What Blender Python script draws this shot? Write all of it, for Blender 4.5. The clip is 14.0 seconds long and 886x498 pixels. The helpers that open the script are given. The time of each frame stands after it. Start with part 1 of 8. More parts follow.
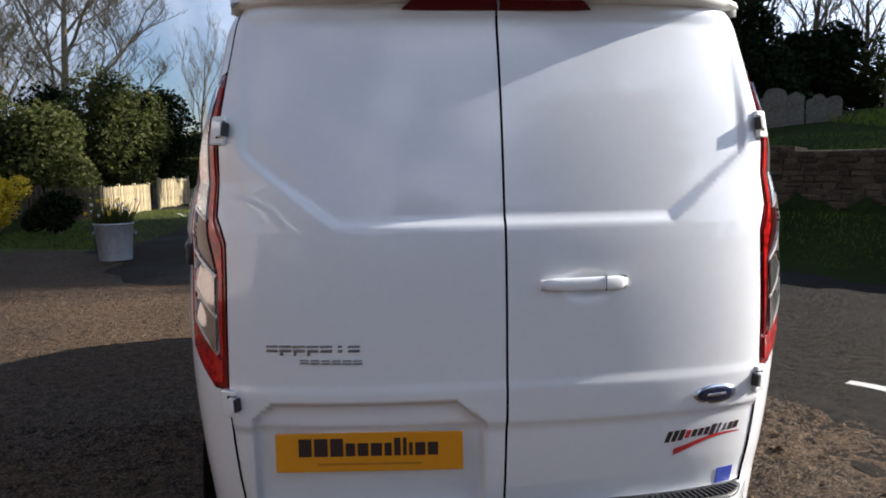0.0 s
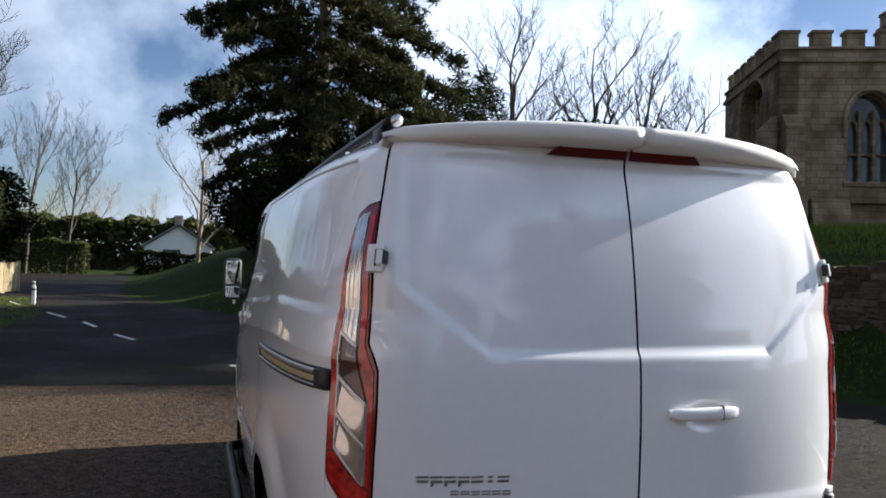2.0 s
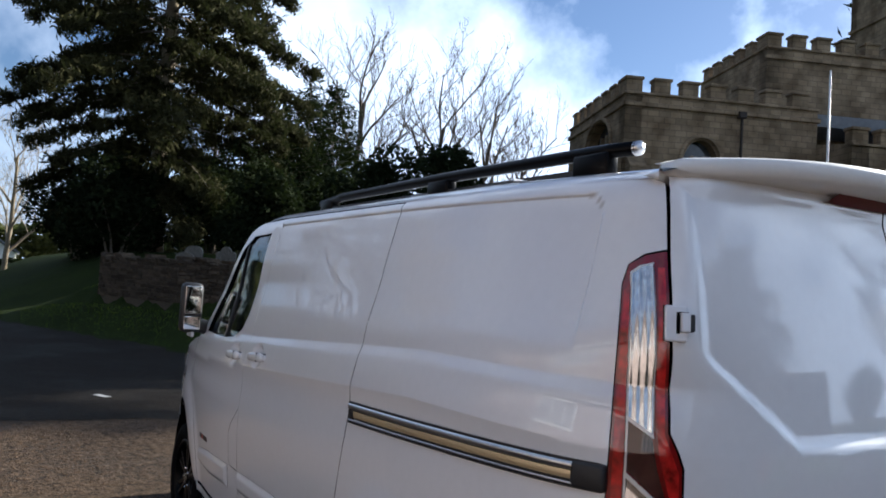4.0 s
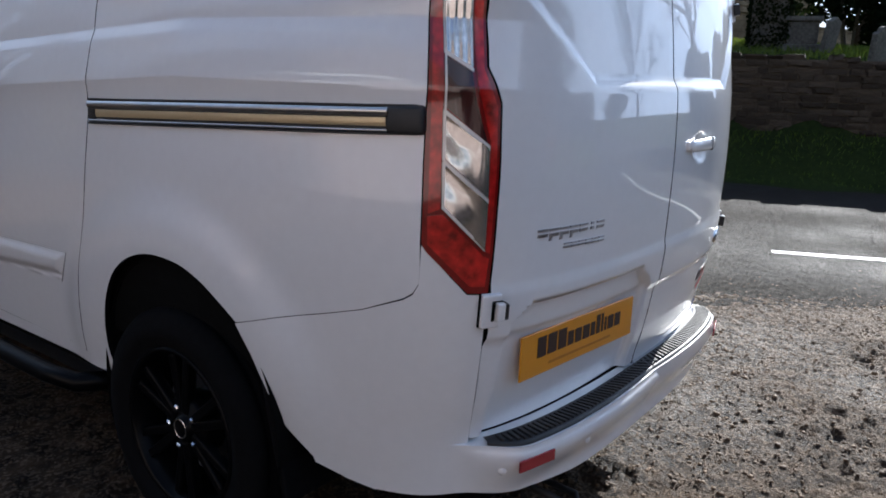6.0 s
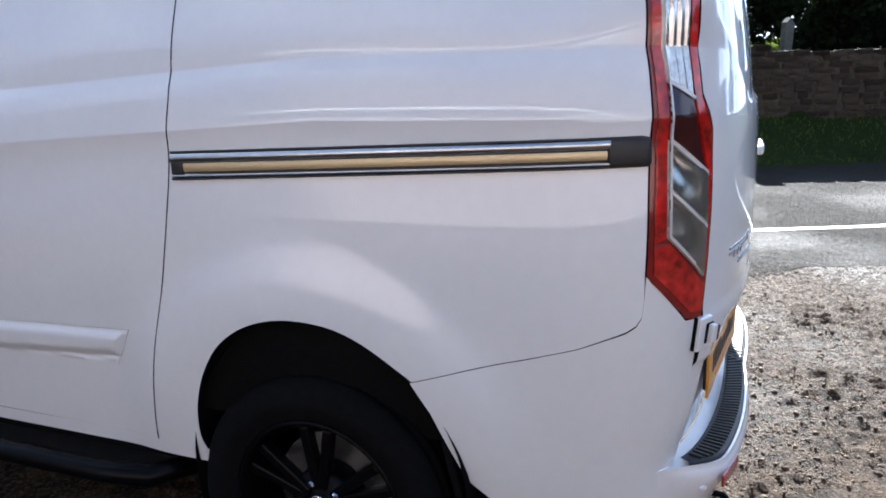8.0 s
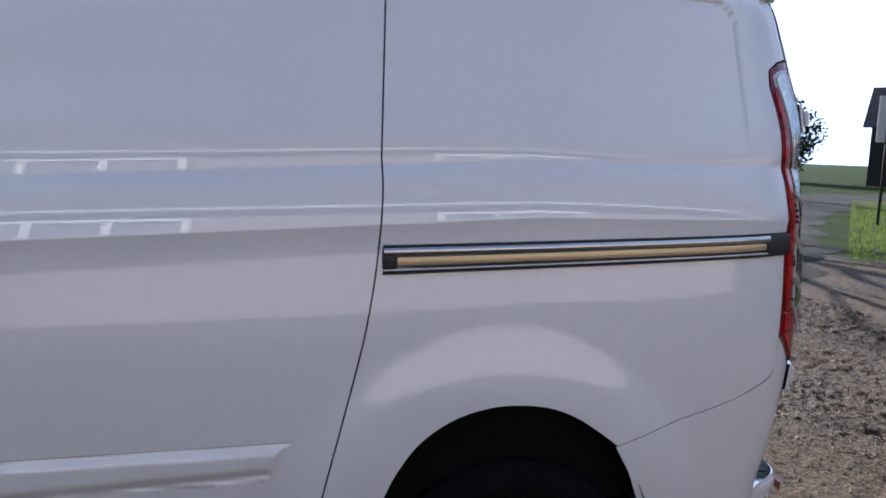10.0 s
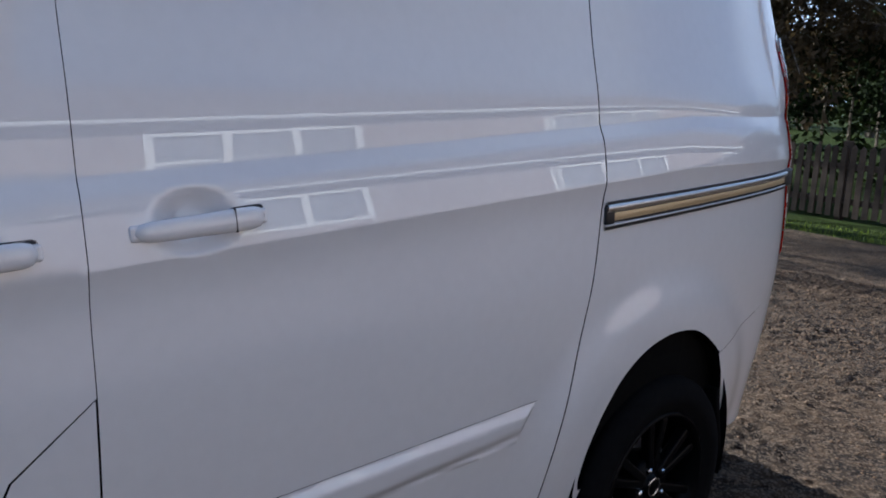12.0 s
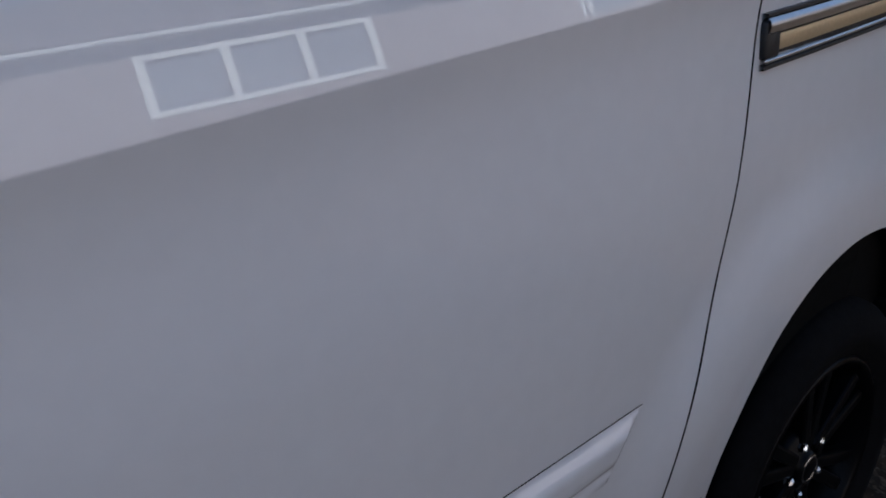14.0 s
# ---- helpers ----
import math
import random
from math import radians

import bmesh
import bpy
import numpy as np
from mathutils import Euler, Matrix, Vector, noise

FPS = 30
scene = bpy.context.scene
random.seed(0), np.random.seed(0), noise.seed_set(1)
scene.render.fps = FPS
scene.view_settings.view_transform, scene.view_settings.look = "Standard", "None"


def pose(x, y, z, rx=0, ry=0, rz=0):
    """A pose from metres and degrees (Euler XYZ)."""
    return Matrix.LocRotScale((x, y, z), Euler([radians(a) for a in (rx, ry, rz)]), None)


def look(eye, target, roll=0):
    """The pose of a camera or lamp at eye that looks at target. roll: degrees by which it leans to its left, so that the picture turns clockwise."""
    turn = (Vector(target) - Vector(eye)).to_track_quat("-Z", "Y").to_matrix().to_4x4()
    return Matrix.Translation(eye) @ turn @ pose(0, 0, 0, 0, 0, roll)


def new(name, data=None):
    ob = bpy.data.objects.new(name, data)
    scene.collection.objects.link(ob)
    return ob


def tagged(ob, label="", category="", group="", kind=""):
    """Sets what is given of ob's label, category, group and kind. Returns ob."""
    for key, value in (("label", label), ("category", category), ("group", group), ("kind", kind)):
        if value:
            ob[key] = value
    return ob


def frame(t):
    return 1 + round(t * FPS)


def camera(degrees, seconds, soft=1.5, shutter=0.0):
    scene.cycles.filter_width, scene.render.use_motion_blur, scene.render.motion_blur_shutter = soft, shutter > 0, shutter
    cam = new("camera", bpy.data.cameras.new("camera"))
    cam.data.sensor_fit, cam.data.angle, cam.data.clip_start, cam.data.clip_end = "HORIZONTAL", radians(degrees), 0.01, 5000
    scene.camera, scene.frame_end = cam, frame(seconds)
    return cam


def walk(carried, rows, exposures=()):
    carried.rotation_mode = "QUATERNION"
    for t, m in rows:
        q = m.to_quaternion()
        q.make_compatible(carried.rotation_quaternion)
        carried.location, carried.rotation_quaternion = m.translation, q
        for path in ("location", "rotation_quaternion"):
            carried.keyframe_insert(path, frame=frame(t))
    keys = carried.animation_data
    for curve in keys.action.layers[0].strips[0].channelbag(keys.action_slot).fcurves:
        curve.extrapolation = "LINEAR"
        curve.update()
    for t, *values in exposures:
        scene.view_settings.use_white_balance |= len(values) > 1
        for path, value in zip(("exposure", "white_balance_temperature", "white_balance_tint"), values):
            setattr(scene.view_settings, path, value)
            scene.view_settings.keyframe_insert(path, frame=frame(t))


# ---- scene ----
cam = camera(60.2, 14.0, soft=1.8)
PATH = [
    (0, (-0.391, -2.094, 1.478), (-0.182, -0.118, 1.260), -1.0),
    (0.5, (-0.563, -2.256, 1.478), (-0.236, -0.286, 1.392), 0.7),
    (1, (-0.746, -2.301, 1.537), (-0.305, -0.351, 1.557), 3.1),
    (1.5, (-1.034, -2.200, 1.557), (-0.488, -0.278, 1.627), 0.4),
    (2, (-1.239, -1.996, 1.573), (-0.619, -0.096, 1.609), 1.6),
    (2.2, (-1.321, -1.902, 1.612), (-0.669, -0.013, 1.679), 0.7),
    (4.3, (-2.158, -0.981, 1.622), (-1.041, 0.675, 1.718), 2.0),
    (4.5, (-2.226, -0.903, 1.612), (-1.008, 0.681, 1.679), -0.7),
    (5, (-2.292, -0.812, 1.557), (-0.827, 0.545, 1.462), 0.3),
    (5.5, (-2.194, -0.825, 1.439), (-0.660, 0.430, 1.170), 1.4),
    (6, (-2.102, -0.848, 1.335), (-0.534, 0.309, 0.885), 2.0),
    (6.5, (-2.114, -0.828, 1.267), (-0.547, 0.225, 0.605), 1.4),
    (7, (-2.311, -0.611, 1.239), (-0.729, 0.420, 0.579), -2.0),
    (7.5, (-2.425, -0.370, 1.297), (-0.737, 0.527, 0.712), -0.0),
    (8, (-2.441, -0.061, 1.393), (-0.629, 0.663, 0.953), -1.3),
    (8.2, (-2.465, 0.053, 1.435), (-0.613, 0.678, 1.011), -0.2),
    (10.3, (-2.737, 1.695, 1.472), (-0.864, 1.025, 1.263), 3.5),
    (10.5, (-2.692, 1.864, 1.490), (-0.890, 1.017, 1.307), 4.0),
    (11, (-2.626, 2.142, 1.465), (-0.872, 1.204, 1.249), 2.2),
    (11.5, (-2.377, 2.574, 1.493), (-0.788, 1.392, 1.214), 3.3),
    (12, (-2.145, 2.745, 1.490), (-0.646, 1.485, 1.084), 2.0),
    (12.5, (-1.821, 2.602, 1.460), (-0.336, 1.296, 0.984), 1.7),
    (13, (-1.567, 2.434, 1.416), (-0.180, 1.142, 0.862), 1.4),
    (13.5, (-1.452, 2.196, 1.425), (-0.038, 1.001, 0.712), -1.1),
    (14, (-1.478, 2.145, 1.353), (-0.015, 1.022, 0.578), -3.7),
]
walk(cam, [(t, look(eye, target, roll)) for t, eye, target, roll in PATH],
     [(0, 1.30, 5600, 12), (2.2, 1.24, 5550, 11), (4.3, 1.36, 5350, 10), (5, 1.28, 5250, 10), (5.5, 1.28, 5200, 11), (6, 1.38, 5200, 11), (6.7, 1.70, 5200, 11), (7.2, 2.10, 5150, 10), (7.6, 2.25, 5150, 10), (8.2, 2.05, 5100, 10), (10.3, 1.48, 5000, 12), (11, 1.36, 4980, 10), (12, 1.38, 5000, 10), (14, 1.30, 5000, 9)])

# ---- light ----
SUN_EL, SUN_AZ = 25.0, 3.0          # degrees up; degrees from +x towards -y
sun_dir = Vector((math.cos(radians(SUN_EL)) * math.cos(radians(SUN_AZ)), math.cos(radians(SUN_EL)) * math.sin(radians(SUN_AZ)), math.sin(radians(SUN_EL))))
world = bpy.data.worlds.new("world")
scene.world = world
world.use_nodes = True
wn, wl = world.node_tree.nodes, world.node_tree.links
sky = wn.new("ShaderNodeTexSky")
sky.sky_type, sky.sun_disc = "NISHITA", False
sky.sun_elevation, sky.sun_rotation = radians(SUN_EL), math.atan2(sun_dir.x, sun_dir.y)
sky.air_density, sky.dust_density, sky.ozone_density = 1.0, 0.6, 1.6
cloud = wn.new("ShaderNodeTexNoise")
cloud.inputs["Scale"].default_value, cloud.inputs["Detail"].default_value, cloud.inputs["Roughness"].default_value = 2.3, 9.0, 0.55
ramp = wn.new("ShaderNodeValToRGB")
ramp.color_ramp.elements[0].position, ramp.color_ramp.elements[1].position = 0.35, 0.48
shade = wn.new("ShaderNodeTexNoise")
shade.inputs["Scale"].default_value, shade.inputs["Detail"].default_value = 4.5, 6.0
grey = wn.new("ShaderNodeValToRGB")
grey.color_ramp.elements[0].position, grey.color_ramp.elements[1].position = 0.35, 0.62
grey.color_ramp.elements[0].color, grey.color_ramp.elements[1].color = (29.0, 31.5, 35.0, 1), (41.0, 44.0, 47.5, 1)
mix = wn.new("ShaderNodeMix")
mix.data_type = "RGBA"
wl.new(shade.outputs["Fac"], grey.inputs[0])
wl.new(ramp.outputs[0], mix.inputs[0])
clear = wn.new("ShaderNodeVectorMath")
clear.operation, clear.inputs[1].default_value = "MULTIPLY", (8.6, 8.5, 8.7)
wl.new(sky.outputs[0], clear.inputs[0])
wl.new(clear.outputs[0], mix.inputs[6])
# clouds near the sun are brighter than those away from it
sky_co, toward, lift, power, glow, lit = (wn.new(k) for k in ("ShaderNodeTexCoord", "ShaderNodeVectorMath", "ShaderNodeMath", "ShaderNodeMath", "ShaderNodeMath", "ShaderNodeVectorMath"))
toward.operation, toward.inputs[1].default_value = "DOT_PRODUCT", sun_dir
lift.operation, lift.inputs[1].default_value, lift.inputs[2].default_value = "MULTIPLY_ADD", 0.5, 0.5
power.operation, power.inputs[1].default_value = "POWER", 1.25
glow.operation, glow.inputs[1].default_value, glow.inputs[2].default_value = "MULTIPLY_ADD", 3.3, 0.28
lit.operation = "SCALE"
wl.new(sky_co.outputs["Generated"], toward.inputs[0])
# more cloud low down, more blue overhead
up_part, thin = wn.new("ShaderNodeSeparateXYZ"), wn.new("ShaderNodeMath")
thin.operation, thin.inputs[1].default_value = "MULTIPLY_ADD", -0.20
wl.new(sky_co.outputs["Generated"], up_part.inputs[0])
wl.new(up_part.outputs["Z"], thin.inputs[0])
wl.new(cloud.outputs["Fac"], thin.inputs[2])
wl.new(thin.outputs[0], ramp.inputs[0])
wl.new(toward.outputs["Value"], lift.inputs[0])
wl.new(lift.outputs[0], power.inputs[0])
wl.new(power.outputs[0], glow.inputs[0])
wl.new(grey.outputs[0], lit.inputs[0])
wl.new(glow.outputs[0], lit.inputs["Scale"])
wl.new(lit.outputs[0], mix.inputs[7])
wl.new(mix.outputs[2], wn["Background"].inputs[0])
wn["Background"].inputs[1].default_value = 0.0050
sun = new("sun", bpy.data.lights.new("sun", "SUN"))
sun.data.energy, sun.data.angle, sun.data.color = 5.0, radians(0.53), (1.0, 0.87, 0.68)
sun.matrix_world = look(sun_dir * 50, (0, 0, 0))


# ---- materials ----
def material(name, base, rough=0.5, metal=0.0, coat=0.0, spec=0.5, vary=0.0, fine=60.0, coarse=4.0, bump=0.0, bump_scale=200.0, tint=None, per="", distance=0.003):
    """A principled surface with colour variation at two scales, fine relief, and chance variation per piece."""
    m = bpy.data.materials.new(name)
    m.use_nodes = True
    n, l = m.node_tree.nodes, m.node_tree.links
    p = n["Principled BSDF"]
    p.inputs["Base Color"].default_value = (*base, 1)
    p.inputs["Roughness"].default_value, p.inputs["Metallic"].default_value = rough, metal
    p.inputs["Coat Weight"].default_value, p.inputs["Coat Roughness"].default_value = coat, 0.03
    p.inputs["Specular IOR Level"].default_value = spec
    co = n.new("ShaderNodeTexCoord")
    last = None
    if vary or tint:
        a, b = n.new("ShaderNodeTexNoise"), n.new("ShaderNodeTexNoise")
        for node, sc in ((a, coarse), (b, fine)):
            node.inputs["Scale"].default_value, node.inputs["Detail"].default_value = sc, 6.0
            l.new(co.outputs["Object"], node.inputs["Vector"])
        blend = n.new("ShaderNodeMath"); blend.operation = "MULTIPLY_ADD"
        l.new(b.outputs["Fac"], blend.inputs[0]); blend.inputs[1].default_value = 0.6
        half = n.new("ShaderNodeMath"); half.operation = "MULTIPLY"
        l.new(a.outputs["Fac"], half.inputs[0]); half.inputs[1].default_value = 0.4
        l.new(half.outputs[0], blend.inputs[2])
        r = n.new("ShaderNodeValToRGB")
        r.color_ramp.elements[0].position, r.color_ramp.elements[1].position = 0.34, 0.66
        lo = tint if tint else tuple(c * (1 - vary) for c in base)
        hi = base if tint else tuple(min(1, c * (1 + vary)) for c in base)
        r.color_ramp.elements[0].color, r.color_ramp.elements[1].color = (*lo, 1), (*hi, 1)
        l.new(blend.outputs[0], r.inputs[0])
        last = r.outputs[0]
    if per:
        if per == "object":
            rnd = n.new("ShaderNodeObjectInfo").outputs["Random"]
        else:
            rnd = n.new("ShaderNodeNewGeometry").outputs["Random Per Island"]
        hs = n.new("ShaderNodeHueSaturation")
        mr = n.new("ShaderNodeMapRange")
        mr.inputs[3].default_value, mr.inputs[4].default_value = 0.6, 1.35
        l.new(rnd, mr.inputs[0])
        l.new(mr.outputs[0], hs.inputs["Value"])
        if last:
            l.new(last, hs.inputs["Color"])
        else:
            hs.inputs["Color"].default_value = (*base, 1)
        last = hs.outputs[0]
    if last:
        l.new(last, p.inputs["Base Color"])
    if bump:
        t = n.new("ShaderNodeTexNoise")
        t.inputs["Scale"].default_value, t.inputs["Detail"].default_value = bump_scale, 5.0
        l.new(co.outputs["Object"], t.inputs["Vector"])
        bp = n.new("ShaderNodeBump")
        bp.inputs["Strength"].default_value, bp.inputs["Distance"].default_value = bump, distance
        l.new(t.outputs["Fac"], bp.inputs["Height"])
        l.new(bp.outputs[0], p.inputs["Normal"])
    return m


def car_paint():
    """White clear-coated paint with faint road dust."""
    m = material("white_car_paint", (0.78, 0.785, 0.80), rough=0.35, coat=1.0, vary=0.02, fine=35, coarse=2.5)
    m.node_tree.nodes["Principled BSDF"].inputs["Coat Roughness"].default_value = 0.015
    m.node_tree.nodes["Principled BSDF"].inputs["Coat IOR"].default_value = 1.7
    return m


PAINT = car_paint()
SPOILER = material("primer_white_plastic", (0.74, 0.73, 0.70), rough=0.55, vary=0.03)
BLACK = material("black_plastic", (0.018, 0.018, 0.019), rough=0.5, vary=0.2, bump=0.15, bump_scale=400)
GLOSSBLACK = material("gloss_black_metal", (0.0025, 0.0025, 0.003), rough=0.3, spec=0.09, vary=0.15)
RUBBER = material("tyre_rubber", (0.005, 0.005, 0.0055), rough=0.9, spec=0.06, vary=0.25, bump=0.3, bump_scale=150)
DARK = material("dark_cavity", (0.005, 0.005, 0.005), rough=0.95, spec=0.05, vary=0.2)
CHROME = material("chrome", (0.75, 0.76, 0.78), rough=0.12, metal=1.0, vary=0.03)
STEEL = material("rolled_steel", (0.62, 0.62, 0.63), rough=0.28, metal=1.0, vary=0.08)
BRASS = material("pale_gold_runner", (0.62, 0.50, 0.30), rough=0.38, metal=0.55, vary=0.08, fine=200)
PLATE = material("amber_number_plate", (0.66, 0.27, 0.004), rough=0.3, coat=0.5, vary=0.02)
INK = material("black_print", (0.03, 0.014, 0.012), rough=0.5, vary=0.1)
BROWNINK = material("brown_print", (0.42, 0.16, 0.01), rough=0.5, vary=0.1)
REDINK = material("red_print", (0.5, 0.03, 0.03), rough=0.45, vary=0.1)
BLUE = material("blue_sticker", (0.04, 0.07, 0.42), rough=0.4, vary=0.15)
BADGE = material("satin_badge_metal", (0.34, 0.34, 0.35), rough=0.3, metal=0.9, vary=0.1)
NAVY = material("navy_enamel", (0.008, 0.014, 0.05), rough=0.15, coat=1.0, vary=0.1)
REFLECT = material("red_reflector", (0.30, 0.02, 0.03), rough=0.2, coat=0.6, vary=0.1, bump=0.2, bump_scale=600)
MIRROR = material("mirror_glass", (0.9, 0.9, 0.9), rough=0.02, metal=1.0)


def lens(name, colour, rough, trans, bump=0.0, scale=300.0):
    m = material(name, colour, rough=rough, coat=1.0, bump=bump, bump_scale=scale)
    m.node_tree.nodes["Principled BSDF"].inputs["Transmission Weight"].default_value = trans
    m.node_tree.nodes["Principled BSDF"].inputs["IOR"].default_value = 1.2
    return m


REDLENS = material("red_lens", (0.42, 0.010, 0.008), rough=0.10, coat=1.0, vary=0.65, fine=45, coarse=16, bump=0.05, bump_scale=500)
BRAKERED = material("dark_red_brake_lens", (0.10, 0.004, 0.005), rough=0.35, spec=0.2, vary=0.2)
DARKRED = material("dark_red_surround", (0.19, 0.004, 0.005), rough=0.12, coat=1.0, vary=0.2)
SMOKE = material("smoked_red_lens", (0.045, 0.010, 0.010), rough=0.1, coat=1.0, vary=0.3, fine=60, coarse=8)
CLEAR = material("clear_lens_reflector", (0.70, 0.69, 0.67), rough=0.14, metal=0.85, coat=1.0, vary=0.25, fine=70, coarse=12)
BEZEL = material("bright_plated_bezel", (0.72, 0.69, 0.66), rough=0.3, metal=0.2, coat=1.0, vary=0.05)
BULB = material("frosted_bulb_bowl", (0.50, 0.49, 0.48), rough=0.10, metal=0.85, coat=1.0, vary=0.2)
GLASS = lens("tinted_window_glass", (0.12, 0.15, 0.15), 0.02, 0.9)


# ---- building helpers ----
def mesh_object(name, verts, faces, mat, parent=None, label="", smooth=False, normals=None, sharp=()):
    me = bpy.data.meshes.new(name)
    me.from_pydata([tuple(v) for v in verts], [], faces)
    if sharp:
        for e in me.edges:
            e.use_edge_sharp = (e.vertices[0], e.vertices[1]) in sharp or (e.vertices[1], e.vertices[0]) in sharp
    if mat:
        me.materials.append(mat)
    if smooth:
        me.polygons.foreach_set("use_smooth", [True] * len(me.polygons))
    if normals is not None:
        me.normals_split_custom_set(normals)
    me.update()
    ob = new(name, me)
    if parent:
        ob.parent = parent
    if label:
        ob["label"] = label
    return ob


def part(name, bm, mat, parent=None, label="", smooth=False):
    me = bpy.data.meshes.new(name)
    if smooth:
        for f in bm.faces:
            f.smooth = True
    bm.to_mesh(me)
    bm.free()
    me.materials.append(mat)
    ob = new(name, me)
    if parent:
        ob.parent = parent
    if label:
        ob["label"] = label
    return ob


def thing(name, label, category, at=(0, 0, 0), group="", kind=""):
    ob = new(name)
    ob.empty_display_size = 0.2
    ob.location = at
    return tagged(ob, label, category, group, kind)


def box(bm, a, b, m=None, bevel=0.0):
    r = bmesh.ops.create_cube(bm, size=1)
    for v in r["verts"]:
        v.co = Vector([(a[i] + b[i]) / 2 + v.co[i] * (b[i] - a[i]) for i in range(3)])
    if bevel:
        es = list({e for v in r["verts"] for e in v.link_edges})
        g = bmesh.ops.bevel(bm, geom=es, offset=bevel, segments=2, profile=0.5, affect="EDGES")
        vs = list({v for f in g["faces"] for v in f.verts} | {v for v in r["verts"] if v.is_valid})
    else:
        vs = r["verts"]
    if m:
        bmesh.ops.transform(bm, matrix=m, verts=vs)
    return vs


def tube(bm, pts, radii, sides=8, cap=True):
    """A tube through points, with a radius at each."""
    rings = []
    prev = None
    for i, p in enumerate(pts):
        p = Vector(p)
        a = Vector(pts[max(i - 1, 0)]); b = Vector(pts[min(i + 1, len(pts) - 1)])
        d = (b - a).normalized() if (b - a).length > 1e-9 else Vector((0, 0, 1))
        if prev is None:
            u = d.orthogonal().normalized()
        else:
            u = (prev - d * prev.dot(d))
            u = u.normalized() if u.length > 1e-6 else d.orthogonal().normalized()
        prev = u
        w = d.cross(u)
        r = radii[i] if isinstance(radii, (list, tuple)) else radii
        rings.append([bm.verts.new(p + (u * math.cos(k * 2 * math.pi / sides) + w * math.sin(k * 2 * math.pi / sides)) * r) for k in range(sides)])
    for r0, r1 in zip(rings, rings[1:]):
        for k in range(sides):
            bm.faces.new((r0[k], r0[(k + 1) % sides], r1[(k + 1) % sides], r1[k]))
    if cap:
        bm.faces.new(rings[0][::-1])
        bm.faces.new(rings[-1])
    return rings


def lathe(bm, prof, axis_m, sides=40):
    """Turns a profile of (radius, height) round the z axis of axis_m."""
    rings = [[bm.verts.new(axis_m @ Vector((r * math.cos(k * 2 * math.pi / sides), r * math.sin(k * 2 * math.pi / sides), h))) for k in range(sides)] for r, h in prof]
    for r0, r1 in zip(rings, rings[1:]):
        for k in range(sides):
            bm.faces.new((r0[k], r0[(k + 1) % sides], r1[(k + 1) % sides], r1[k]))
    return rings


def smooth_curve(pts):
    """A monotone cubic through (x, y) points, for arrays."""
    x, y = (np.array([p[k] for p in pts], float) for k in (0, 1))
    h, d = np.diff(x), np.diff(y) / np.diff(x)
    m = np.zeros(len(x))
    for i in range(1, len(x) - 1):
        if d[i - 1] * d[i] > 0:
            w1, w2 = 2 * h[i] + h[i - 1], h[i] + 2 * h[i - 1]
            m[i] = (w1 + w2) / (w1 / d[i - 1] + w2 / d[i])
    m[0], m[-1] = d[0], d[-1]

    def f(q):
        q = np.clip(np.asarray(q, float), x[0], x[-1])
        i = np.clip(np.searchsorted(x, q) - 1, 0, len(x) - 2)
        t = (q - x[i]) / h[i]
        return (2 * t**3 - 3 * t**2 + 1) * y[i] + (t**3 - 2 * t**2 + t) * h[i] * m[i] + (-2 * t**3 + 3 * t**2) * y[i + 1] + (t**3 - t**2) * h[i] * m[i + 1]
    return f


def ease(a, b, q):
    t = np.clip((np.asarray(q, float) - a) / (b - a), 0, 1)
    return t * t * (3 - 2 * t)


# ---- the van's outer surface ----
# the side's lean in degrees by height, from the belly over the crease (1.28) and the shoulder (1.418) to the upper field
LEAN = [(1.00, 0.3), (1.05, 2.0), (1.10, 3.5), (1.15, 4.0), (1.20, 2.0), (1.235, -3.0), (1.262, -8.0), (1.2785, -10.5), (1.2815, 9.6), (1.353, 12.6), (1.372, 13.5), (1.384, 17.0), (1.392, 24.0), (1.410, 26.0), (1.4165, 24.0), (1.4195, 6.7), (1.465, 9.5), (1.52, 11.0), (1.58, 12.0), (1.65, 12.7)]
LEAN_Z = np.arange(1.00, 1.65005, 0.0005)
LEAN_X = 0.983 - np.concatenate([[0.0], np.cumsum(np.tan(np.radians(np.interp(LEAN_Z[:-1] + 0.00025, *zip(*LEAN)))) * 0.0005)])
LOW_HALF = smooth_curve([(0.20, 0.88), (0.30, 0.915), (0.42, 0.932), (0.50, 0.944), (0.65, 0.961), (0.80, 0.9745), (0.92, 0.9815), (1.00, 0.983)])
TOP_HALF = smooth_curve([(1.62, LEAN_X[-1] + 0.0067), (1.65, LEAN_X[-1]), (1.72, 0.8838), (1.80, 0.8640), (1.87, 0.846), (1.905, 0.828), (1.93, 0.800), (1.945, 0.760), (1.955, 0.70), (1.965, 0.60), (1.975, 0.40), (1.98, 0.0)])


def HALF(z):
    return np.where(z < 1.0, LOW_HALF(z), np.where(z > 1.65, TOP_HALF(z), np.interp(z, LEAN_Z, LEAN_X)))


REAR = smooth_curve([(0.20, -0.02), (0.50, -0.03), (0.62, -0.055), (0.75, -0.075), (0.90, -0.088), (1.10, -0.092), (1.24, -0.088), (1.36, -0.077), (1.50, -0.06), (1.65, -0.035), (1.80, 0.0), (1.92, 0.035), (2.0, 0.06)])
ARCH_Y, ARCH_Z, WHEEL_R = 0.915, 0.35, 0.35
FRONT_Y = 0.915 + 2.933


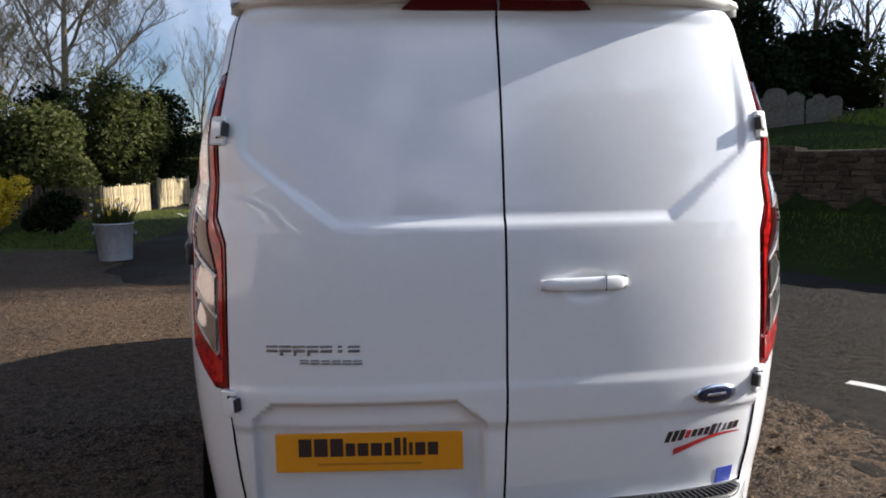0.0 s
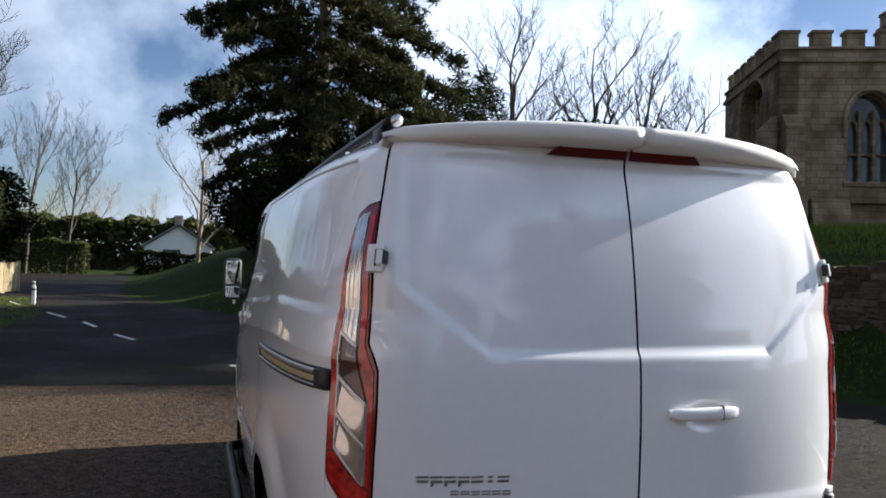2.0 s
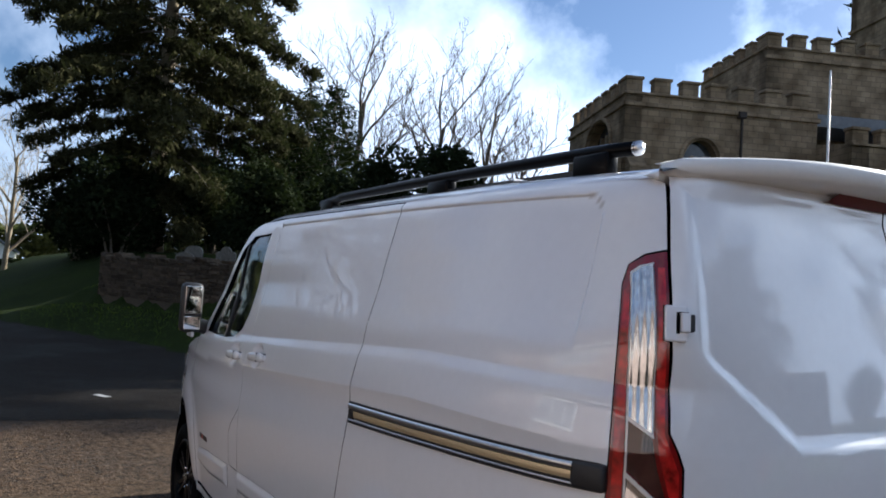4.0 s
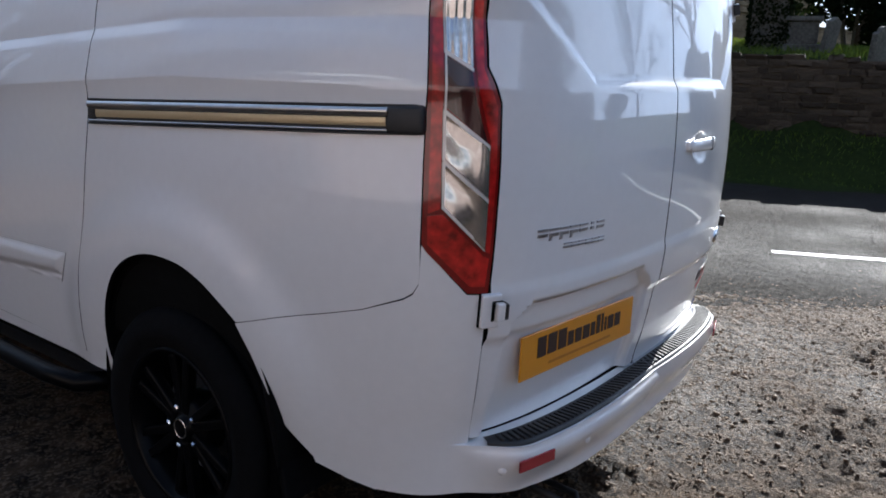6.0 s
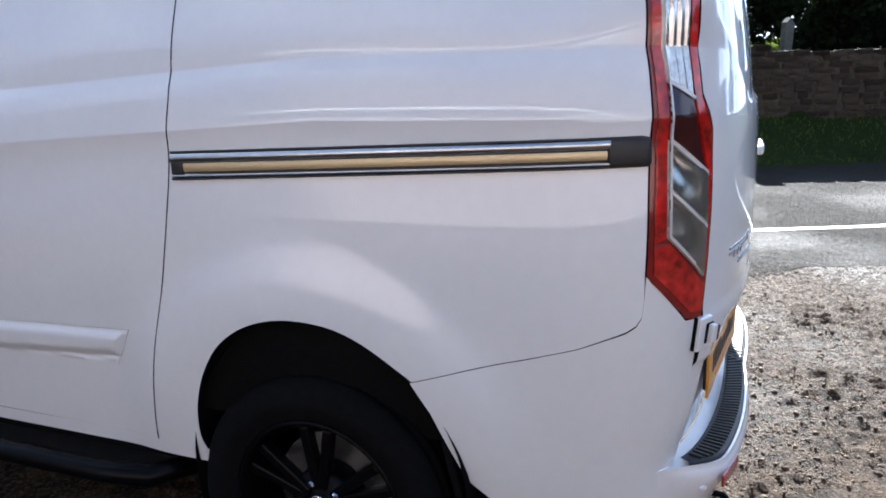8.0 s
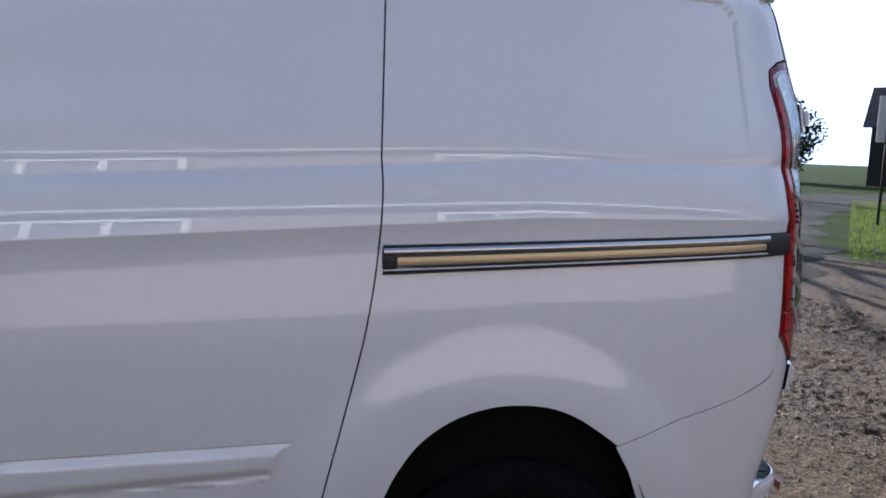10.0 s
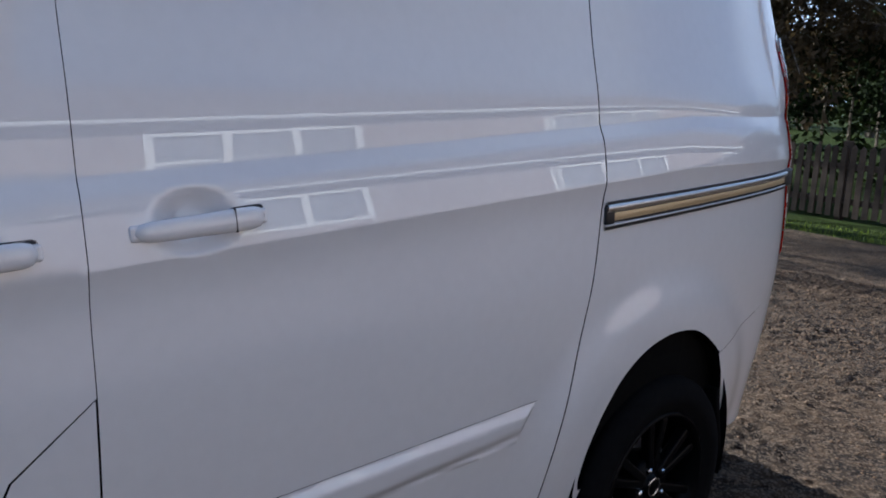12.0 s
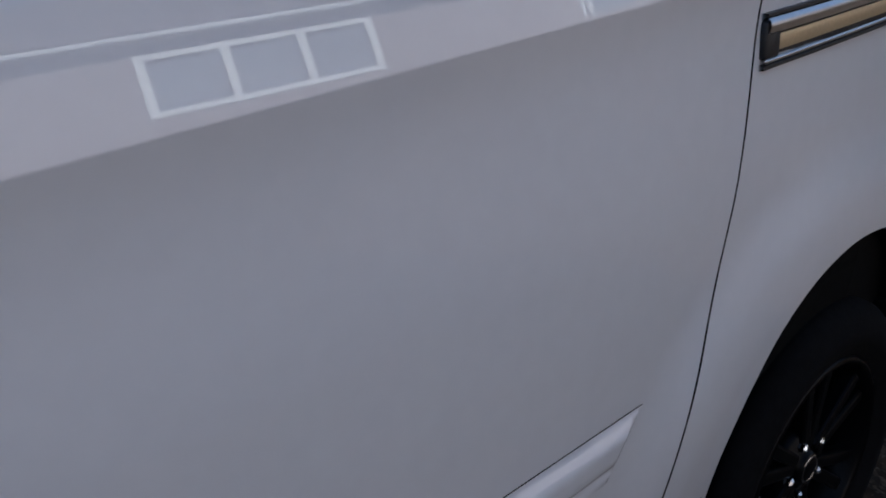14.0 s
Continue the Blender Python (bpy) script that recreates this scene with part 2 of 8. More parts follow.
def half_width(y, z):
    drop = 0.061 * np.clip(y - 1.24, -0.4, 2.2) * ease(0.95, 1.15, z) * (1 - ease(1.5, 1.8, z))
    w = HALF(z + drop)
    w = w - 0.013 - 0.065 * (np.clip(1.24 - y, 0, 2) / 1.12) ** 2.5 * (1 + 0.43 * ease(1.38, 1.75, z))
    w = w - 0.085 * (np.clip(y - 2.6, 0, 3) / 1.2) ** 2.0
    for c in (ARCH_Y, FRONT_Y):
        d = np.sqrt(((y - c) / 1.0) ** 2 + (z - 0.42) ** 2)
        w = w + 0.014 * (1 - ease(0.42, 0.60, d)) * ease(0.25, 0.4, z) + 0.013 * (1 - ease(0.50, 0.63, d)) * ease(0.30, 0.70, z)
    return w


def rear_line(x, z):
    return REAR(z) + 0.07 * (np.abs(x) / 0.78) ** 2.6


def outside(x, y, z):
    k = 11 + 11 * ease(1.4, 1.65, z)
    a, b = x - half_width(y, z), rear_line(x, z) - y
    return np.logaddexp(k * a, k * b) / k


def solve(fn, lo, hi):
    """Bisection for the root of a rising array function."""
    for _ in range(34):
        mid = (lo + hi) / 2
        up = fn(mid) > 0
        hi, lo = np.where(up, mid, hi), np.where(up, lo, mid)
    return (lo + hi) / 2


def side_emboss(y, z):
    """Pressed-in upper field of the panels, and the lower rubbing field."""
    a, b = 1.884 - 0.004 * np.abs(y - 1.2) - z, y - 0.262 + 0.06 * np.clip(1.70 - z, -0.2, 0.3)
    r = 0.055
    inner = np.where((a < r) & (b < r), r - np.hypot(r - np.minimum(a, r), r - np.minimum(b, r)), np.minimum(a, b))
    inner = np.minimum(np.minimum(z - 1.47, inner), 2.50 - y)
    cup = 0.0
    for cy, cz in ((2.268, 1.269), (2.618, 1.243)):
        cup = cup + 0.024 * (1 - ease(0.30, 1.0, np.sqrt(((y - cy) / 0.082) ** 2 + ((z - cz) / 0.060) ** 2)))
    return 0.008 * ease(-0.002, 0.007, inner) * ease(1.47, 1.62, z) + cup


def side_surface(y, z, sgn=-1):
    y, z = np.asarray(y, float), np.asarray(z, float)
    x = solve(lambda q: outside(q, y, z), np.full(y.shape, 0.05), np.full(y.shape, 1.1)) - side_emboss(y, z)
    return np.stack([sgn * x, y, z], -1)


def far_side(y, z):
    return side_surface(y, z, 1)


def door_emboss(x, z):
    """Depth pressed into the rear doors: the upper field, the plate's recess and the lower step."""
    ax = np.abs(x)
    low = np.minimum(z - 1.325, (z - 1.325) * 0.79 - (ax - 0.46) * 0.61)
    rim = np.minimum(1.880 - z, 0.700 - 0.05 * np.clip(z - 1.6, 0, 1) - ax)
    d = 0.012 * ease(-0.016, 0.016, low) * ease(-0.026, 0.022, rim)
    d = d + 0.012 * ease(0.775, 0.745, z) - 0.006 * ease(0.90, 0.86, z)
    left = np.minimum(0.835 - z, np.minimum((x + 0.70) * 0.66 + (0.79 - z) * 0.75 + 0.0, (-0.075 - x) * 0.66 + (0.775 - z) * 0.75))
    left = np.minimum(left, np.minimum(x + 0.705, -0.068 - x))
    cup = 0.016 * (1 - ease(0.25, 1.0, np.sqrt(((x - 0.215) / 0.085) ** 2 + ((z - 1.145) / 0.055) ** 2)))
    return d + cup + 0.027 * ease(-0.004, 0.008, left)


def rear_surface(x, z, emboss=True, out=0.0):
    x, z = np.asarray(x, float), np.asarray(z, float)
    y = solve(lambda q: -outside(np.abs(x), q, z), np.full(x.shape, -0.4), np.full(x.shape, 0.7))
    if emboss:
        y = y + door_emboss(x, z)
    return np.stack([x, y - out, z], -1)


PIVOT = (0.45, 0.55)


def corner_surface(a, z, sgn=-1, out=0.0):
    """The rounded rear corner; a is the angle in degrees, from the side (0) to the rear (90 and on)."""
    a, z = np.radians(np.asarray(a, float)), np.asarray(z, float)
    ca, sa = np.cos(a), -np.sin(a)
    r = solve(lambda q: outside(PIVOT[0] + q * ca, PIVOT[1] + q * sa, z), np.full(a.shape, 0.1), np.full(a.shape, 1.2)) + out
    return np.stack([sgn * (PIVOT[0] + r * ca), PIVOT[1] + r * sa, z], -1)


def roof_surface(x, y):
    x, y = np.asarray(x, float), np.asarray(y, float)
    zs = np.full(x.shape, 1.99)
    z = solve(lambda q: np.abs(x) - half_width(y, q), np.full(x.shape, 1.80), zs)
    z = z - 0.30 * np.clip(y - 2.5, 0, 3) ** 2
    return np.stack([x, y, z], -1)


def corner_angle(x, y):
    return math.degrees(math.atan2(PIVOT[1] - y, abs(x) - PIVOT[0]))


def resample(loop, step):
    pts = []
    for i, p in enumerate(loop):
        q = loop[(i + 1) % len(loop)]
        d = math.hypot((q[0] - p[0]), (q[1] - p[1]))
        n = max(1, math.ceil(d / step))
        pts += [(p[0] + (q[0] - p[0]) * k / n, p[1] + (q[1] - p[1]) * k / n) for k in range(n)]
    return pts


def inside(px, py, loop):
    hit = np.zeros(px.shape, bool)
    for (x0, y0), (x1, y1) in zip(loop, loop[1:] + loop[:1]):
        if y0 != y1:
            c = ((y0 > py) != (y1 > py)) & (px < (x1 - x0) * (py - y0) / (y1 - y0) + x0)
            hit ^= c
    return hit


def feature_points(step):
    """Points along the side's creases and the rim of its pressed field, so that the mesh keeps them crisp: (y, z)."""
    pts = []
    for y in np.arange(0.26, 4.6, step):
        fall = 0.061 * min(max(y - 1.24, -0.4), 2.2)
        pts += [(y, z - fall) for z in (1.2740, 1.2785, 1.2815, 1.2860, 1.3720, 1.3840, 1.3920, 1.4100, 1.4165, 1.4195, 1.4240)]
        if 0.33 < y < 2.48:
            pts += [(y, 1.884 - 0.004 * abs(y - 1.2) + d) for d in (0.002, -0.0035, -0.009)]
    for z in np.arange(1.62, 1.82, step):
        pts += [(0.262 - 0.06 * min(max(1.70 - z, -0.2), 0.3) + d, z) for d in (-0.002, 0.0035, 0.009)]
    return np.array(pts)


def pressed_panel(name, pieces, mat, parent, label="", lip=0.014):
    """A body panel: each piece is (outline in its chart, chart, step, scale of the chart's first axis, which edges turn in). The normals follow the surface."""
    from mathutils.geometry import delaunay_2d_cdt
    verts, faces, normals, rims, sharp = [], [], [], [], set()
    for loop, chart, step, ku, turn in pieces:
        scaled = [(u * ku, v) for u, v in loop]
        edge = resample(scaled, step)
        lo, hi = np.min(edge, axis=0), np.max(edge, axis=0)
        gu, gv = np.meshgrid(np.arange(lo[0] + step / 2, hi[0], step), np.arange(lo[1] + step / 2, hi[1], step))
        gu, gv = gu.ravel(), gv.ravel()
        if chart in (side_surface, far_side) and step < 0.02:
            fp = feature_points(step)
            fp = fp[(fp[:, 0] > lo[0]) & (fp[:, 0] < hi[0]) & (fp[:, 1] > lo[1]) & (fp[:, 1] < hi[1])]
            if len(fp):
                far = np.array([np.min((fp[:, 0] - a) ** 2 + (fp[:, 1] - b) ** 2) for a, b in zip(gu, gv)]) > (0.5 * step) ** 2
                gu, gv = np.concatenate([gu[far], fp[:, 0]]), np.concatenate([gv[far], fp[:, 1]])
        keep = inside(gu, gv, edge)
        gu, gv = gu[keep], gv[keep]
        e = np.array(edge)
        near = np.array([np.min((e[:, 0] - a) ** 2 + (e[:, 1] - b) ** 2) for a, b in zip(gu, gv)]) if len(gu) else np.zeros(0)
        gu, gv = gu[near > (0.45 * step) ** 2], gv[near > (0.45 * step) ** 2]
        flat = [Vector(p) for p in edge] + [Vector((a, b)) for a, b in zip(gu, gv)]
        n = len(edge)
        vo, _, fo, *_ = delaunay_2d_cdt(flat, [(i, (i + 1) % n) for i in range(n)], [], 1, 1e-6)
        u, v = np.array([p.x for p in vo]) / ku, np.array([p.y for p in vo])
        P = chart(u, v)
        h = 0.002
        du, dv = (chart(u + h / ku, v) - chart(u - h / ku, v)), (chart(u, v + h) - chart(u, v - h))
        N = np.cross(du, dv)
        N /= np.linalg.norm(N, axis=1)[:, None] + 1e-12
        out = P - np.array([0, 2.0, 1.0])
        if np.sum(N * out) < 0:
            N = -N
        base = len(verts)
        verts += [tuple(p) for p in P]
        for f in fo:
            f = list(f)
            a, b, c = (P[i] for i in f[:3])
            if np.dot(np.cross(b - a, c - a), N[f[0]]) < 0:
                f = f[::-1]
            faces.append([base + i for i in f])
            normals += [tuple(N[i]) for i in f]
        if turn:
            # the rim: find the outline's own points again and turn it inwards
            key = {(round(p.x, 5), round(p.y, 5)): i for i, p in enumerate(vo)}
            ids = [key.get((round(p[0], 5), round(p[1], 5))) for p in edge]
            low = {}
            for i in ids:
                if i is not None and i not in low:
                    low[i] = len(verts)
                    verts.append(tuple(P[i] - N[i] * lip))
            for a, b in zip(ids, ids[1:] + ids[:1]):
                if a is None or b is None or a == b:
                    continue
                mid = np.array([vo[a].x / ku, vo[a].y]) * 0.5 + np.array([vo[b].x / ku, vo[b].y]) * 0.5
                if not turn(mid[0], mid[1]):
                    continue
                t = P[b] - P[a]
                side = np.cross(t, N[a])
                side /= np.linalg.norm(side) + 1e-12
                rims.append(len(faces))
                faces.append([base + b, base + a, low[a], low[b]])
                sharp.add((base + a, base + b))
                normals += [tuple(side)] * 4
    ob = mesh_object(name, verts, faces, mat, parent, label, smooth=True, normals=normals, sharp=sharp)
    # painted panels get black rims, standing in for the shade in the gaps
    if mat == PAINT:
        ob.data.materials.append(RUBBER)
        for i in rims:
            ob.data.polygons[i].material_index = 1
    return ob


def always(u, v):
    return True


van = thing("van", "white panel van with black wheels and roof rails, on gravel", "van")

# seams, as (y, z)
SEAM_Z = [1.93, 1.89, 1.60, 1.43, 1.38, 1.22, 1.05, 0.92, 0.80, 0.65, 0.50, 0.44]
SEAM_Y = [1.222, 1.224, 1.231, 1.235, 1.232, 1.240, 1.262, 1.289, 1.318, 1.354, 1.384, 1.394]
seam_y = smooth_curve(sorted(zip(SEAM_Z, SEAM_Y)))
zz = [0.44 + (1.915 - 0.44) * i / 40 for i in range(41)]
GAP = 0.0021
ARCH = [(1.212, 0.415), (1.236, 0.47), (1.232, 0.54), (1.215, 0.605), (1.182, 0.68), (1.125, 0.758), (1.04, 0.815), (0.935, 0.842), (0.82, 0.836), (0.735, 0.805), (0.665, 0.76)]


def rounded(pts, n=5):
    """A smooth line through the points."""
    out = []
    for i in range(len(pts) - 1):
        p0, p1, p2, p3 = (Vector(pts[max(i - 1, 0)]), Vector(pts[i]), Vector(pts[i + 1]), Vector(pts[min(i + 2, len(pts) - 1)]))
        for k in range(n):
            t = k / n
            q = 0.5 * (2 * p1 + (p2 - p0) * t + (2 * p0 - 5 * p1 + 4 * p2 - p3) * t * t + (3 * p1 - p0 - 3 * p2 + p3) * t ** 3)
            out.append((q.x, q.y))
    return out + [tuple(pts[-1])]


ARCH = rounded(ARCH)
ARCH_LOW = [(0.617, 0.717), (0.573, 0.645), (0.534, 0.555), (0.497, 0.475), (0.463, 0.40)]
BUMPER_TOP = [(0.612, 0.719), (0.50, 0.752), (0.355, 0.789), (0.25, 0.818)]

JOIN_Z = [0.82 + (1.915 - 0.82) * k / 88 for k in range(89)][:-1]
# the quarter panel: the flat of the side, then the corner round the lamp
quarter = [(seam_y(z) - GAP, z) for z in zz] + [(0.25, 1.915)] + [(0.25, z) for z in JOIN_Z[::-1]] + [(y, z + 0.002) for y, z in BUMPER_TOP[2::-1]] + ARCH[::-1] + [(1.30, 0.415), (1.34, 0.415)]
quarter = [p for i, p in enumerate(quarter) if i == 0 or math.dist(p, quarter[i - 1]) > 0.004]
LAMP_SIDE = [(52.5, 1.727), (48.8, 1.705), (47.4, 1.660), (46.6, 1.42), (45.9, 1.15), (45.7, 0.985)]
LAMP_REAR = [(57.0, 1.737), (57.1, 1.62), (57.2, 1.465), (57.25, 1.349), (58.7, 1.318), (60.1, 1.278), (60.2, 1.157), (59.6, 0.95), (59.2, 0.876)]
LAMP_FOOT = [(55.0, 0.878)]


def corner_edge(z):
    """The angle at which the plane y = 0.25 meets the corner."""
    p = side_surface(np.array([0.25]), np.array([z]))[0]
    return corner_angle(p[0], p[1])


edge25 = [(corner_edge(z), z) for z in JOIN_Z + [1.915]]
DOOR_EDGE = [(57.4, 1.915), (57.2, 1.80), (57.1, 1.742)]
corner_loop = edge25 + DOOR_EDGE + [(a - 0.15, z + 0.004) if i == 0 else (a - 0.25, z + 0.001) for i, (a, z) in enumerate(LAMP_SIDE)]
corner_loop += [(45.6, 0.93), (45.4, 0.895), (44.4, 0.874), (42.5, 0.860)]
pressed_panel("quarter_panel", [(quarter, side_surface, 0.013, 1.0, lambda y, z: y > 0.26 and z < 1.91),
                                (corner_loop, corner_surface, 0.012, 0.0098, lambda a, z: a > 41 and z < 1.91)], PAINT, van)

# sliding door
DOOR_FRONT = 2.440
slide = [(DOOR_FRONT - GAP, 0.445), (DOOR_FRONT - GAP, 1.60), (DOOR_FRONT - 0.0065 - GAP, 1.80), (DOOR_FRONT - 0.0215 - GAP, 1.909)] + [(seam_y(z) + GAP, z) for z in [1.909] + zz[-2::-1]]
sliding_door = pressed_panel("sliding_door", [(slide, side_surface, 0.013, 1.0, always)], PAINT, van)

# front door, with its window opening and the filler flap
WIN = [(2.74, 1.315), (2.62, 1.36), (2.565, 1.44), (2.54, 1.585), (2.535, 1.84), (2.79, 1.832), (2.93, 1.768), (3.12, 1.575), (3.30, 1.40), (3.40, 1.295), (3.09, 1.296), (2.90, 1.30)]
FLAP = [(2.4415, 1.006), (2.563, 0.905), (2.580, 0.866), (2.580, 0.74), (2.565, 0.72), (2.4415, 0.72)]
low_door = [(2.4395, 0.46), (2.4395, 0.716), (2.568, 0.716), (2.584, 0.74), (2.584, 0.868), (2.566, 0.907), (2.4395, 1.010), (2.4395, 1.245), (2.9, 1.245), (3.3, 1.245), (3.595, 1.245), (3.62, 1.0), (3.55, 0.93), (3.45, 0.84), (3.38, 0.72), (3.33, 0.60), (3.32, 0.46)][::-1]
rear_frame = [(2.4395, 1.245), (2.4395, 1.60), (2.433, 1.80), (2.418, 1.907), (2.725, 1.897), (2.79, 1.883), (2.79, 1.832), (2.535, 1.84), (2.54, 1.585), (2.565, 1.44), (2.62, 1.36), (2.74, 1.315), (2.74, 1.245)]
front_frame = [(2.79, 1.883), (2.888, 1.850), (3.08, 1.68), (3.206, 1.565), (3.40, 1.38), (3.56, 1.27), (3.595, 1.245), (3.40, 1.245), (3.40, 1.295), (3.30, 1.40), (3.12, 1.575), (2.93, 1.768), (2.79, 1.832)]
sill_bar = [(2.74, 1.245), (2.74, 1.315), (2.90, 1.30), (3.09, 1.296), (3.40, 1.295), (3.40, 1.245)]
front_door = pressed_panel("front_door", [(low_door, side_surface, 0.03, 1.0, always), (rear_frame, side_surface, 0.025, 1.0, always),
                                          (front_frame, side_surface, 0.025, 1.0, always), (sill_bar, side_surface, 0.025, 1.0, always)], PAINT, van)
filler_flap = pressed_panel("filler_flap", [(FLAP, side_surface, 0.02, 1.0, always)], PAINT, front_door)


def inset_surface(depth):
    def f(y, z):
        p = side_surface(y, z)
        p[..., 0] += depth
        return p
    return f


pressed_panel("side_window", [(WIN, inset_surface(0.012), 0.04, 1.0, None)], GLASS, front_door, "dark tinted side window")
pressed_panel("window_divider", [([(2.90, 1.302), (2.925, 1.302), (2.885, 1.785), (2.862, 1.795)], inset_surface(0.004), 0.05, 1.0, always)], BLACK, front_door, "black window divider")


def sill_path(y0, y1, z0, z1, name, mat, inset=0.0):
    loop = [(y0, z0), (y1, z0), (y1, z1), (y0, z1)]
    return pressed_panel(name, [(loop, inset_surface(inset), 0.05, 1.0, always)], mat, van)


sill_path(1.19, 3.36, 0.40, 0.441, "sill", PAINT)
sill_path(1.16, 3.40, 0.27, 0.40, "sill_skirt", BLACK, 0.06)

# front wing, and the far side in larger pressings
wing = [(3.325, 0.44), (3.335, 0.60), (3.385, 0.72), (3.455, 0.84), (3.555, 0.93), (3.625, 1.0), (3.603, 1.245), (3.75, 1.22), (4.10, 1.13), (4.45, 1.02), (4.62, 0.93), (4.62, 0.44), (4.16, 0.44)] + [(FRONT_Y - ARCH_Y + y, z) for y, z in ARCH if z > 0.45] + [(FRONT_Y - ARCH_Y + y, z) for y, z in ARCH_LOW if z > 0.46] + [(3.40, 0.44)]
pressed_panel("front_wing", [(wing, side_surface, 0.03, 1.0, always)], PAINT, van)


def far_corner(a, z):
    return corner_surface(a, z, 1)


pressed_panel("far_quarter_panel", [(quarter, far_side, 0.03, 1.0, lambda y, z: y > 0.26 and z < 1.91), (corner_loop, far_corner, 0.014, 0.0098, lambda a, z: a > 41 and z < 1.91)], PAINT, van)
pressed_panel("far_load_side", [(slide, far_side, 0.045, 1.0, always)], PAINT, van)
far_door = pressed_panel("far_front_door", [(low_door, far_side, 0.06, 1.0, always), (rear_frame, far_side, 0.05, 1.0, always), (front_frame, far_side, 0.05, 1.0, always), (sill_bar, far_side, 0.05, 1.0, always)], PAINT, van)
pressed_panel("side_window", [(WIN, lambda y, z: far_side(y, z) - np.array([0.012, 0, 0]), 0.06, 1.0, None)], GLASS, far_door, "dark tinted side window")
pressed_panel("front_wing", [(wing, far_side, 0.06, 1.0, always)], PAINT, van)

# rear doors
top_l = [(-0.012 - 0.738 * i / 12, 1.932 - 0.014 * (i / 12) ** 2) for i in range(13)]


def lamp_x(z):
    zs = [p[1] for p in LAMP_REAR][::-1]
    an = [p[0] for p in LAMP_REAR][::-1]
    a = np.interp(z, [0.4, 0.82] + zs[0:] + [1.80, 1.92], [59.0, 59.1] + an + [57.2, 57.4])
    return abs(corner_surface(np.array([a]), np.array([z]))[0][0])


edge_z = [0.505, 0.6, 0.7, 0.78, 0.84, 0.88, 0.95, 1.05, 1.157, 1.24, 1.278, 1.318, 1.349, 1.40, 1.465, 1.55, 1.62, 1.70, 1.737, 1.80, 1.86, 1.895]
left_edge = [(-lamp_x(z) + 0.005, z) for z in edge_z]
left_loop = [(-0.012, 0.505)] + [(-0.012, z) for z in (0.8, 1.1, 1.4, 1.7)] + top_l[:-1] + [(-lamp_x(1.917) + 0.005, 1.917)] + left_edge[::-1]
rear_door_left = pressed_panel("rear_door", [(left_loop, rear_surface, 0.0125, 1.0, always)], PAINT, van)
rear_door_right = pressed_panel("rear_door", [([(-0.005 if abs(x) < 0.013 else -x, z) for x, z in left_loop], rear_surface, 0.0125, 1.0, always)], PAINT, van)

# roof, with the strip above the rear doors
roof_edge = [(float(half_width(np.array(y), np.array(1.942))), y) for y in (0.14, 0.2, 0.3, 0.45, 0.6, 0.9, 1.24, 1.8, 2.45, 2.62, 2.80, 2.90)]
roof_end = roof_edge[0][0]
roof_loop = [(x, 0.03 + 0.11 * (abs(x) / roof_end) ** 2.4) for x in np.linspace(-roof_end, roof_end, 25)] + roof_edge[1:] + [(0.70, 3.00), (-0.70, 3.00)] + [(-x, y) for x, y in roof_edge[:0:-1]]
pressed_panel("roof", [(roof_loop, roof_surface, 0.035, 1.0, always)], PAINT, van, lip=0.03)
# drip edge between roof and side, both sides
for sgn in (-1, 1):
    rows = [np.array([[sgn * float(half_width(np.array(y), np.array(z))), y, z - 0.30 * max(y - 2.5, 0) ** 2] for z in (1.9135 if y > seam_y(1.9) else 1.912, 1.92, 1.928, 1.936, 1.944)]) for y in np.linspace(0.14, 2.90, 60)]
    vs = [tuple(p) for r in rows for p in r]
    fs = [(i * 5 + k, i * 5 + k + 1, i * 5 + k + 6, i * 5 + k + 5) for i in range(59) for k in range(4)]
    mesh_object("cant_rail", vs, [f if sgn < 0 else f[::-1] for f in fs], PAINT, van, smooth=True)

# near-black inner shell: nothing shows through the gaps, and they look shaded
bm = bmesh.new()
rings = []
for y in (0.12, 0.35, 0.8, 1.24, 2.0, 2.6, 3.0, 3.5):
    ring = []
    top = 1.90 if y < 2.9 else (1.72 if y < 3.2 else 1.2)
    for z in np.linspace(0.55, top, 14):
        ring.append((-float(half_width(np.array(y), np.array(z))) + 0.035 + (0.05 if y < 0.2 else 0), y, z))
    ring += [(-x, yy, z) for x, yy, z in ring[::-1]]
    rings.append([bm.verts.new(p) for p in ring])
for r0, r1 in zip(rings, rings[1:]):
    n = len(r0)
    for k in range(n):
        bm.faces.new((r0[k], r0[(k + 1) % n], r1[(k + 1) % n], r1[k]))
bm.faces.new(rings[0][::-1]); bm.faces.new(rings[-1])
part("inner_shell", bm, DARK, van)

# bonnet, windscreen, grille and front bumper
bm = bmesh.new()
xs = np.linspace(-1, 1, 13)
prof = [(2.94, 1.885, 0.73), (3.20, 1.69, 0.785), (3.45, 1.45, 0.83), (3.72, 1.24, 0.85)]
rows = [[bm.verts.new((w * t, y + 0.10 * (1 - t * t) , z + 0.02 * (1 - t * t))) for t in xs] for y, z, w in prof]
for r0, r1 in zip(rows, rows[1:]):
    for k in range(12):
        bm.faces.new((r0[k], r0[k + 1], r1[k + 1], r1[k]))
part("windscreen", bm, GLASS, van, "raked tinted windscreen", smooth=True)
bm = bmesh.new()
prof = [(3.62, 1.255, 0.865), (3.95, 1.19, 0.835), (4.25, 1.10, 0.785), (4.55, 1.00, 0.735), (4.64, 0.93, 0.72), (4.66, 0.80, 0.725), (4.66, 0.62, 0.725), (4.66, 0.42, 0.715), (4.60, 0.26, 0.70)]
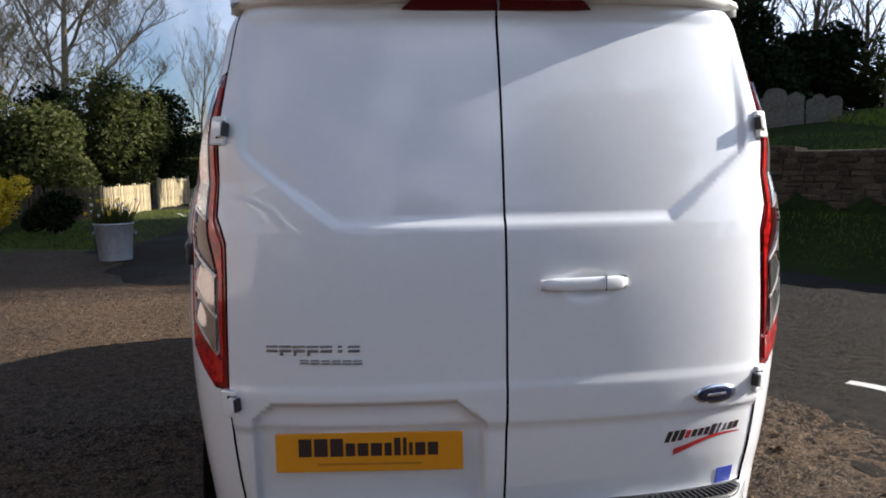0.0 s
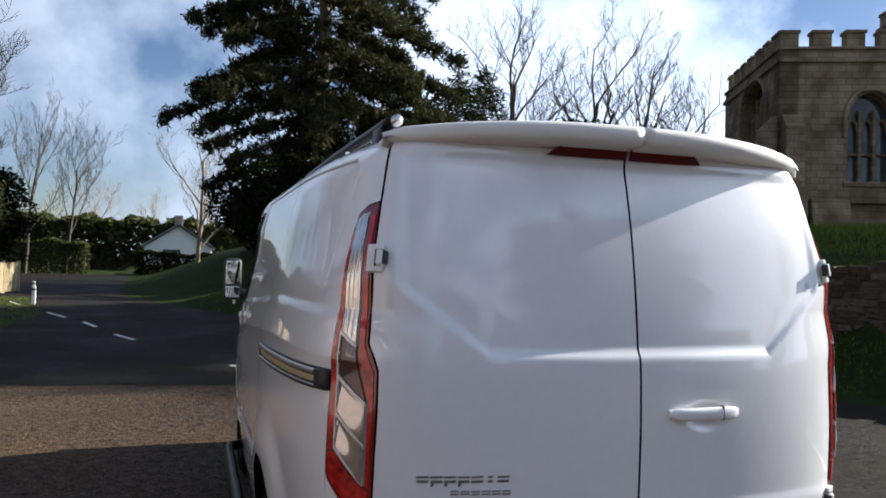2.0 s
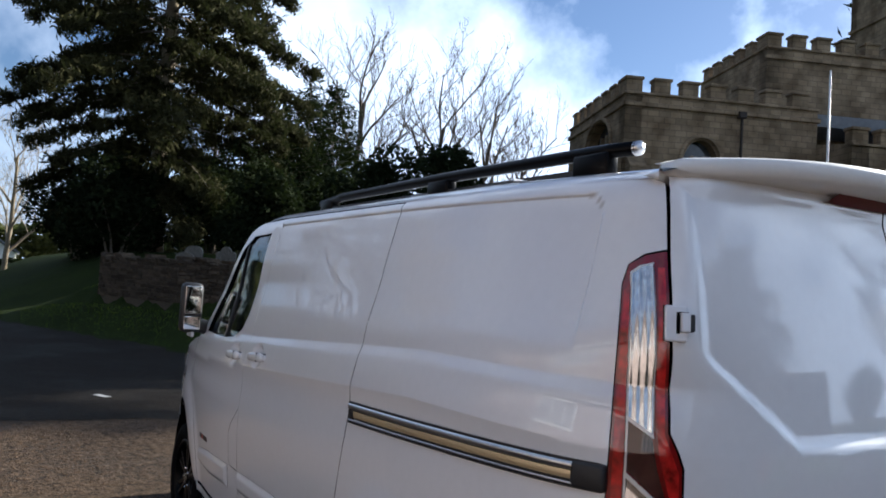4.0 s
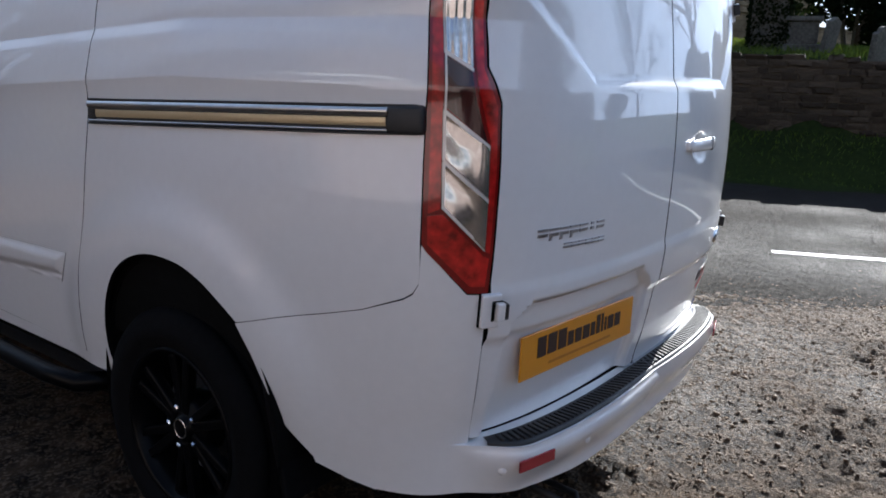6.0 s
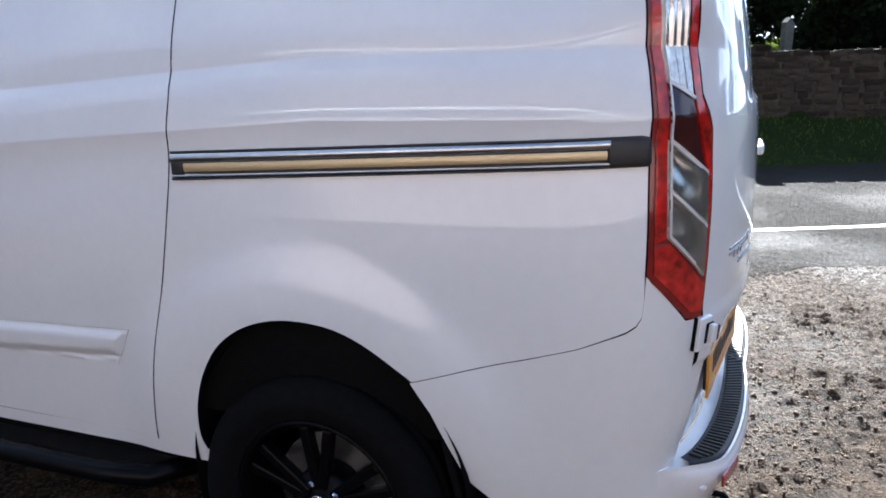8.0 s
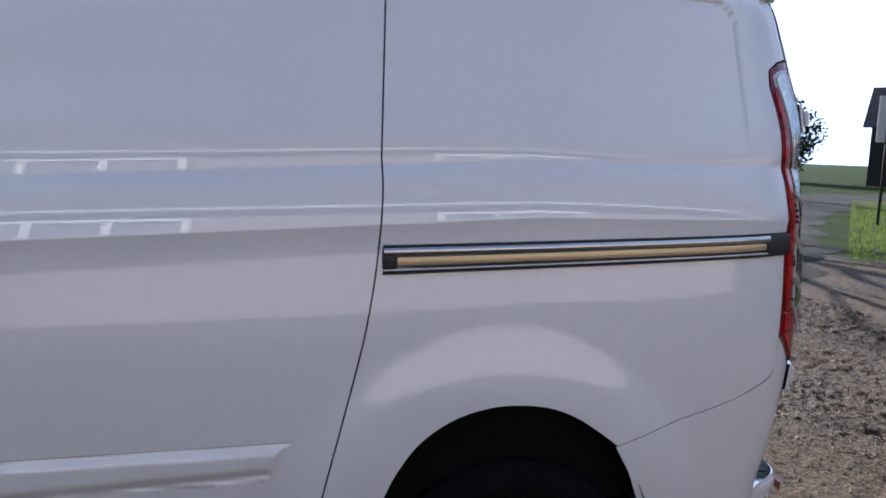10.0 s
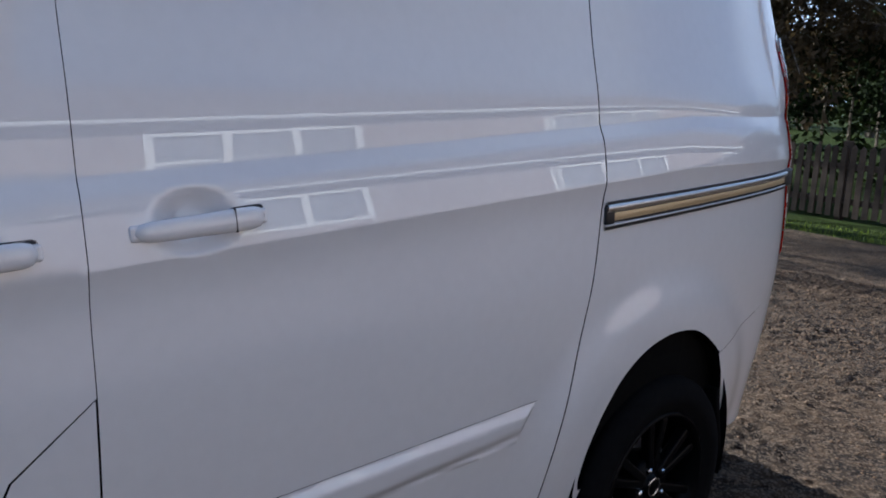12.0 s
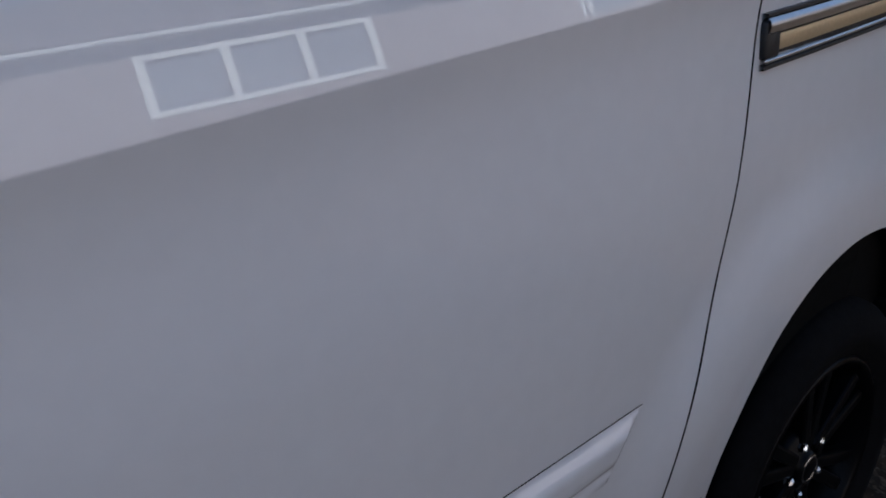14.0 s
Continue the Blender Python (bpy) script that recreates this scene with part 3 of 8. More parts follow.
rows = [[bm.verts.new((w * t, y + 0.14 * (1 - t * t), z + 0.02 * (1 - t * t))) for t in xs] for y, z, w in prof]
for r0, r1 in zip(rows, rows[1:]):
    for k in range(12):
        bm.faces.new((r0[k], r0[k + 1], r1[k + 1], r1[k]))
part("bonnet_and_nose", bm, PAINT, van, smooth=True)
bm = bmesh.new()
for k in range(5):
    box(bm, (-0.42, 4.745, 0.56 + 0.06 * k), (0.42, 4.815, 0.60 + 0.06 * k), bevel=0.006)
part("grille", bm, BLACK, van, "black slatted grille")

# underbody and wheel houses
bm = bmesh.new()
box(bm, (-0.72, 0.10, 0.26), (0.72, 4.6, 0.62))
box(bm, (-0.885, 1.25, 0.36), (0.885, 3.30, 0.60))
part("underbody", bm, DARK, van)
for y in (ARCH_Y, FRONT_Y):
    for sgn in (-1, 1):
        bm = bmesh.new()
        n = 28
        r0 = [(y + (0.345 if math.cos(t) > 0 else 0.43) * math.cos(t), 0.40 + 0.43 * math.sin(t)) for t in [math.pi * (-0.1 + 1.2 * k / n) for k in range(n + 1)]]
        a = [bm.verts.new((sgn * (0.95 if y < 2 else 0.85), p, q)) for p, q in r0]
        b = [bm.verts.new((sgn * (0.66 if y < 2 else 0.60), p, q)) for p, q in r0]
        for k in range(n):
            bm.faces.new((a[k], a[k + 1], b[k + 1], b[k]))
        bm.faces.new(b)
        part("wheel_arch_liner", bm, DARK, van, smooth=True)


# wheels
def wheel(at, sgn):
    w = part("wheel", bmesh.new(), RUBBER, van)
    me = w.data
    bm = bmesh.new()
    m = Matrix.Translation(at) @ Matrix.Rotation(math.pi / 2 * sgn, 4, "Y")
    tyre = [(0.232, -0.09), (0.26, -0.106), (0.30, -0.110), (0.330, -0.098), (0.343, -0.080), (0.345, -0.062), (0.338, -0.060), (0.338, -0.052), (0.346, -0.050), (0.346, -0.022), (0.338, -0.020), (0.338, -0.012), (0.346, -0.010), (0.346, 0.010), (0.338, 0.012), (0.338, 0.020), (0.346, 0.022), (0.346, 0.050), (0.338, 0.052), (0.338, 0.060), (0.345, 0.062), (0.343, 0.080), (0.330, 0.098), (0.312, 0.106), (0.300, 0.1085), (0.296, 0.111), (0.270, 0.1095), (0.266, 0.107), (0.245, 0.101), (0.232, 0.09)]
    lathe(bm, tyre, m, 64)
    bm.to_mesh(me)
    bm.free()
    w.name = "wheel"
    me.polygons.foreach_set("use_smooth", [True] * len(me.polygons))
    bm = bmesh.new()
    lathe(bm, [(0.228, -0.09), (0.232, 0.070), (0.238, 0.096), (0.228, 0.101), (0.222, 0.092), (0.205, 0.060), (0.205, -0.09)], m, 56)
    part("rim", bm, GLOSSBLACK, w, "gloss black alloy rim", smooth=True)
    for k in range(6):
        bm = bmesh.new()
        for side in (-1, 1):
            r = m @ Matrix.Rotation(k * math.pi / 3 + side * 0.16, 4, "Z")
            vs = box(bm, (0.045, -0.014, 0.046), (0.217, 0.014, 0.078), r @ Matrix.Rotation(-0.03, 4, "Y"), bevel=0.006)
        part("spoke", bm, GLOSSBLACK, w)
    bm = bmesh.new()
    lathe(bm, [(0.001, 0.087), (0.030, 0.087), (0.034, 0.083), (0.036, 0.073), (0.085, 0.071), (0.092, 0.056), (0.092, -0.05)], m, 36)
    part("hub", bm, GLOSSBLACK, w, smooth=True)
    bm = bmesh.new()
    lathe(bm, [(0.024, 0.0875), (0.027, 0.0895), (0.030, 0.0875)], m, 30)
    part("hub_ring", bm, CHROME, w, smooth=True)
    for k in range(5):
        bm = bmesh.new()
        lathe(bm, [(0.0001, 0.087), (0.005, 0.087), (0.0095, 0.083), (0.010, 0.066)], m @ Matrix.Rotation(0.35 + k * 2 * math.pi / 5, 4, "Z") @ Matrix.Translation((0.060, 0, 0)), 6)
        part("wheel_nut", bm, CHROME, w)
    bm = bmesh.new()
    lathe(bm, [(0.06, 0.0), (0.165, 0.0), (0.165, -0.02), (0.06, -0.02)], m, 40)
    part("brake_disc", bm, STEEL, w)
    return w


for y in (ARCH_Y, FRONT_Y):
    for sgn in (-1, 1):
        wheel((sgn * (0.868 if y < 2 else 0.765), y - 0.03, 0.345), sgn)
for y, n in ((0.50, 1), (FRONT_Y - 0.45, 1)):
    for sgn in (-1, 1):
        bm = bmesh.new()
        box(bm, (-0.11, -0.010, -0.16), (0.11, 0.010, 0.16), pose(sgn * (0.83 if y < 2 else 0.74), y + 0.01, 0.42, -14), bevel=0.006)
        part("mud_flap", bm, RUBBER, van)
bm = bmesh.new()
tube(bm, [(-0.80, 1.32, 0.33), (-0.96, 1.42, 0.335), (-0.985, 1.55, 0.338), (-0.985, 3.10, 0.338), (-0.96, 3.22, 0.335), (-0.80, 3.30, 0.33)], 0.032, 14)
part("side_step", bm, GLOSSBLACK, van, "gloss black tubular side step", smooth=True)


# ---- the van's fittings ----
def bumper_out(a):
    return 0.093 * ease(54, 72, a)


def bumper_bar(sgn):
    def f(a, z):
        p = corner_surface(a, np.clip(z, 0.3, 2), sgn, 0.0)
        a = np.asarray(a, float)
        o = bumper_out(a) * (1 - 0.50 * ease(0.475, 0.35, z)) - 0.012 * ease(0.466, 0.496, z) * ease(56, 64, a)
        d = np.stack([sgn * np.cos(np.radians(a)), -np.sin(np.radians(a)), np.zeros_like(a)], -1)
        p = p + d * o[..., None]
        p[..., 2] = z
        return p
    return f


END_A = math.degrees(math.atan2(PIVOT[1] + 0.03, -PIVOT[0]))
LEDGE = 0.496
for sgn, side, fine in ((-1, side_surface, 0.015), (1, far_side, 0.03)):
    low = [(0.250, 0.352), (0.33, 0.362), (0.415, 0.385)]
    e25 = [(corner_edge(z), z) for z in [0.352 + (LEDGE - 0.352) * k / 12 for k in range(12)] + [LEDGE + (0.818 - LEDGE) * k / 24 for k in range(25)]]
    side_loop = [(0.25, z) for a, z in e25[1:-1]] + BUMPER_TOP[::-1] + ARCH_LOW[:-1] + [(0.418, 0.40)] + low[::-1]
    upper = [p for p in e25 if p[1] >= LEDGE] + [(42.5, 0.856), (44.4, 0.870), (45.4, 0.892), (45.62, 0.93), (45.72, 0.981), (54.9, 0.874), (59.0, 0.872), (59.1, 0.80), (59.0, 0.70), (58.9, 0.60), (58.9, LEDGE)]
    bottom = [(corner_edge(0.352) + (END_A - corner_edge(0.352)) * k / 24, float(np.interp(corner_edge(0.352) + (END_A - corner_edge(0.352)) * k / 24, [30, 50, 60, 75, 95, END_A], [0.352, 0.360, 0.368, 0.358, 0.335, 0.325]))) for k in range(25)]
    bar = bottom + [(END_A, LEDGE)] + [p for p in e25 if p[1] <= LEDGE][::-1][:-1]

    def upper_chart(a, z, sgn=sgn):
        return corner_surface(a, z, sgn)
    bumper = pressed_panel("rear_bumper", [(side_loop, side, fine, 1.0, lambda y, z: y > 0.26), (upper, upper_chart, fine, 0.0098, lambda a, z: a > 41), (bar, bumper_bar(sgn), fine, 0.0098, lambda a, z: z < 0.36)], PAINT, van, "white body-coloured bumper" if sgn < 0 else "")
    # ledge on top of the bar
    vs, fs = [], []
    angles = np.linspace(corner_edge(LEDGE), END_A, 60)
    outer = bumper_bar(sgn)(angles, np.full(60, LEDGE))
    inner = corner_surface(angles, np.full(60, LEDGE), sgn, -0.03)
    for p, q in zip(outer, inner):
        vs += [tuple(p), (q[0], q[1], LEDGE + 0.004)]
    fs = [(2 * k, 2 * k + 2, 2 * k + 3, 2 * k + 1) for k in range(59)]
    mesh_object("bumper_ledge", vs, [f if sgn < 0 else f[::-1] for f in fs], PAINT, bumper, smooth=True)

# tread plate with its ribs
bm = bmesh.new()
pts = []
for sgn in (-1, 1):
    an = np.linspace(62.5, END_A, 40)
    o = bumper_bar(sgn)(an, np.full(40, LEDGE))
    i = corner_surface(an, np.full(40, LEDGE), sgn, 0.006)
    rows = [(Vector(a).lerp(Vector(b), 0.08), Vector(a).lerp(Vector(b), 0.97)) for a, b in zip(o, i)]
    pts += rows if sgn < 0 else rows[::-1][1:]
grid = []
for a, b in pts:
    grid.append([bm.verts.new((p.x, p.y, h)) for p, h in ((a, LEDGE - 0.016), (a, LEDGE + 0.004), (a.lerp(b, 0.08), LEDGE + 0.010), (a.lerp(b, 0.9), LEDGE + 0.012), (b, LEDGE + 0.012))])
for r0, r1 in zip(grid, grid[1:]):
    for k in range(4):
        bm.faces.new((r0[k], r1[k], r1[k + 1], r0[k + 1]))
bmesh.ops.recalc_face_normals(bm, faces=bm.faces)
tread = part("bumper_tread", bm, BLACK, van, "black ribbed bumper tread", smooth=True)
for k in range(2, len(pts) - 2):
    a, b = pts[k]
    bm = bmesh.new()
    d = (b - a)
    m = Matrix.Translation((a.lerp(b, 0.5).x, a.lerp(b, 0.5).y, LEDGE + 0.013)) @ Matrix.Rotation(math.atan2(d.y, d.x), 4, "Z")
    box(bm, (-d.length * 0.36, -0.0045, -0.003), (d.length * 0.36, 0.0045, 0.0035), m, bevel=0.0015)
    part("rib", bm, BLACK, tread)


def on_bar(a, z, sgn, lift):
    p = bumper_bar(sgn)(np.array([a]), np.array([z]))[0]
    q = bumper_bar(sgn)(np.array([a + 0.3]), np.array([z]))[0]
    t = Vector(q - p).normalized()
    n = Vector((0, 0, 1)).cross(t) * (1 if sgn > 0 else -1)
    if n.y > 0:
        n = -n
    return Matrix.Translation(Vector(p) + n * lift) @ Matrix(((t.x, 0, -n.x, 0), (t.y, 0, -n.y, 0), (t.z, 1, -n.z, 0), (0, 0, 0, 1)))


for sgn in (-1, 1):
    bm = bmesh.new()
    box(bm, (-0.058, -0.0145, -0.003), (0.058, 0.0145, 0.003), on_bar(72.5, 0.457, sgn, 0.002), bevel=0.002)
    part("bumper_reflector", bm, REFLECT, van, "red bumper reflector")
    for a in (65.5, 92.0):
        bm = bmesh.new()
        lathe(bm, [(0.0001, 0.003), (0.009, 0.003), (0.011, 0.0)], on_bar(a, 0.435, sgn, 0.0) @ Matrix.Rotation(math.pi, 4, "X"), 18)
        part("parking_sensor", bm, PAINT, van, smooth=True)
bm = bmesh.new()
tube(bm, [(-0.46, 0.10, 0.27), (-0.46, 0.0, 0.262), (-0.46, -0.06, 0.255), (-0.43, -0.08, 0.25), (-0.40, -0.06, 0.255), (-0.40, 0.05, 0.262)], 0.009, 8)
part("tow_eye", bm, BLACK, van, smooth=True)


# tail lamps
def lamp_chart(sgn, out):
    def f(a, z):
        return corner_surface(a, z, sgn, out)
    return f


LAMP = LAMP_SIDE + [(46.6, 0.968)] + LAMP_FOOT + LAMP_REAR[::-1]
CLEAR_UP = [(49.4, 1.684), (51.5, 1.700), (53.9, 1.708), (54.3, 1.50), (54.2, 1.345), (49.5, 1.378)]
SMOKED = [(49.5, 1.372), (54.2, 1.338), (55.2, 1.277), (57.6, 1.195), (49.5, 1.268)]
BOWL_UP = [(49.5, 1.258), (57.6, 1.187), (57.7, 1.085), (49.5, 1.165)]
BOWL_LOW = [(49.5, 1.155), (57.7, 1.075), (57.5, 0.975), (49.6, 1.065)]
RED_SIDE = [(47.7, 1.645), (49.0, 1.66), (48.9, 1.06), (46.7, 1.05), (47.0, 1.4)]
RED_LOW = [(46.6, 1.045), (49.4, 1.050), (57.4, 0.962), (58.7, 0.955), (58.2, 0.892), (55.1, 0.895), (46.8, 0.985)]
RED_EDGE = [(54.9, 1.70), (56.4, 1.70), (56.6, 1.345), (59.4, 1.27), (59.5, 1.15), (58.9, 0.965), (58.0, 0.97), (58.2, 1.20), (55.6, 1.30), (54.9, 1.36)]


def grown(loop, k):
    cx, cz = sum(p[0] for p in loop) / len(loop), sum(p[1] for p in loop) / len(loop)
    return [(a + (0.55 if a > cx else -0.55) * k, z + (0.006 if z > cz else -0.006) * k) for a, z in loop]


def fluted(sgn):
    """A lens with upright flutes."""
    def f(a, z):
        a = np.asarray(a, float)
        return corner_surface(a, z, sgn, 0.0095 + 0.0012 * np.cos(a * 2 * math.pi / 1.5))
    return f


def bowl(sgn, w_mid):
    """A lens pressed back into a round bowl."""
    def f(a, z):
        a, z = np.asarray(a, float), np.asarray(z, float)
        w = z + 0.0090 * (a - 49.5)
        r2 = ((a - 50.2) * 0.0098 / 0.042) ** 2 + ((w - w_mid - 0.028) / 0.050) ** 2
        return corner_surface(a, z, sgn, 0.0118 - 0.0080 * np.exp(-r2) + 0.0030 * np.exp(-((a - 56.8) / 1.6) ** 2))
    return f


for sgn in (-1, 1):
    lamp = pressed_panel("tail_lamp", [(LAMP, lamp_chart(sgn, 0.002), 0.008, 0.0098, always)], DARKRED, van, "tall red and clear tail lamp")
    for nm, loop, mat, chart, step, lab in (("bezel", CLEAR_UP, BEZEL, lamp_chart(sgn, 0.0030), 0.007, "bright bezel"), ("clear_lens", CLEAR_UP, CLEAR, fluted(sgn), 0.0022, "clear fluted reversing lens"),
                                            ("smoked_lens", SMOKED, SMOKE, lamp_chart(sgn, 0.0075), 0.007, "smoked red lens"),
                                            ("bezel", BOWL_UP, BEZEL, lamp_chart(sgn, 0.0028), 0.007, "bright bezel"), ("clear_lens", BOWL_UP, BULB, bowl(sgn, 1.209), 0.005, "clear indicator bowl"),
                                            ("bezel", BOWL_LOW, BEZEL, lamp_chart(sgn, 0.0028), 0.007, "bright bezel"), ("clear_lens", BOWL_LOW, BULB, bowl(sgn, 1.108), 0.005, "clear indicator bowl"),
                                            ("red_lens", RED_SIDE, REDLENS, lamp_chart(sgn, 0.0070), 0.007, "red side lens"), ("red_lens", RED_LOW, REDLENS, lamp_chart(sgn, 0.0075), 0.007, "bright red lower lens"), ("red_lens", RED_EDGE, REDLENS, lamp_chart(sgn, 0.0065), 0.007, "")):
        pressed_panel(nm, [(grown(loop, 0.6) if nm == "bezel" else loop, chart, step, 0.0098, always)], mat, lamp, lab, lip=0.005 if nm == "clear_lens" else 0.008)
    for strip_loop in ([(49.3, 1.264), (53.0, 1.233), (57.8, 1.193), (57.8, 1.183), (53.0, 1.222), (49.3, 1.254)], [(49.3, 1.163), (53.0, 1.128), (57.8, 1.083), (57.8, 1.074), (53.0, 1.118), (49.3, 1.154)],
                       [(49.3, 1.380), (54.4, 1.345), (54.4, 1.338), (49.3, 1.371)], [(49.15, 1.38), (49.55, 1.38), (49.55, 1.062), (49.15, 1.062)], [(49.3, 1.070), (57.5, 0.980), (57.5, 0.972), (49.3, 1.061)]):
        pressed_panel("lens_divider", [(strip_loop, lamp_chart(sgn, 0.0128), 0.004, 0.0098, always)], BEZEL, lamp, "bright divider", lip=0.006)

# spoiler in two halves, with the header strip and the high brake lamp under it
for sgn in (-1, 1):
    vs, fs = [], []
    n = 26
    for k in range(n + 1):
        x = 0.006 + (0.735 - 0.006) * k / n
        f = (x / 0.735)
        back = -0.075 + 0.20 * f ** 2.6
        front = 0.16 - 0.022 * f ** 3
        zt, zb = 1.988 - 0.034 * f ** 2.4, 1.930 - 0.020 * f ** 2.2
        t = 1 - 0.55 * max(0.0, (f - 0.93) / 0.07)
        mid = (zt + zb) / 2
        zt, zb = mid + (zt - mid) * t, mid - (mid - zb) * t
        prof = [(front, zt - 0.012), (front * 0.6 + back * 0.4, zt - 0.001), (back + 0.03, zt), (back + 0.008, zt - 0.006), (back, zt - 0.020), (back + 0.004, zb + 0.010), (back + 0.015, zb + 0.002), (back + 0.06, zb - 0.004), (front * 0.35 + back * 0.65 + 0.03, zb - 0.012), (front, zb - 0.020)]
        vs += [(sgn * x, y, z) for y, z in prof]
    m = 10
    for k in range(n):
        for j in range(m):
            f4 = (k * m + j, k * m + (j + 1) % m, (k + 1) * m + (j + 1) % m, (k + 1) * m + j)
            fs.append(f4 if sgn > 0 else f4[::-1])
    fs += [tuple(range(m))[::-1] if sgn > 0 else tuple(range(m)), tuple(n * m + j for j in range(m)) if sgn > 0 else tuple(n * m + j for j in range(m))[::-1]]
    mesh_object("roof_spoiler", vs, fs, SPOILER, van, "off-white roof spoiler", smooth=True)
head_z = (1.935, 1.942, 1.95, 1.958)
xs = np.linspace(-0.735, 0.735, 41)
vs = [tuple(p) for z in head_z for p in rear_surface(xs, np.full(41, z), False)]
mesh_object("header_strip", vs, [(r * 41 + k, r * 41 + k + 1, (r + 1) * 41 + k + 1, (r + 1) * 41 + k) for r in range(3) for k in range(40)], PAINT, van, smooth=True)
bm = bmesh.new()
for sgn in (-1, 1):
    lo = [(sgn * x - 0.006, float(rear_surface(np.array([x]), np.array([1.90]), False)[0][1]) - 0.012, z) for x, z in ((0.004, 1.897), (0.10, 1.897), (0.20, 1.897), (0.262, 1.899))]
    hi = [(sgn * x - 0.006, float(rear_surface(np.array([x]), np.array([1.93]), False)[0][1]) - 0.035, z) for x, z in ((0.004, 1.945), (0.10, 1.944), (0.17, 1.94), (0.225, 1.930))]
    a, b = [bm.verts.new(p) for p in lo], [bm.verts.new(p) for p in hi]
    c = [bm.verts.new((p[0], p[1] + 0.05, p[2])) for p in lo]
    for k in range(3):
        bm.faces.new((a[k], a[k + 1], b[k + 1], b[k]) if sgn > 0 else (a[k + 1], a[k], b[k], b[k + 1]))
        bm.faces.new((c[k], c[k + 1], a[k + 1], a[k]) if sgn > 0 else (c[k + 1], c[k], a[k], a[k + 1]))
part("brake_lamp", bm, BRAKERED, van, "dark red high brake lamp", smooth=True)

# sliding-door rail
RAIL_TOP = smooth_curve([(0.11, 1.268), (0.6, 1.252), (1.238, 1.229)])
RAIL_LOW = smooth_curve([(0.11, 1.212), (0.6, 1.193), (1.238, 1.165)])


def rail_strip(name, f0, f1, y0, y1, mat, depth, label="", bulge=0.0):
    ys = np.linspace(y0, y1, 50)
    vs = []
    fr = (f0, f0 + (f1 - f0) * 0.15, f0 + (f1 - f0) * 0.5, f0 + (f1 - f0) * 0.85, f1)
    for y in ys:
        top, low = float(RAIL_TOP(y)), float(RAIL_LOW(y))
        for j, f in enumerate(fr):
            z = top + (low - top) * f
            x = float(half_width(np.array(y), np.array(z))) if y > 0.5 else -float(side_surface(np.array([y]), np.array([z]))[0][0])
            base = -float(side_surface(np.array([y]), np.array([1.20]))[0][0])
            vs.append((-(base + 0.003 + depth + (bulge if 0 < j < 4 else 0) + (bulge * 0.4 if j == 2 else 0)), y, z))
    fs = [(i * 5 + k, i * 5 + k + 1, i * 5 + k + 6, i * 5 + k + 5) for i in range(49) for k in range(4)]
    return mesh_object(name, vs, [f[::-1] for f in fs], mat, rail, label, smooth=True)


bm = bmesh.new()
for y0, y1 in [(0.13 + 1.10 * k / 12, 0.13 + 1.10 * (k + 1) / 12) for k in range(12)]:
    q = []
    for y in (y0, y1):
        x = float(side_surface(np.array([y]), np.array([1.20]))[0][0])
        t, l = float(RAIL_TOP(y)), float(RAIL_LOW(y))
        q.append([bm.verts.new(p) for p in ((x + 0.02, y, t + 0.003), (x - 0.008, y, t + 0.003), (x - 0.008, y, t - 0.001), (x - 0.001, y, t - 0.004), (x - 0.001, y, l + 0.004), (x - 0.008, y, l + 0.001), (x - 0.008, y, l - 0.003), (x + 0.02, y, l - 0.003))])
    for k in range(7):
        bm.faces.new((q[0][k], q[1][k], q[1][k + 1], q[0][k + 1]))
bmesh.ops.remove_doubles(bm, verts=bm.verts, dist=0.0002)
rail = part("slide_rail", bm, BLACK, van, "steel and gold sliding-door rail")
rail_strip("rail_face", 0.05, 0.36, 0.19, 1.228, STEEL, 0.004, "polished steel rail face", 0.004)
rail_strip("rail_runner", 0.42, 0.74, 0.19, 1.226, BRASS, 0.001, "pale gold runner", 0.001)
bm = bmesh.new()
x = float(side_surface(np.array([1.205]), np.array([1.20]))[0][0])
box(bm, (-0.012, -0.020, -0.024), (0.012, 0.016, 0.024), Matrix.Translation((x + 0.003, 1.215, 1.199)) @ pose(0, 0, 0, -1.6, 0, 0), bevel=0.005)
part("rail_stop", bm, BLACK, rail, "black rail stop", smooth=True)
rail_strip("rail_lip", 0.84, 0.94, 0.19, 1.228, STEEL, 0.003, "", 0.002)
bm = bmesh.new()
x = float(side_surface(np.array([0.155]), np.array([1.24]))[0][0])
box(bm, (-0.014, -0.044, -0.030), (0.014, 0.044, 0.030), Matrix.Translation((x - 0.001, 0.158, 1.238)) @ pose(0, 0, 0, -1.6, 0, 13.0), bevel=0.009)
part("rail_end_cap", bm, BLACK, rail, "black rail end cap", smooth=True)


# door pillar behind the seam of the sliding door
def pillar_chart(y, z):
    p = side_surface(y, z)
    p[..., 0] += 0.010
    return p


pressed_panel("door_pillar", [([(2.36, 1.42), (2.555, 1.42), (2.532, 1.60), (2.528, 1.89), (2.36, 1.89)], pillar_chart, 0.03, 1.0, always)], PAINT, van)


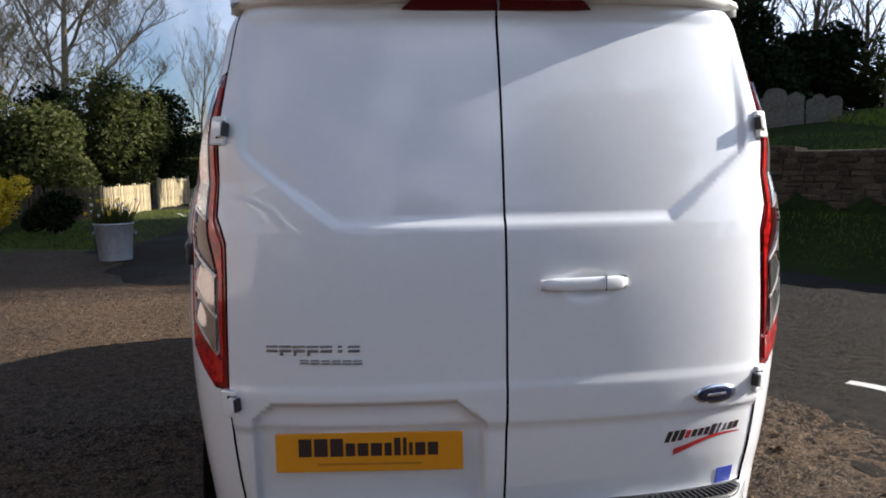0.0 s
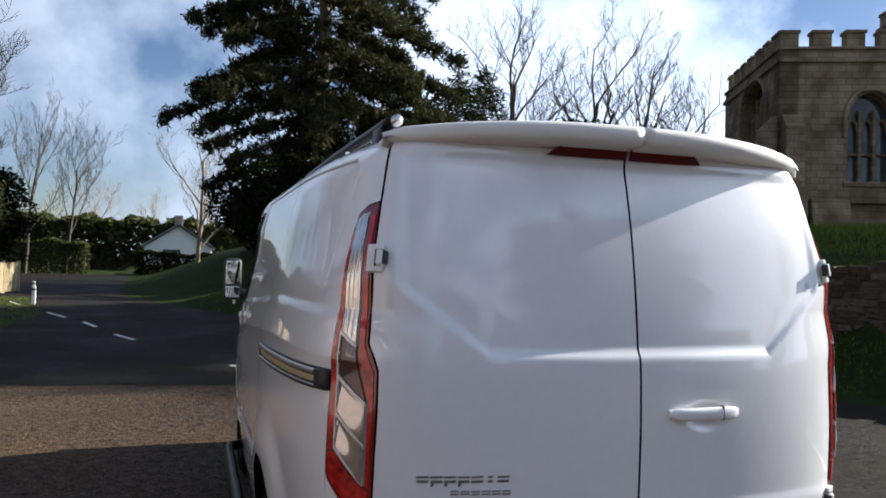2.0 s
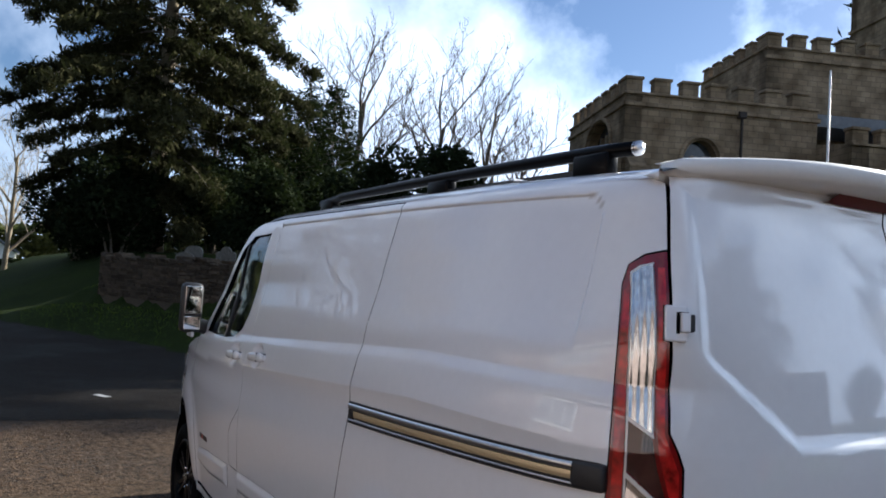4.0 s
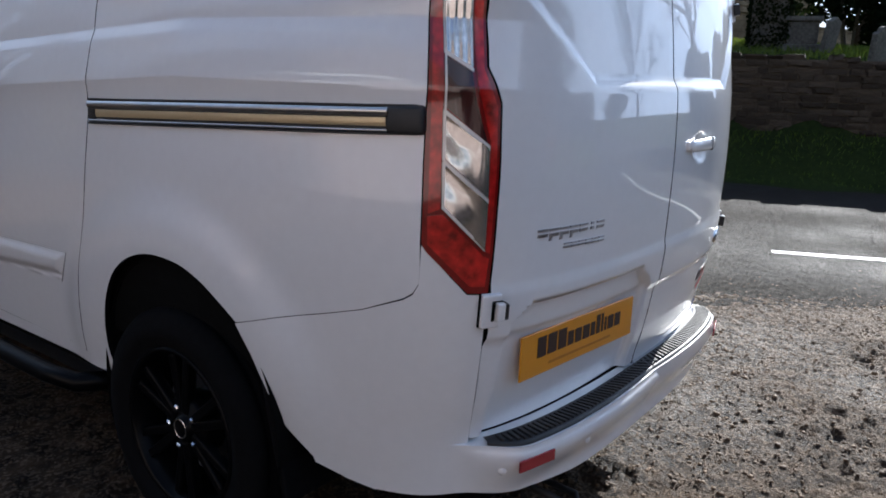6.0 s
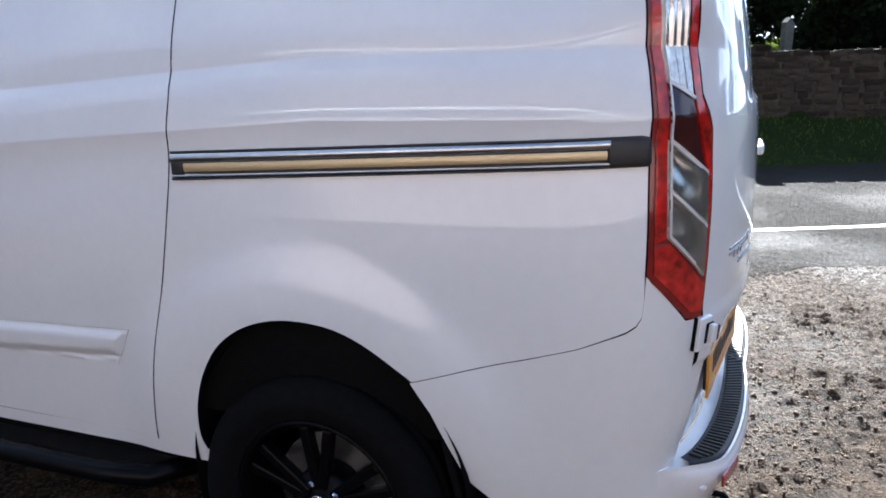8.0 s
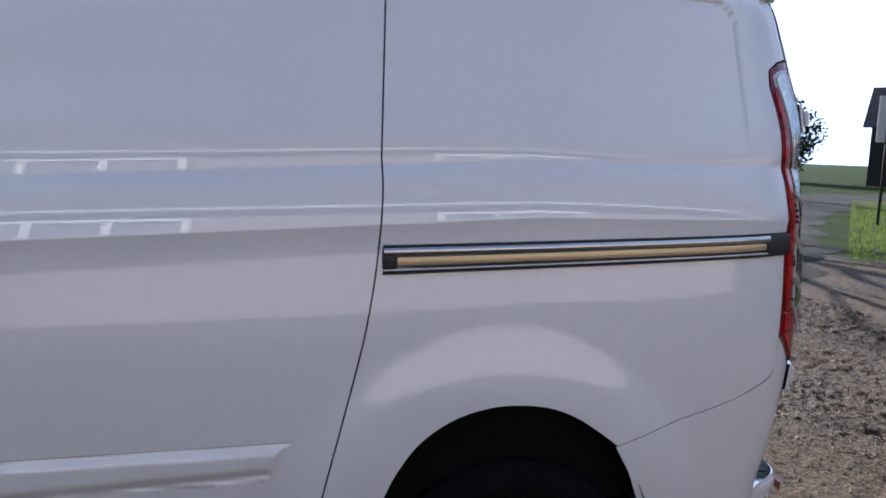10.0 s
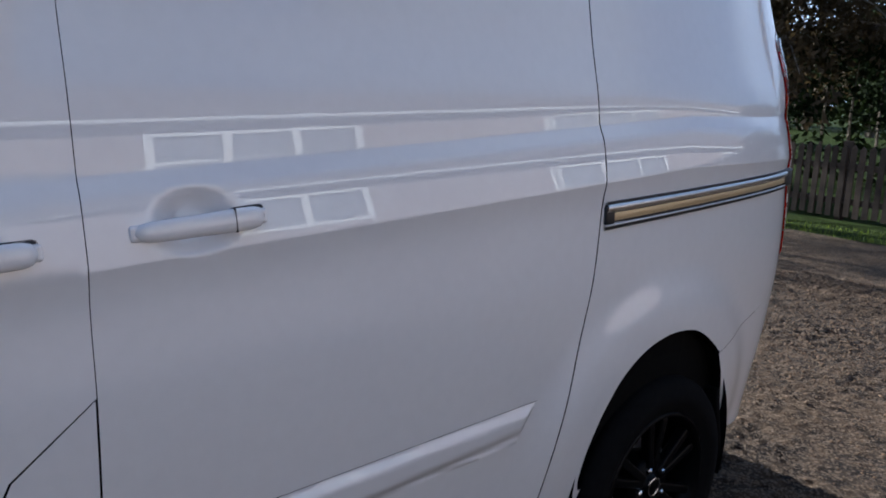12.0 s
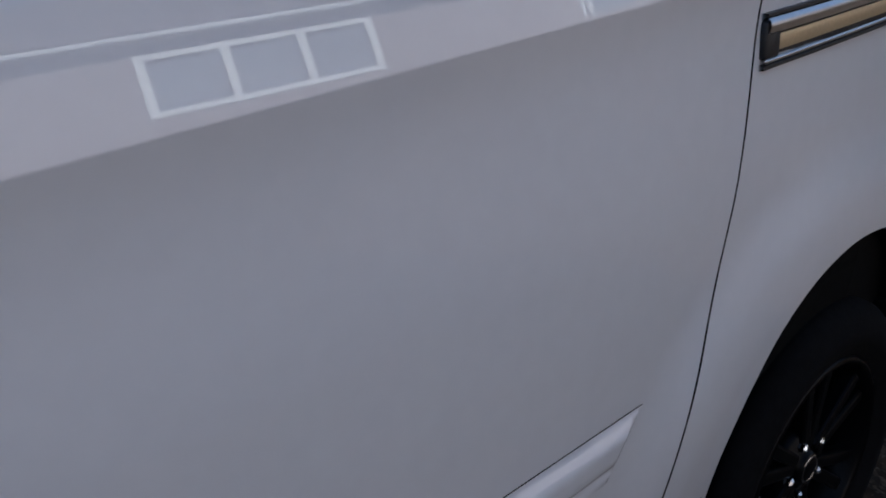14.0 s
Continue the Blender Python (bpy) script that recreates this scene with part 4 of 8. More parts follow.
# lower rubbing mouldings
def moulding(loop, name, parent):
    zs = [p[1] for p in loop]

    def chart(y, z):
        p = side_surface(y, z)
        y, z = np.asarray(y, float), np.asarray(z, float)
        d = np.full(y.shape, 9.0)
        for (y0, z0), (y1, z1) in zip(loop, loop[1:] + loop[:1]):
            L = math.hypot(y1 - y0, z1 - z0)
            d = np.minimum(d, np.abs((y - y0) * (z1 - z0) - (z - z0) * (y1 - y0)) / L)
        p[..., 0] -= 0.0012 + 0.0135 * ease(-0.004, 0.030, d)
        return p
    return pressed_panel(name, [(loop, chart, 0.009, 1.0, always)], PAINT, parent, lip=0.008)


moulding([(1.432, 0.757), (2.07, 0.735), (2.43, 0.722), (2.43, 0.612), (2.10, 0.634), (1.49, 0.652)], "door_moulding", sliding_door)
moulding([(2.60, 0.714), (3.02, 0.69), (3.27, 0.66), (3.27, 0.58), (3.0, 0.575), (2.60, 0.601)], "door_moulding", front_door)


def handle(name, m, length, parent, label):
    """A pull handle along local x, standing off along local z."""
    bm = bmesh.new()
    n, sides = 22, 14
    rings = []
    for i in range(n + 1):
        t = -1 + 2 * i / n
        r = (1 - abs(t) ** 9) ** 0.5 if abs(t) < 1 else 0.0
        arch = 0.013 - 0.007 * abs(t) ** 3
        hh = (0.0185 + 0.002 * t) * max(r, 0.05)
        th = 0.0095 * max(r, 0.05)
        rings.append([bm.verts.new(m @ Vector((t * length / 2, hh * math.copysign(abs(math.sin(a)) ** 0.7, math.sin(a)), arch + th * math.copysign(abs(math.cos(a)) ** 0.8, math.cos(a))))) for a in [2 * math.pi * k / sides for k in range(sides)]])
    for r0, r1 in zip(rings, rings[1:]):
        for k in range(sides):
            bm.faces.new((r0[k], r0[(k + 1) % sides], r1[(k + 1) % sides], r1[k]))
    bm.faces.new(rings[0][::-1]); bm.faces.new(rings[-1])
    h = part(name, bm, PAINT, parent, label, smooth=True)
    for s in (-1, 1):
        bm = bmesh.new()
        box(bm, (s * length * 0.43 - 0.020, -0.013, -0.010), (s * length * 0.43 + 0.020, 0.013, 0.008), m, bevel=0.005)
        part("handle_foot", bm, PAINT, h)
    bm = bmesh.new()
    box(bm, (length * 0.235 - 0.0008, -0.0198, 0.003), (length * 0.235 + 0.0008, 0.0198, 0.0222), m)
    part("handle_joint", bm, BLACK, h)
    # black gasket pad, oversized to draw the shadow line round the handle's end
    bm = bmesh.new()
    box(bm, (0.235 * length, -0.0185, -0.008), (0.5 * length + 0.001, 0.0200, 0.002), m, bevel=0.008)
    part("gasket_gap_shadow", bm, BLACK, h)
    return h


def side_frame(y, z, slope=0.0, lift=0.0):
    p = side_surface(np.array([y - 0.14, y + 0.14, y]), np.array([z, z, z]))
    t = Vector(p[0] - p[1]).normalized()
    t = (t + Vector((0, 0, slope))).normalized()
    n = Vector((-1, 0, 0.10)).normalized()
    n = (n - t * n.dot(t)).normalized()
    u = n.cross(t)
    base = Vector((p[:2, 0].mean(), y, z)) + n * lift
    return Matrix.Translation(base) @ Matrix(((t.x, u.x, n.x, 0), (t.y, u.y, n.y, 0), (t.z, u.z, n.z, 0), (0, 0, 0, 1)))


handle("door_handle", side_frame(2.261, 1.264, 0.064), 0.220, sliding_door, "white pull handle")
handle("door_handle", side_frame(2.612, 1.238, 0.05), 0.22, front_door, "white pull handle")


def rear_frame_at(x, z, lift=0.0, span=0.1, emboss=True):
    p = rear_surface(np.array([x - span, x + span, x, x]), np.array([z, z, z - 0.02, z + 0.02]), emboss)
    t = Vector(p[1] - p[0]).normalized()
    v = Vector(p[3] - p[2]).normalized()
    n = t.cross(v).normalized()
    v = n.cross(t)
    c = Vector(p[2:].mean(axis=0)) + n * lift
    return Matrix.Translation(c) @ Matrix(((t.x, v.x, n.x, 0), (t.y, v.y, n.y, 0), (t.z, v.z, n.z, 0), (0, 0, 0, 1)))


handle("door_handle", rear_frame_at(0.205, 1.152, 0.0, 0.12, False), 0.242, rear_door_right, "white pull handle")

# hinges
for sgn in (-1, 1):
    for z, door in ((1.580, rear_door_left if sgn < 0 else rear_door_right), (0.838, rear_door_left if sgn < 0 else rear_door_right)):
        m = rear_frame_at(sgn * 0.760, z, 0.004, 0.012, False)

        def span(x0, x1, y0, y1, z0, z1, bevel):
            x0, x1 = sorted((-sgn * x0, -sgn * x1))
            box(bm, (x0, y0, z0), (x1, y1, z1), m, bevel=bevel)

        bm = bmesh.new()
        span(-0.028, 0.020, -0.040, 0.038, -0.006, 0.010, 0.004)
        span(0.004, 0.024, -0.021, 0.021, 0.004, 0.024, 0.004)
        hinge = part("door_hinge", bm, PAINT, door, "white door hinge")
        bm = bmesh.new()
        span(0.023, 0.033, -0.018, 0.018, 0.001, 0.0225, 0.002)
        part("hinge_bush", bm, BLACK, hinge)
        bm = bmesh.new()
        span(-0.004, 0.0035, -0.023, 0.023, 0.004, 0.0125, 0.001)
        span(-0.004, 0.022, 0.0213, 0.0235, 0.004, 0.0125, 0.0005)
        part("hinge_slot", bm, DARK, hinge)
        # thin dark strip standing in for the shadow beside the plate
        bm = bmesh.new()
        span(-0.030, -0.0285, -0.039, 0.039, -0.006, 0.003, 0)
        part("hinge_shadow_strip", bm, DARK, hinge)

# number plate and the bars printed on it
pl, pr = rear_surface(np.array([-0.642]), np.array([0.69]))[0], rear_surface(np.array([-0.128]), np.array([0.69]))[0]
tl = Vector(pr - pl).normalized()
nl = Vector((tl.y, -tl.x, 0.0)).normalized()
nl = nl if nl.y < 0 else -nl
vl = nl.cross(tl) if nl.cross(tl).z > 0 else tl.cross(nl)
mid = Vector((-0.388, -0.033, 0.690))
plate_m = Matrix.Translation(mid) @ Matrix(((tl.x, vl.x, nl.x, 0), (tl.y, vl.y, nl.y, 0), (tl.z, vl.z, nl.z, 0), (0, 0, 0, 1)))
bm = bmesh.new()
box(bm, (-0.26, -0.0555, -0.004), (0.26, 0.0555, 0.002), plate_m, bevel=0.0018)
plate = part("number_plate", bm, PLATE, van, "amber rear number plate with dark bars")
bm = bmesh.new()
box(bm, (-0.235, -0.045, -0.014), (0.235, 0.045, -0.004), plate_m)
part("plate_backing", bm, BLACK, plate)
x = -0.196
for k, w in enumerate((0.036, 0.038, 0.036, 0.026, 0.030, 0.031, 0.020, 0.018, 0.010, 0.010, 0.028, 0.029)):
    h0, h1 = (-0.011, 0.040) if k < 3 or k in (7, 8) else (-0.011, 0.026)
    bm = bmesh.new()
    box(bm, (x, h0, 0.0015), (x + w, h1, 0.0032), plate_m)
    part("print_bar", bm, INK, plate)
    x += w + 0.0068
bm = bmesh.new()
box(bm, (-0.145, -0.037, 0.0015), (0.145, -0.030, 0.003), plate_m)
part("print_line", bm, BROWNINK, plate)


# badge bars, oval and stickers on the doors
def bar(name, x, z, w, h, mat, parent, lean=0.0, thick=0.003, emboss=True):
    m = rear_frame_at(x, z, 0.0, 0.03, emboss)
    bm = bmesh.new()
    vs = box(bm, (-w / 2, -h / 2, -0.002), (w / 2, h / 2, thick), None, bevel=min(0.0012, thick * 0.3))
    for v in bm.verts:
        v.co = m @ Vector((v.co.x + v.co.y * lean, v.co.y, v.co.z))
    return part(name, bm, mat, parent)


for k in range(7):
    bar("badge_bar", -0.641 + 0.0365 * k, 0.9905 - 0.0004 * k, 0.031 if k != 5 else 0.012, 0.0075, BADGE, rear_door_left, 0.3)
    bar("badge_bar", -0.641 + 0.0365 * k, 1.0025 - 0.0004 * k, 0.033 if k != 5 else 0.012, 0.0055, BADGE, rear_door_left, 0.3)
    if k in (1, 2, 3):
        bar("badge_bar", -0.652 + 0.0365 * k, 0.982 - 0.0004 * k, 0.008, 0.010, BADGE, rear_door_left, 0.3)
for k in range(6):
    bar("badge_bar", -0.555 + 0.0285 * k, 0.9555 - 0.0006 * k, 0.0245, 0.0048, BADGE, rear_door_left, 0.3)
    bar("badge_bar", -0.555 + 0.0285 * k, 0.9635 - 0.0006 * k, 0.0235, 0.0040, BADGE, rear_door_left, 0.3)
m = rear_frame_at(0.606, 0.811, 0.0, 0.03)
for nm, a, b, h0, h1, mat, lab in (("oval_badge", 0.072, 0.029, -0.002, 0.006, CHROME, "chrome-rimmed navy oval badge"), ("badge_face", 0.064, 0.023, 0.003, 0.0072, NAVY, "")):
    bm = bmesh.new()
    lathe(bm, [(0.0001, h1), (0.75, h1 - 0.0005), (0.97, h1 - 0.0015), (1.0, h0)], m @ Matrix.Diagonal((a, b, 1, 1)), 40)
    ob = part(nm, bm, mat, rear_door_right if nm == "oval_badge" else badge, lab, smooth=True)
    if nm == "oval_badge":
        badge = ob
bm = bmesh.new()
box(bm, (-0.032, -0.0035, 0.0065), (0.034, 0.0045, 0.0085), m, bevel=0.001)
part("badge_bar", bm, CHROME, badge)
for k in range(12):
    bar("sticker_bar", 0.472 + 0.0205 * k, 0.686 + 0.0012 * k, 0.015 if k not in (8, 9) else 0.006, 0.034 if k < 3 or k in (7, 8) else 0.023, REDINK if k == 3 else INK, rear_door_right, 0.35, 0.0012)
bm = bmesh.new()
prev = None
for k in range(17):
    t = k / 16
    x, z = 0.49 + 0.222 * t, 0.653 + 0.024 * t - 0.016 * math.cos(math.pi * t) * (1 - t) + 0.006 * math.sin(math.pi * t)
    wd = 0.009 * (1 - t) + 0.0012
    p, q = (Vector(rear_surface(np.array([x]), np.array([zz_]), True, 0.0015)[0]) for zz_ in (z - wd, z + wd))
    cur = (bm.verts.new(p), bm.verts.new(q))
    if prev:
        bm.faces.new((prev[0], cur[0], cur[1], prev[1]))
    prev = cur
part("sticker_swoosh", bm, REDINK, rear_door_right, "red swoosh sticker")
bar("blue_sticker", 0.676, 0.534, 0.060, 0.052, BLUE, rear_door_right, 0.0, 0.001)

# sticker on the wing
for k in range(9):
    p = side_surface(np.array([3.22 - 0.022 * k]), np.array([0.735 + 0.0008 * k]))[0]
    bm = bmesh.new()
    box(bm, (-0.002, -0.008, -0.012), (0.001, 0.008, 0.012), Matrix.Translation(p), bevel=0.0004)
    part("sticker_bar", bm, REDINK if k == 3 else INK, front_door)

# roof rails
for sgn in (-1, 1):
    bm = bmesh.new()
    tube(bm, [(sgn * 0.655, 0.285, 2.008), (sgn * 0.66, 0.42, 2.013), (sgn * 0.665, 1.24, 2.015), (sgn * 0.665, 2.1, 2.009), (sgn * 0.66, 2.35, 1.992)], 0.019, 14)
    rrail = part("roof_rail", bm, GLOSSBLACK, van, "black roof rail", smooth=True)
    bm = bmesh.new()
    vs = box(bm, (-0.012, -0.92, -0.06), (0.012, 0.94, -0.036), Matrix.Translation((sgn * 0.662, 1.32, 2.006)))
    part("rail_web", bm, BLACK, rrail)
    for y in (0.44, 1.24, 2.26):
        bm = bmesh.new()
        vs = box(bm, (-0.022, -0.07, -0.055), (0.022, 0.07, 0.012), Matrix.Translation((sgn * 0.66, y, 1.998)), bevel=0.010)
        part("rail_foot", bm, GLOSSBLACK, rrail, smooth=True)
    bm = bmesh.new()
    lathe(bm, [(0.0001, 0.010), (0.012, 0.008), (0.0185, 0.002), (0.0195, -0.01)], Matrix.Translation((sgn * 0.655, 0.283, 2.008)) @ Matrix.Rotation(math.pi / 2, 4, "X"), 16)
    part("rail_cap", bm, STEEL, rrail, "bright rail end cap", smooth=True)

# door mirrors
for sgn in (-1, 1):
    bm = bmesh.new()
    vs = box(bm, (-0.06, -0.05, -0.145), (0.06, 0.05, 0.145), Matrix.Translation((sgn * 0.975, 3.50, 1.42)), bevel=0.03)
    mir = part("door_mirror", bm, BLACK, van, "black door mirror with twin glass", smooth=True)
    for z0, z1 in ((1.385, 1.545), (1.295, 1.37)):
        bm = bmesh.new()
        box(bm, (-0.046, -0.003, 0), (0.046, 0.003, z1 - z0), Matrix.Translation((sgn * 0.975, 3.449, z0)), bevel=0.002)
        part("mirror_glass", bm, MIRROR, mir)
    bm = bmesh.new()
    tube(bm, [(sgn * 0.86, 3.50, 1.30), (sgn * 0.93, 3.51, 1.32), (sgn * 0.98, 3.51, 1.36)], [0.045, 0.04, 0.04], 10)
    part("mirror_arm", bm, BLACK, mir, smooth=True)
    bm = bmesh.new()
    box(bm, (-0.006, -0.05, -0.018), (0.012, 0.05, 0.018), Matrix.Translation((sgn * 0.965, 3.52, 1.268)), bevel=0.004)
    part("indicator_repeater", bm, PAINT, mir)


# ---- the surroundings: materials ----
random.seed(7)


def grow(m, colour, weight):
    """Lets some light through leaves."""
    n, l = m.node_tree.nodes, m.node_tree.links
    tr = n.new("ShaderNodeBsdfTranslucent")
    tr.inputs["Color"].default_value = (*colour, 1)
    mx = n.new("ShaderNodeMixShader")
    mx.inputs[0].default_value = weight
    out = n["Material Output"]
    l.new(n["Principled BSDF"].outputs[0], mx.inputs[1])
    l.new(tr.outputs[0], mx.inputs[2])
    l.new(mx.outputs[0], out.inputs["Surface"])
    return m


def stony_ground(name, base, dark, pale, rough, grit, relief):
    """Trodden stony earth: large damp stains, middling patches and fine grit, with relief from the grit."""
    m = material(name, base, rough=rough, spec=0.5)
    n, l = m.node_tree.nodes, m.node_tree.links
    p = n["Principled BSDF"]
    p.inputs["Specular IOR Level"].default_value = 0.10
    co = n.new("ShaderNodeTexCoord")
    big, mid, cell = n.new("ShaderNodeTexNoise"), n.new("ShaderNodeTexNoise"), n.new("ShaderNodeTexVoronoi")
    for node, sc in ((big, 0.55), (mid, 12.0), (cell, grit)):
        node.inputs["Scale"].default_value = sc
        l.new(co.outputs["Object"], node.inputs["Vector"])
    big.inputs["Detail"].default_value, mid.inputs["Detail"].default_value = 6.0, 8.0
    r1 = n.new("ShaderNodeValToRGB")
    for e, pos, c in zip(r1.color_ramp.elements, (0.42, 0.68), (dark, base)):
        e.position, e.color = pos, (*c, 1)
    add = n.new("ShaderNodeMath"); add.operation = "MULTIPLY_ADD"; add.inputs[1].default_value = 0.55
    half = n.new("ShaderNodeMath"); half.operation = "MULTIPLY"; half.inputs[1].default_value = 0.45
    l.new(big.outputs["Fac"], half.inputs[0]); l.new(mid.outputs["Fac"], add.inputs[0]); l.new(half.outputs[0], add.inputs[2])
    l.new(add.outputs[0], r1.inputs[0])
    chips = n.new("ShaderNodeMix"); chips.data_type = "RGBA"
    r2 = n.new("ShaderNodeValToRGB")
    r2.color_ramp.elements[0].position, r2.color_ramp.elements[1].position = 0.55, 1.0
    sep = n.new("ShaderNodeSeparateColor")
    l.new(cell.outputs["Color"], sep.inputs[0]); l.new(sep.outputs[0], r2.inputs[0])
    mul = n.new("ShaderNodeMath"); mul.operation = "MULTIPLY"; mul.inputs[1].default_value = 0.6
    l.new(r2.outputs[0], mul.inputs[0]); l.new(mul.outputs[0], chips.inputs[0])
    l.new(r1.outputs[0], chips.inputs[6]); chips.inputs[7].default_value = (*pale, 1)
    l.new(chips.outputs[2], p.inputs["Base Color"])
    wet = n.new("ShaderNodeMapRange")
    wet.inputs[1].default_value, wet.inputs[2].default_value, wet.inputs[3].default_value, wet.inputs[4].default_value = 0.38, 0.58, rough - 0.22, rough
    l.new(big.outputs["Fac"], wet.inputs[0]); l.new(wet.outputs[0], p.inputs["Roughness"])
    b1, b2 = n.new("ShaderNodeBump"), n.new("ShaderNodeBump")
    b1.inputs["Strength"].default_value, b1.inputs["Distance"].default_value = 0.7, relief * 3
    b2.inputs["Strength"].default_value, b2.inputs["Distance"].default_value = 0.9, relief
    b2.invert = True
    grain = n.new("ShaderNodeTexNoise")
    grain.inputs["Scale"].default_value, grain.inputs["Detail"].default_value, grain.inputs["Roughness"].default_value = grit * 1.1, 6.0, 0.75
    l.new(co.outputs["Object"], grain.inputs["Vector"])
    l.new(mid.outputs["Fac"], b1.inputs["Height"]); l.new(grain.outputs["Fac"], b2.inputs["Height"])
    l.new(b1.outputs[0], b2.inputs["Normal"]); l.new(b2.outputs[0], p.inputs["Normal"])
    return m


GRAVEL = stony_ground("gravel", (0.128, 0.086, 0.052), (0.015, 0.010, 0.0065), (0.28, 0.205, 0.14), 0.76, 105.0, 0.030)
ASPHALT = stony_ground("worn_asphalt", (0.030, 0.024, 0.018), (0.009, 0.0075, 0.006), (0.07, 0.058, 0.045), 0.92, 150.0, 0.014)
PEBBLE = material("pebble", (0.115, 0.075, 0.044), rough=0.7, spec=0.15, vary=0.4, fine=40, coarse=6, per="island", bump=0.3, bump_scale=120)
TURF = material("turf", (0.040, 0.056, 0.014), rough=0.9, spec=0.03, tint=(0.020, 0.028, 0.009), fine=14, coarse=0.7, bump=0.9, bump_scale=60, distance=0.04)
BLADE = grow(material("grass_blade", (0.13, 0.17, 0.022), rough=0.6, spec=0.2, tint=(0.05, 0.072, 0.014), fine=3, coarse=0.5, per="island"), (0.22, 0.30, 0.03), 0.35)
LINE = material("worn_road_paint", (0.72, 0.71, 0.68), rough=0.6, tint=(0.40, 0.38, 0.35), fine=45, coarse=6, bump=0.3, bump_scale=150)
RUBBLE = material("rubble_stone", (0.12, 0.092, 0.064), rough=0.9, spec=0.1, tint=(0.052, 0.041, 0.030), fine=22, coarse=3, per="object", bump=0.8, bump_scale=30, distance=0.02)
RUBBLE_REST = material("rubble_stone_joined", (0.12, 0.092, 0.064), rough=0.9, spec=0.1, tint=(0.052, 0.041, 0.030), fine=22, coarse=3, per="island", bump=0.8, bump_scale=30, distance=0.02)
MORTAR = material("old_lime_mortar", (0.115, 0.092, 0.066), rough=0.95, spec=0.2, vary=0.3, fine=30, coarse=2, bump=0.6, bump_scale=40, distance=0.02)
HEADSTONE = material("weathered_headstone", (0.20, 0.185, 0.155), rough=0.9, spec=0.2, tint=(0.08, 0.073, 0.06), fine=18, coarse=3, bump=0.5, bump_scale=40, distance=0.01)
BARK = material("grey_bark", (0.17, 0.14, 0.105), rough=0.95, spec=0.2, vary=0.4, fine=14, coarse=2, bump=0.9, bump_scale=16, distance=0.04)
# pale bark, with the sunlit look put into its colour
PALEBARK = material("pale_sunlit_bark", (0.30, 0.245, 0.165), rough=0.95, spec=0.2, vary=0.35, fine=10, coarse=2)
TWIG = material("bare_twigs", (0.10, 0.078, 0.055), rough=0.9, spec=0.2, vary=0.2)
GREYTWIG = material("grey_poplar_bark", (0.09, 0.077, 0.062), rough=0.9, spec=0.2, vary=0.25)
# yellowish twigs, lightened in colour to look sunlit
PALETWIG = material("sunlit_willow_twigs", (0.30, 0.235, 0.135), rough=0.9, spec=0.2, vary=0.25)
NEEDLE = grow(material("conifer_needles", (0.040, 0.038, 0.016), rough=0.85, spec=0.03, vary=0.3, fine=2, coarse=0.3, per="island"), (0.05, 0.06, 0.02), 0.15)
YEW = grow(material("yew_leaves", (0.018, 0.024, 0.011), rough=0.9, spec=0.02, vary=0.3, fine=2, coarse=0.4, per="island"), (0.03, 0.045, 0.012), 0.12)
LEAFGREEN = grow(material("evergreen_leaves", (0.060, 0.062, 0.020), rough=0.65, spec=0.12, vary=0.3, fine=2, coarse=0.5, per="island"), (0.10, 0.14, 0.03), 0.25)
BROWNLEAF = grow(material("bronzed_leaves", (0.070, 0.052, 0.030), rough=0.7, spec=0.1, vary=0.35, fine=2, coarse=0.6, per="island"), (0.10, 0.07, 0.03), 0.25)
YELLOW = grow(material("yellow_blossom", (0.72, 0.52, 0.02), rough=0.7, vary=0.2, per="island"), (0.7, 0.5, 0.02), 0.25)
ZINC = material("galvanised_zinc", (0.34, 0.355, 0.37), rough=0.5, metal=0.15, vary=0.2, fine=12, coarse=3, bump=0.2, bump_scale=30)
SOIL = material("potting_soil", (0.03, 0.022, 0.015), rough=0.95, vary=0.3, bump=0.6, bump_scale=60)
FENCEWOOD = material("brown_stained_boards", (0.27, 0.13, 0.06), rough=0.7, spec=0.3, tint=(0.15, 0.075, 0.038), fine=26, coarse=4, per="object", bump=0.4, bump_scale=60)
DARKWOOD = material("dark_creosoted_wood", (0.055, 0.038, 0.026), rough=0.75, spec=0.3, vary=0.3, fine=20, coarse=4, per="object", bump=0.4, bump_scale=50)
PALEWOOD = material("weathered_pale_wood", (0.42, 0.34, 0.20), rough=0.8, spec=0.3, vary=0.25, fine=20, coarse=4, per="object")
WHITEPAINT = material("white_paint", (0.78, 0.77, 0.74), rough=0.5, vary=0.06, fine=20, coarse=2)
PINKBRICK = material("pinkish_brick_far", (0.29, 0.235, 0.21), rough=0.85, spec=0.3, tint=(0.24, 0.19, 0.17), fine=9, coarse=1.0, bump=0.4, bump_scale=30)
ROOFTILE = material("dark_roof_tiles", (0.10, 0.075, 0.06), rough=0.8, spec=0.3, vary=0.35, fine=8, coarse=1)
SLATE = material("grey_lead_roof", (0.16, 0.165, 0.17), rough=0.6, vary=0.2, fine=5, coarse=1)
TIMBER = material("blackened_timber", (0.035, 0.026, 0.02), rough=0.8, vary=0.3, fine=12, coarse=2)
RENDERED = material("limewashed_panel", (0.70, 0.66, 0.58), rough=0.9, vary=0.1, fine=8, coarse=1)
# both panes are lightened: the sky's reflection is put into their base colour
WINDOWPANE = material("sky_toned_window_pane", (0.075, 0.085, 0.095), rough=0.08, spec=0.6, vary=0.3, fine=3, coarse=0.6)
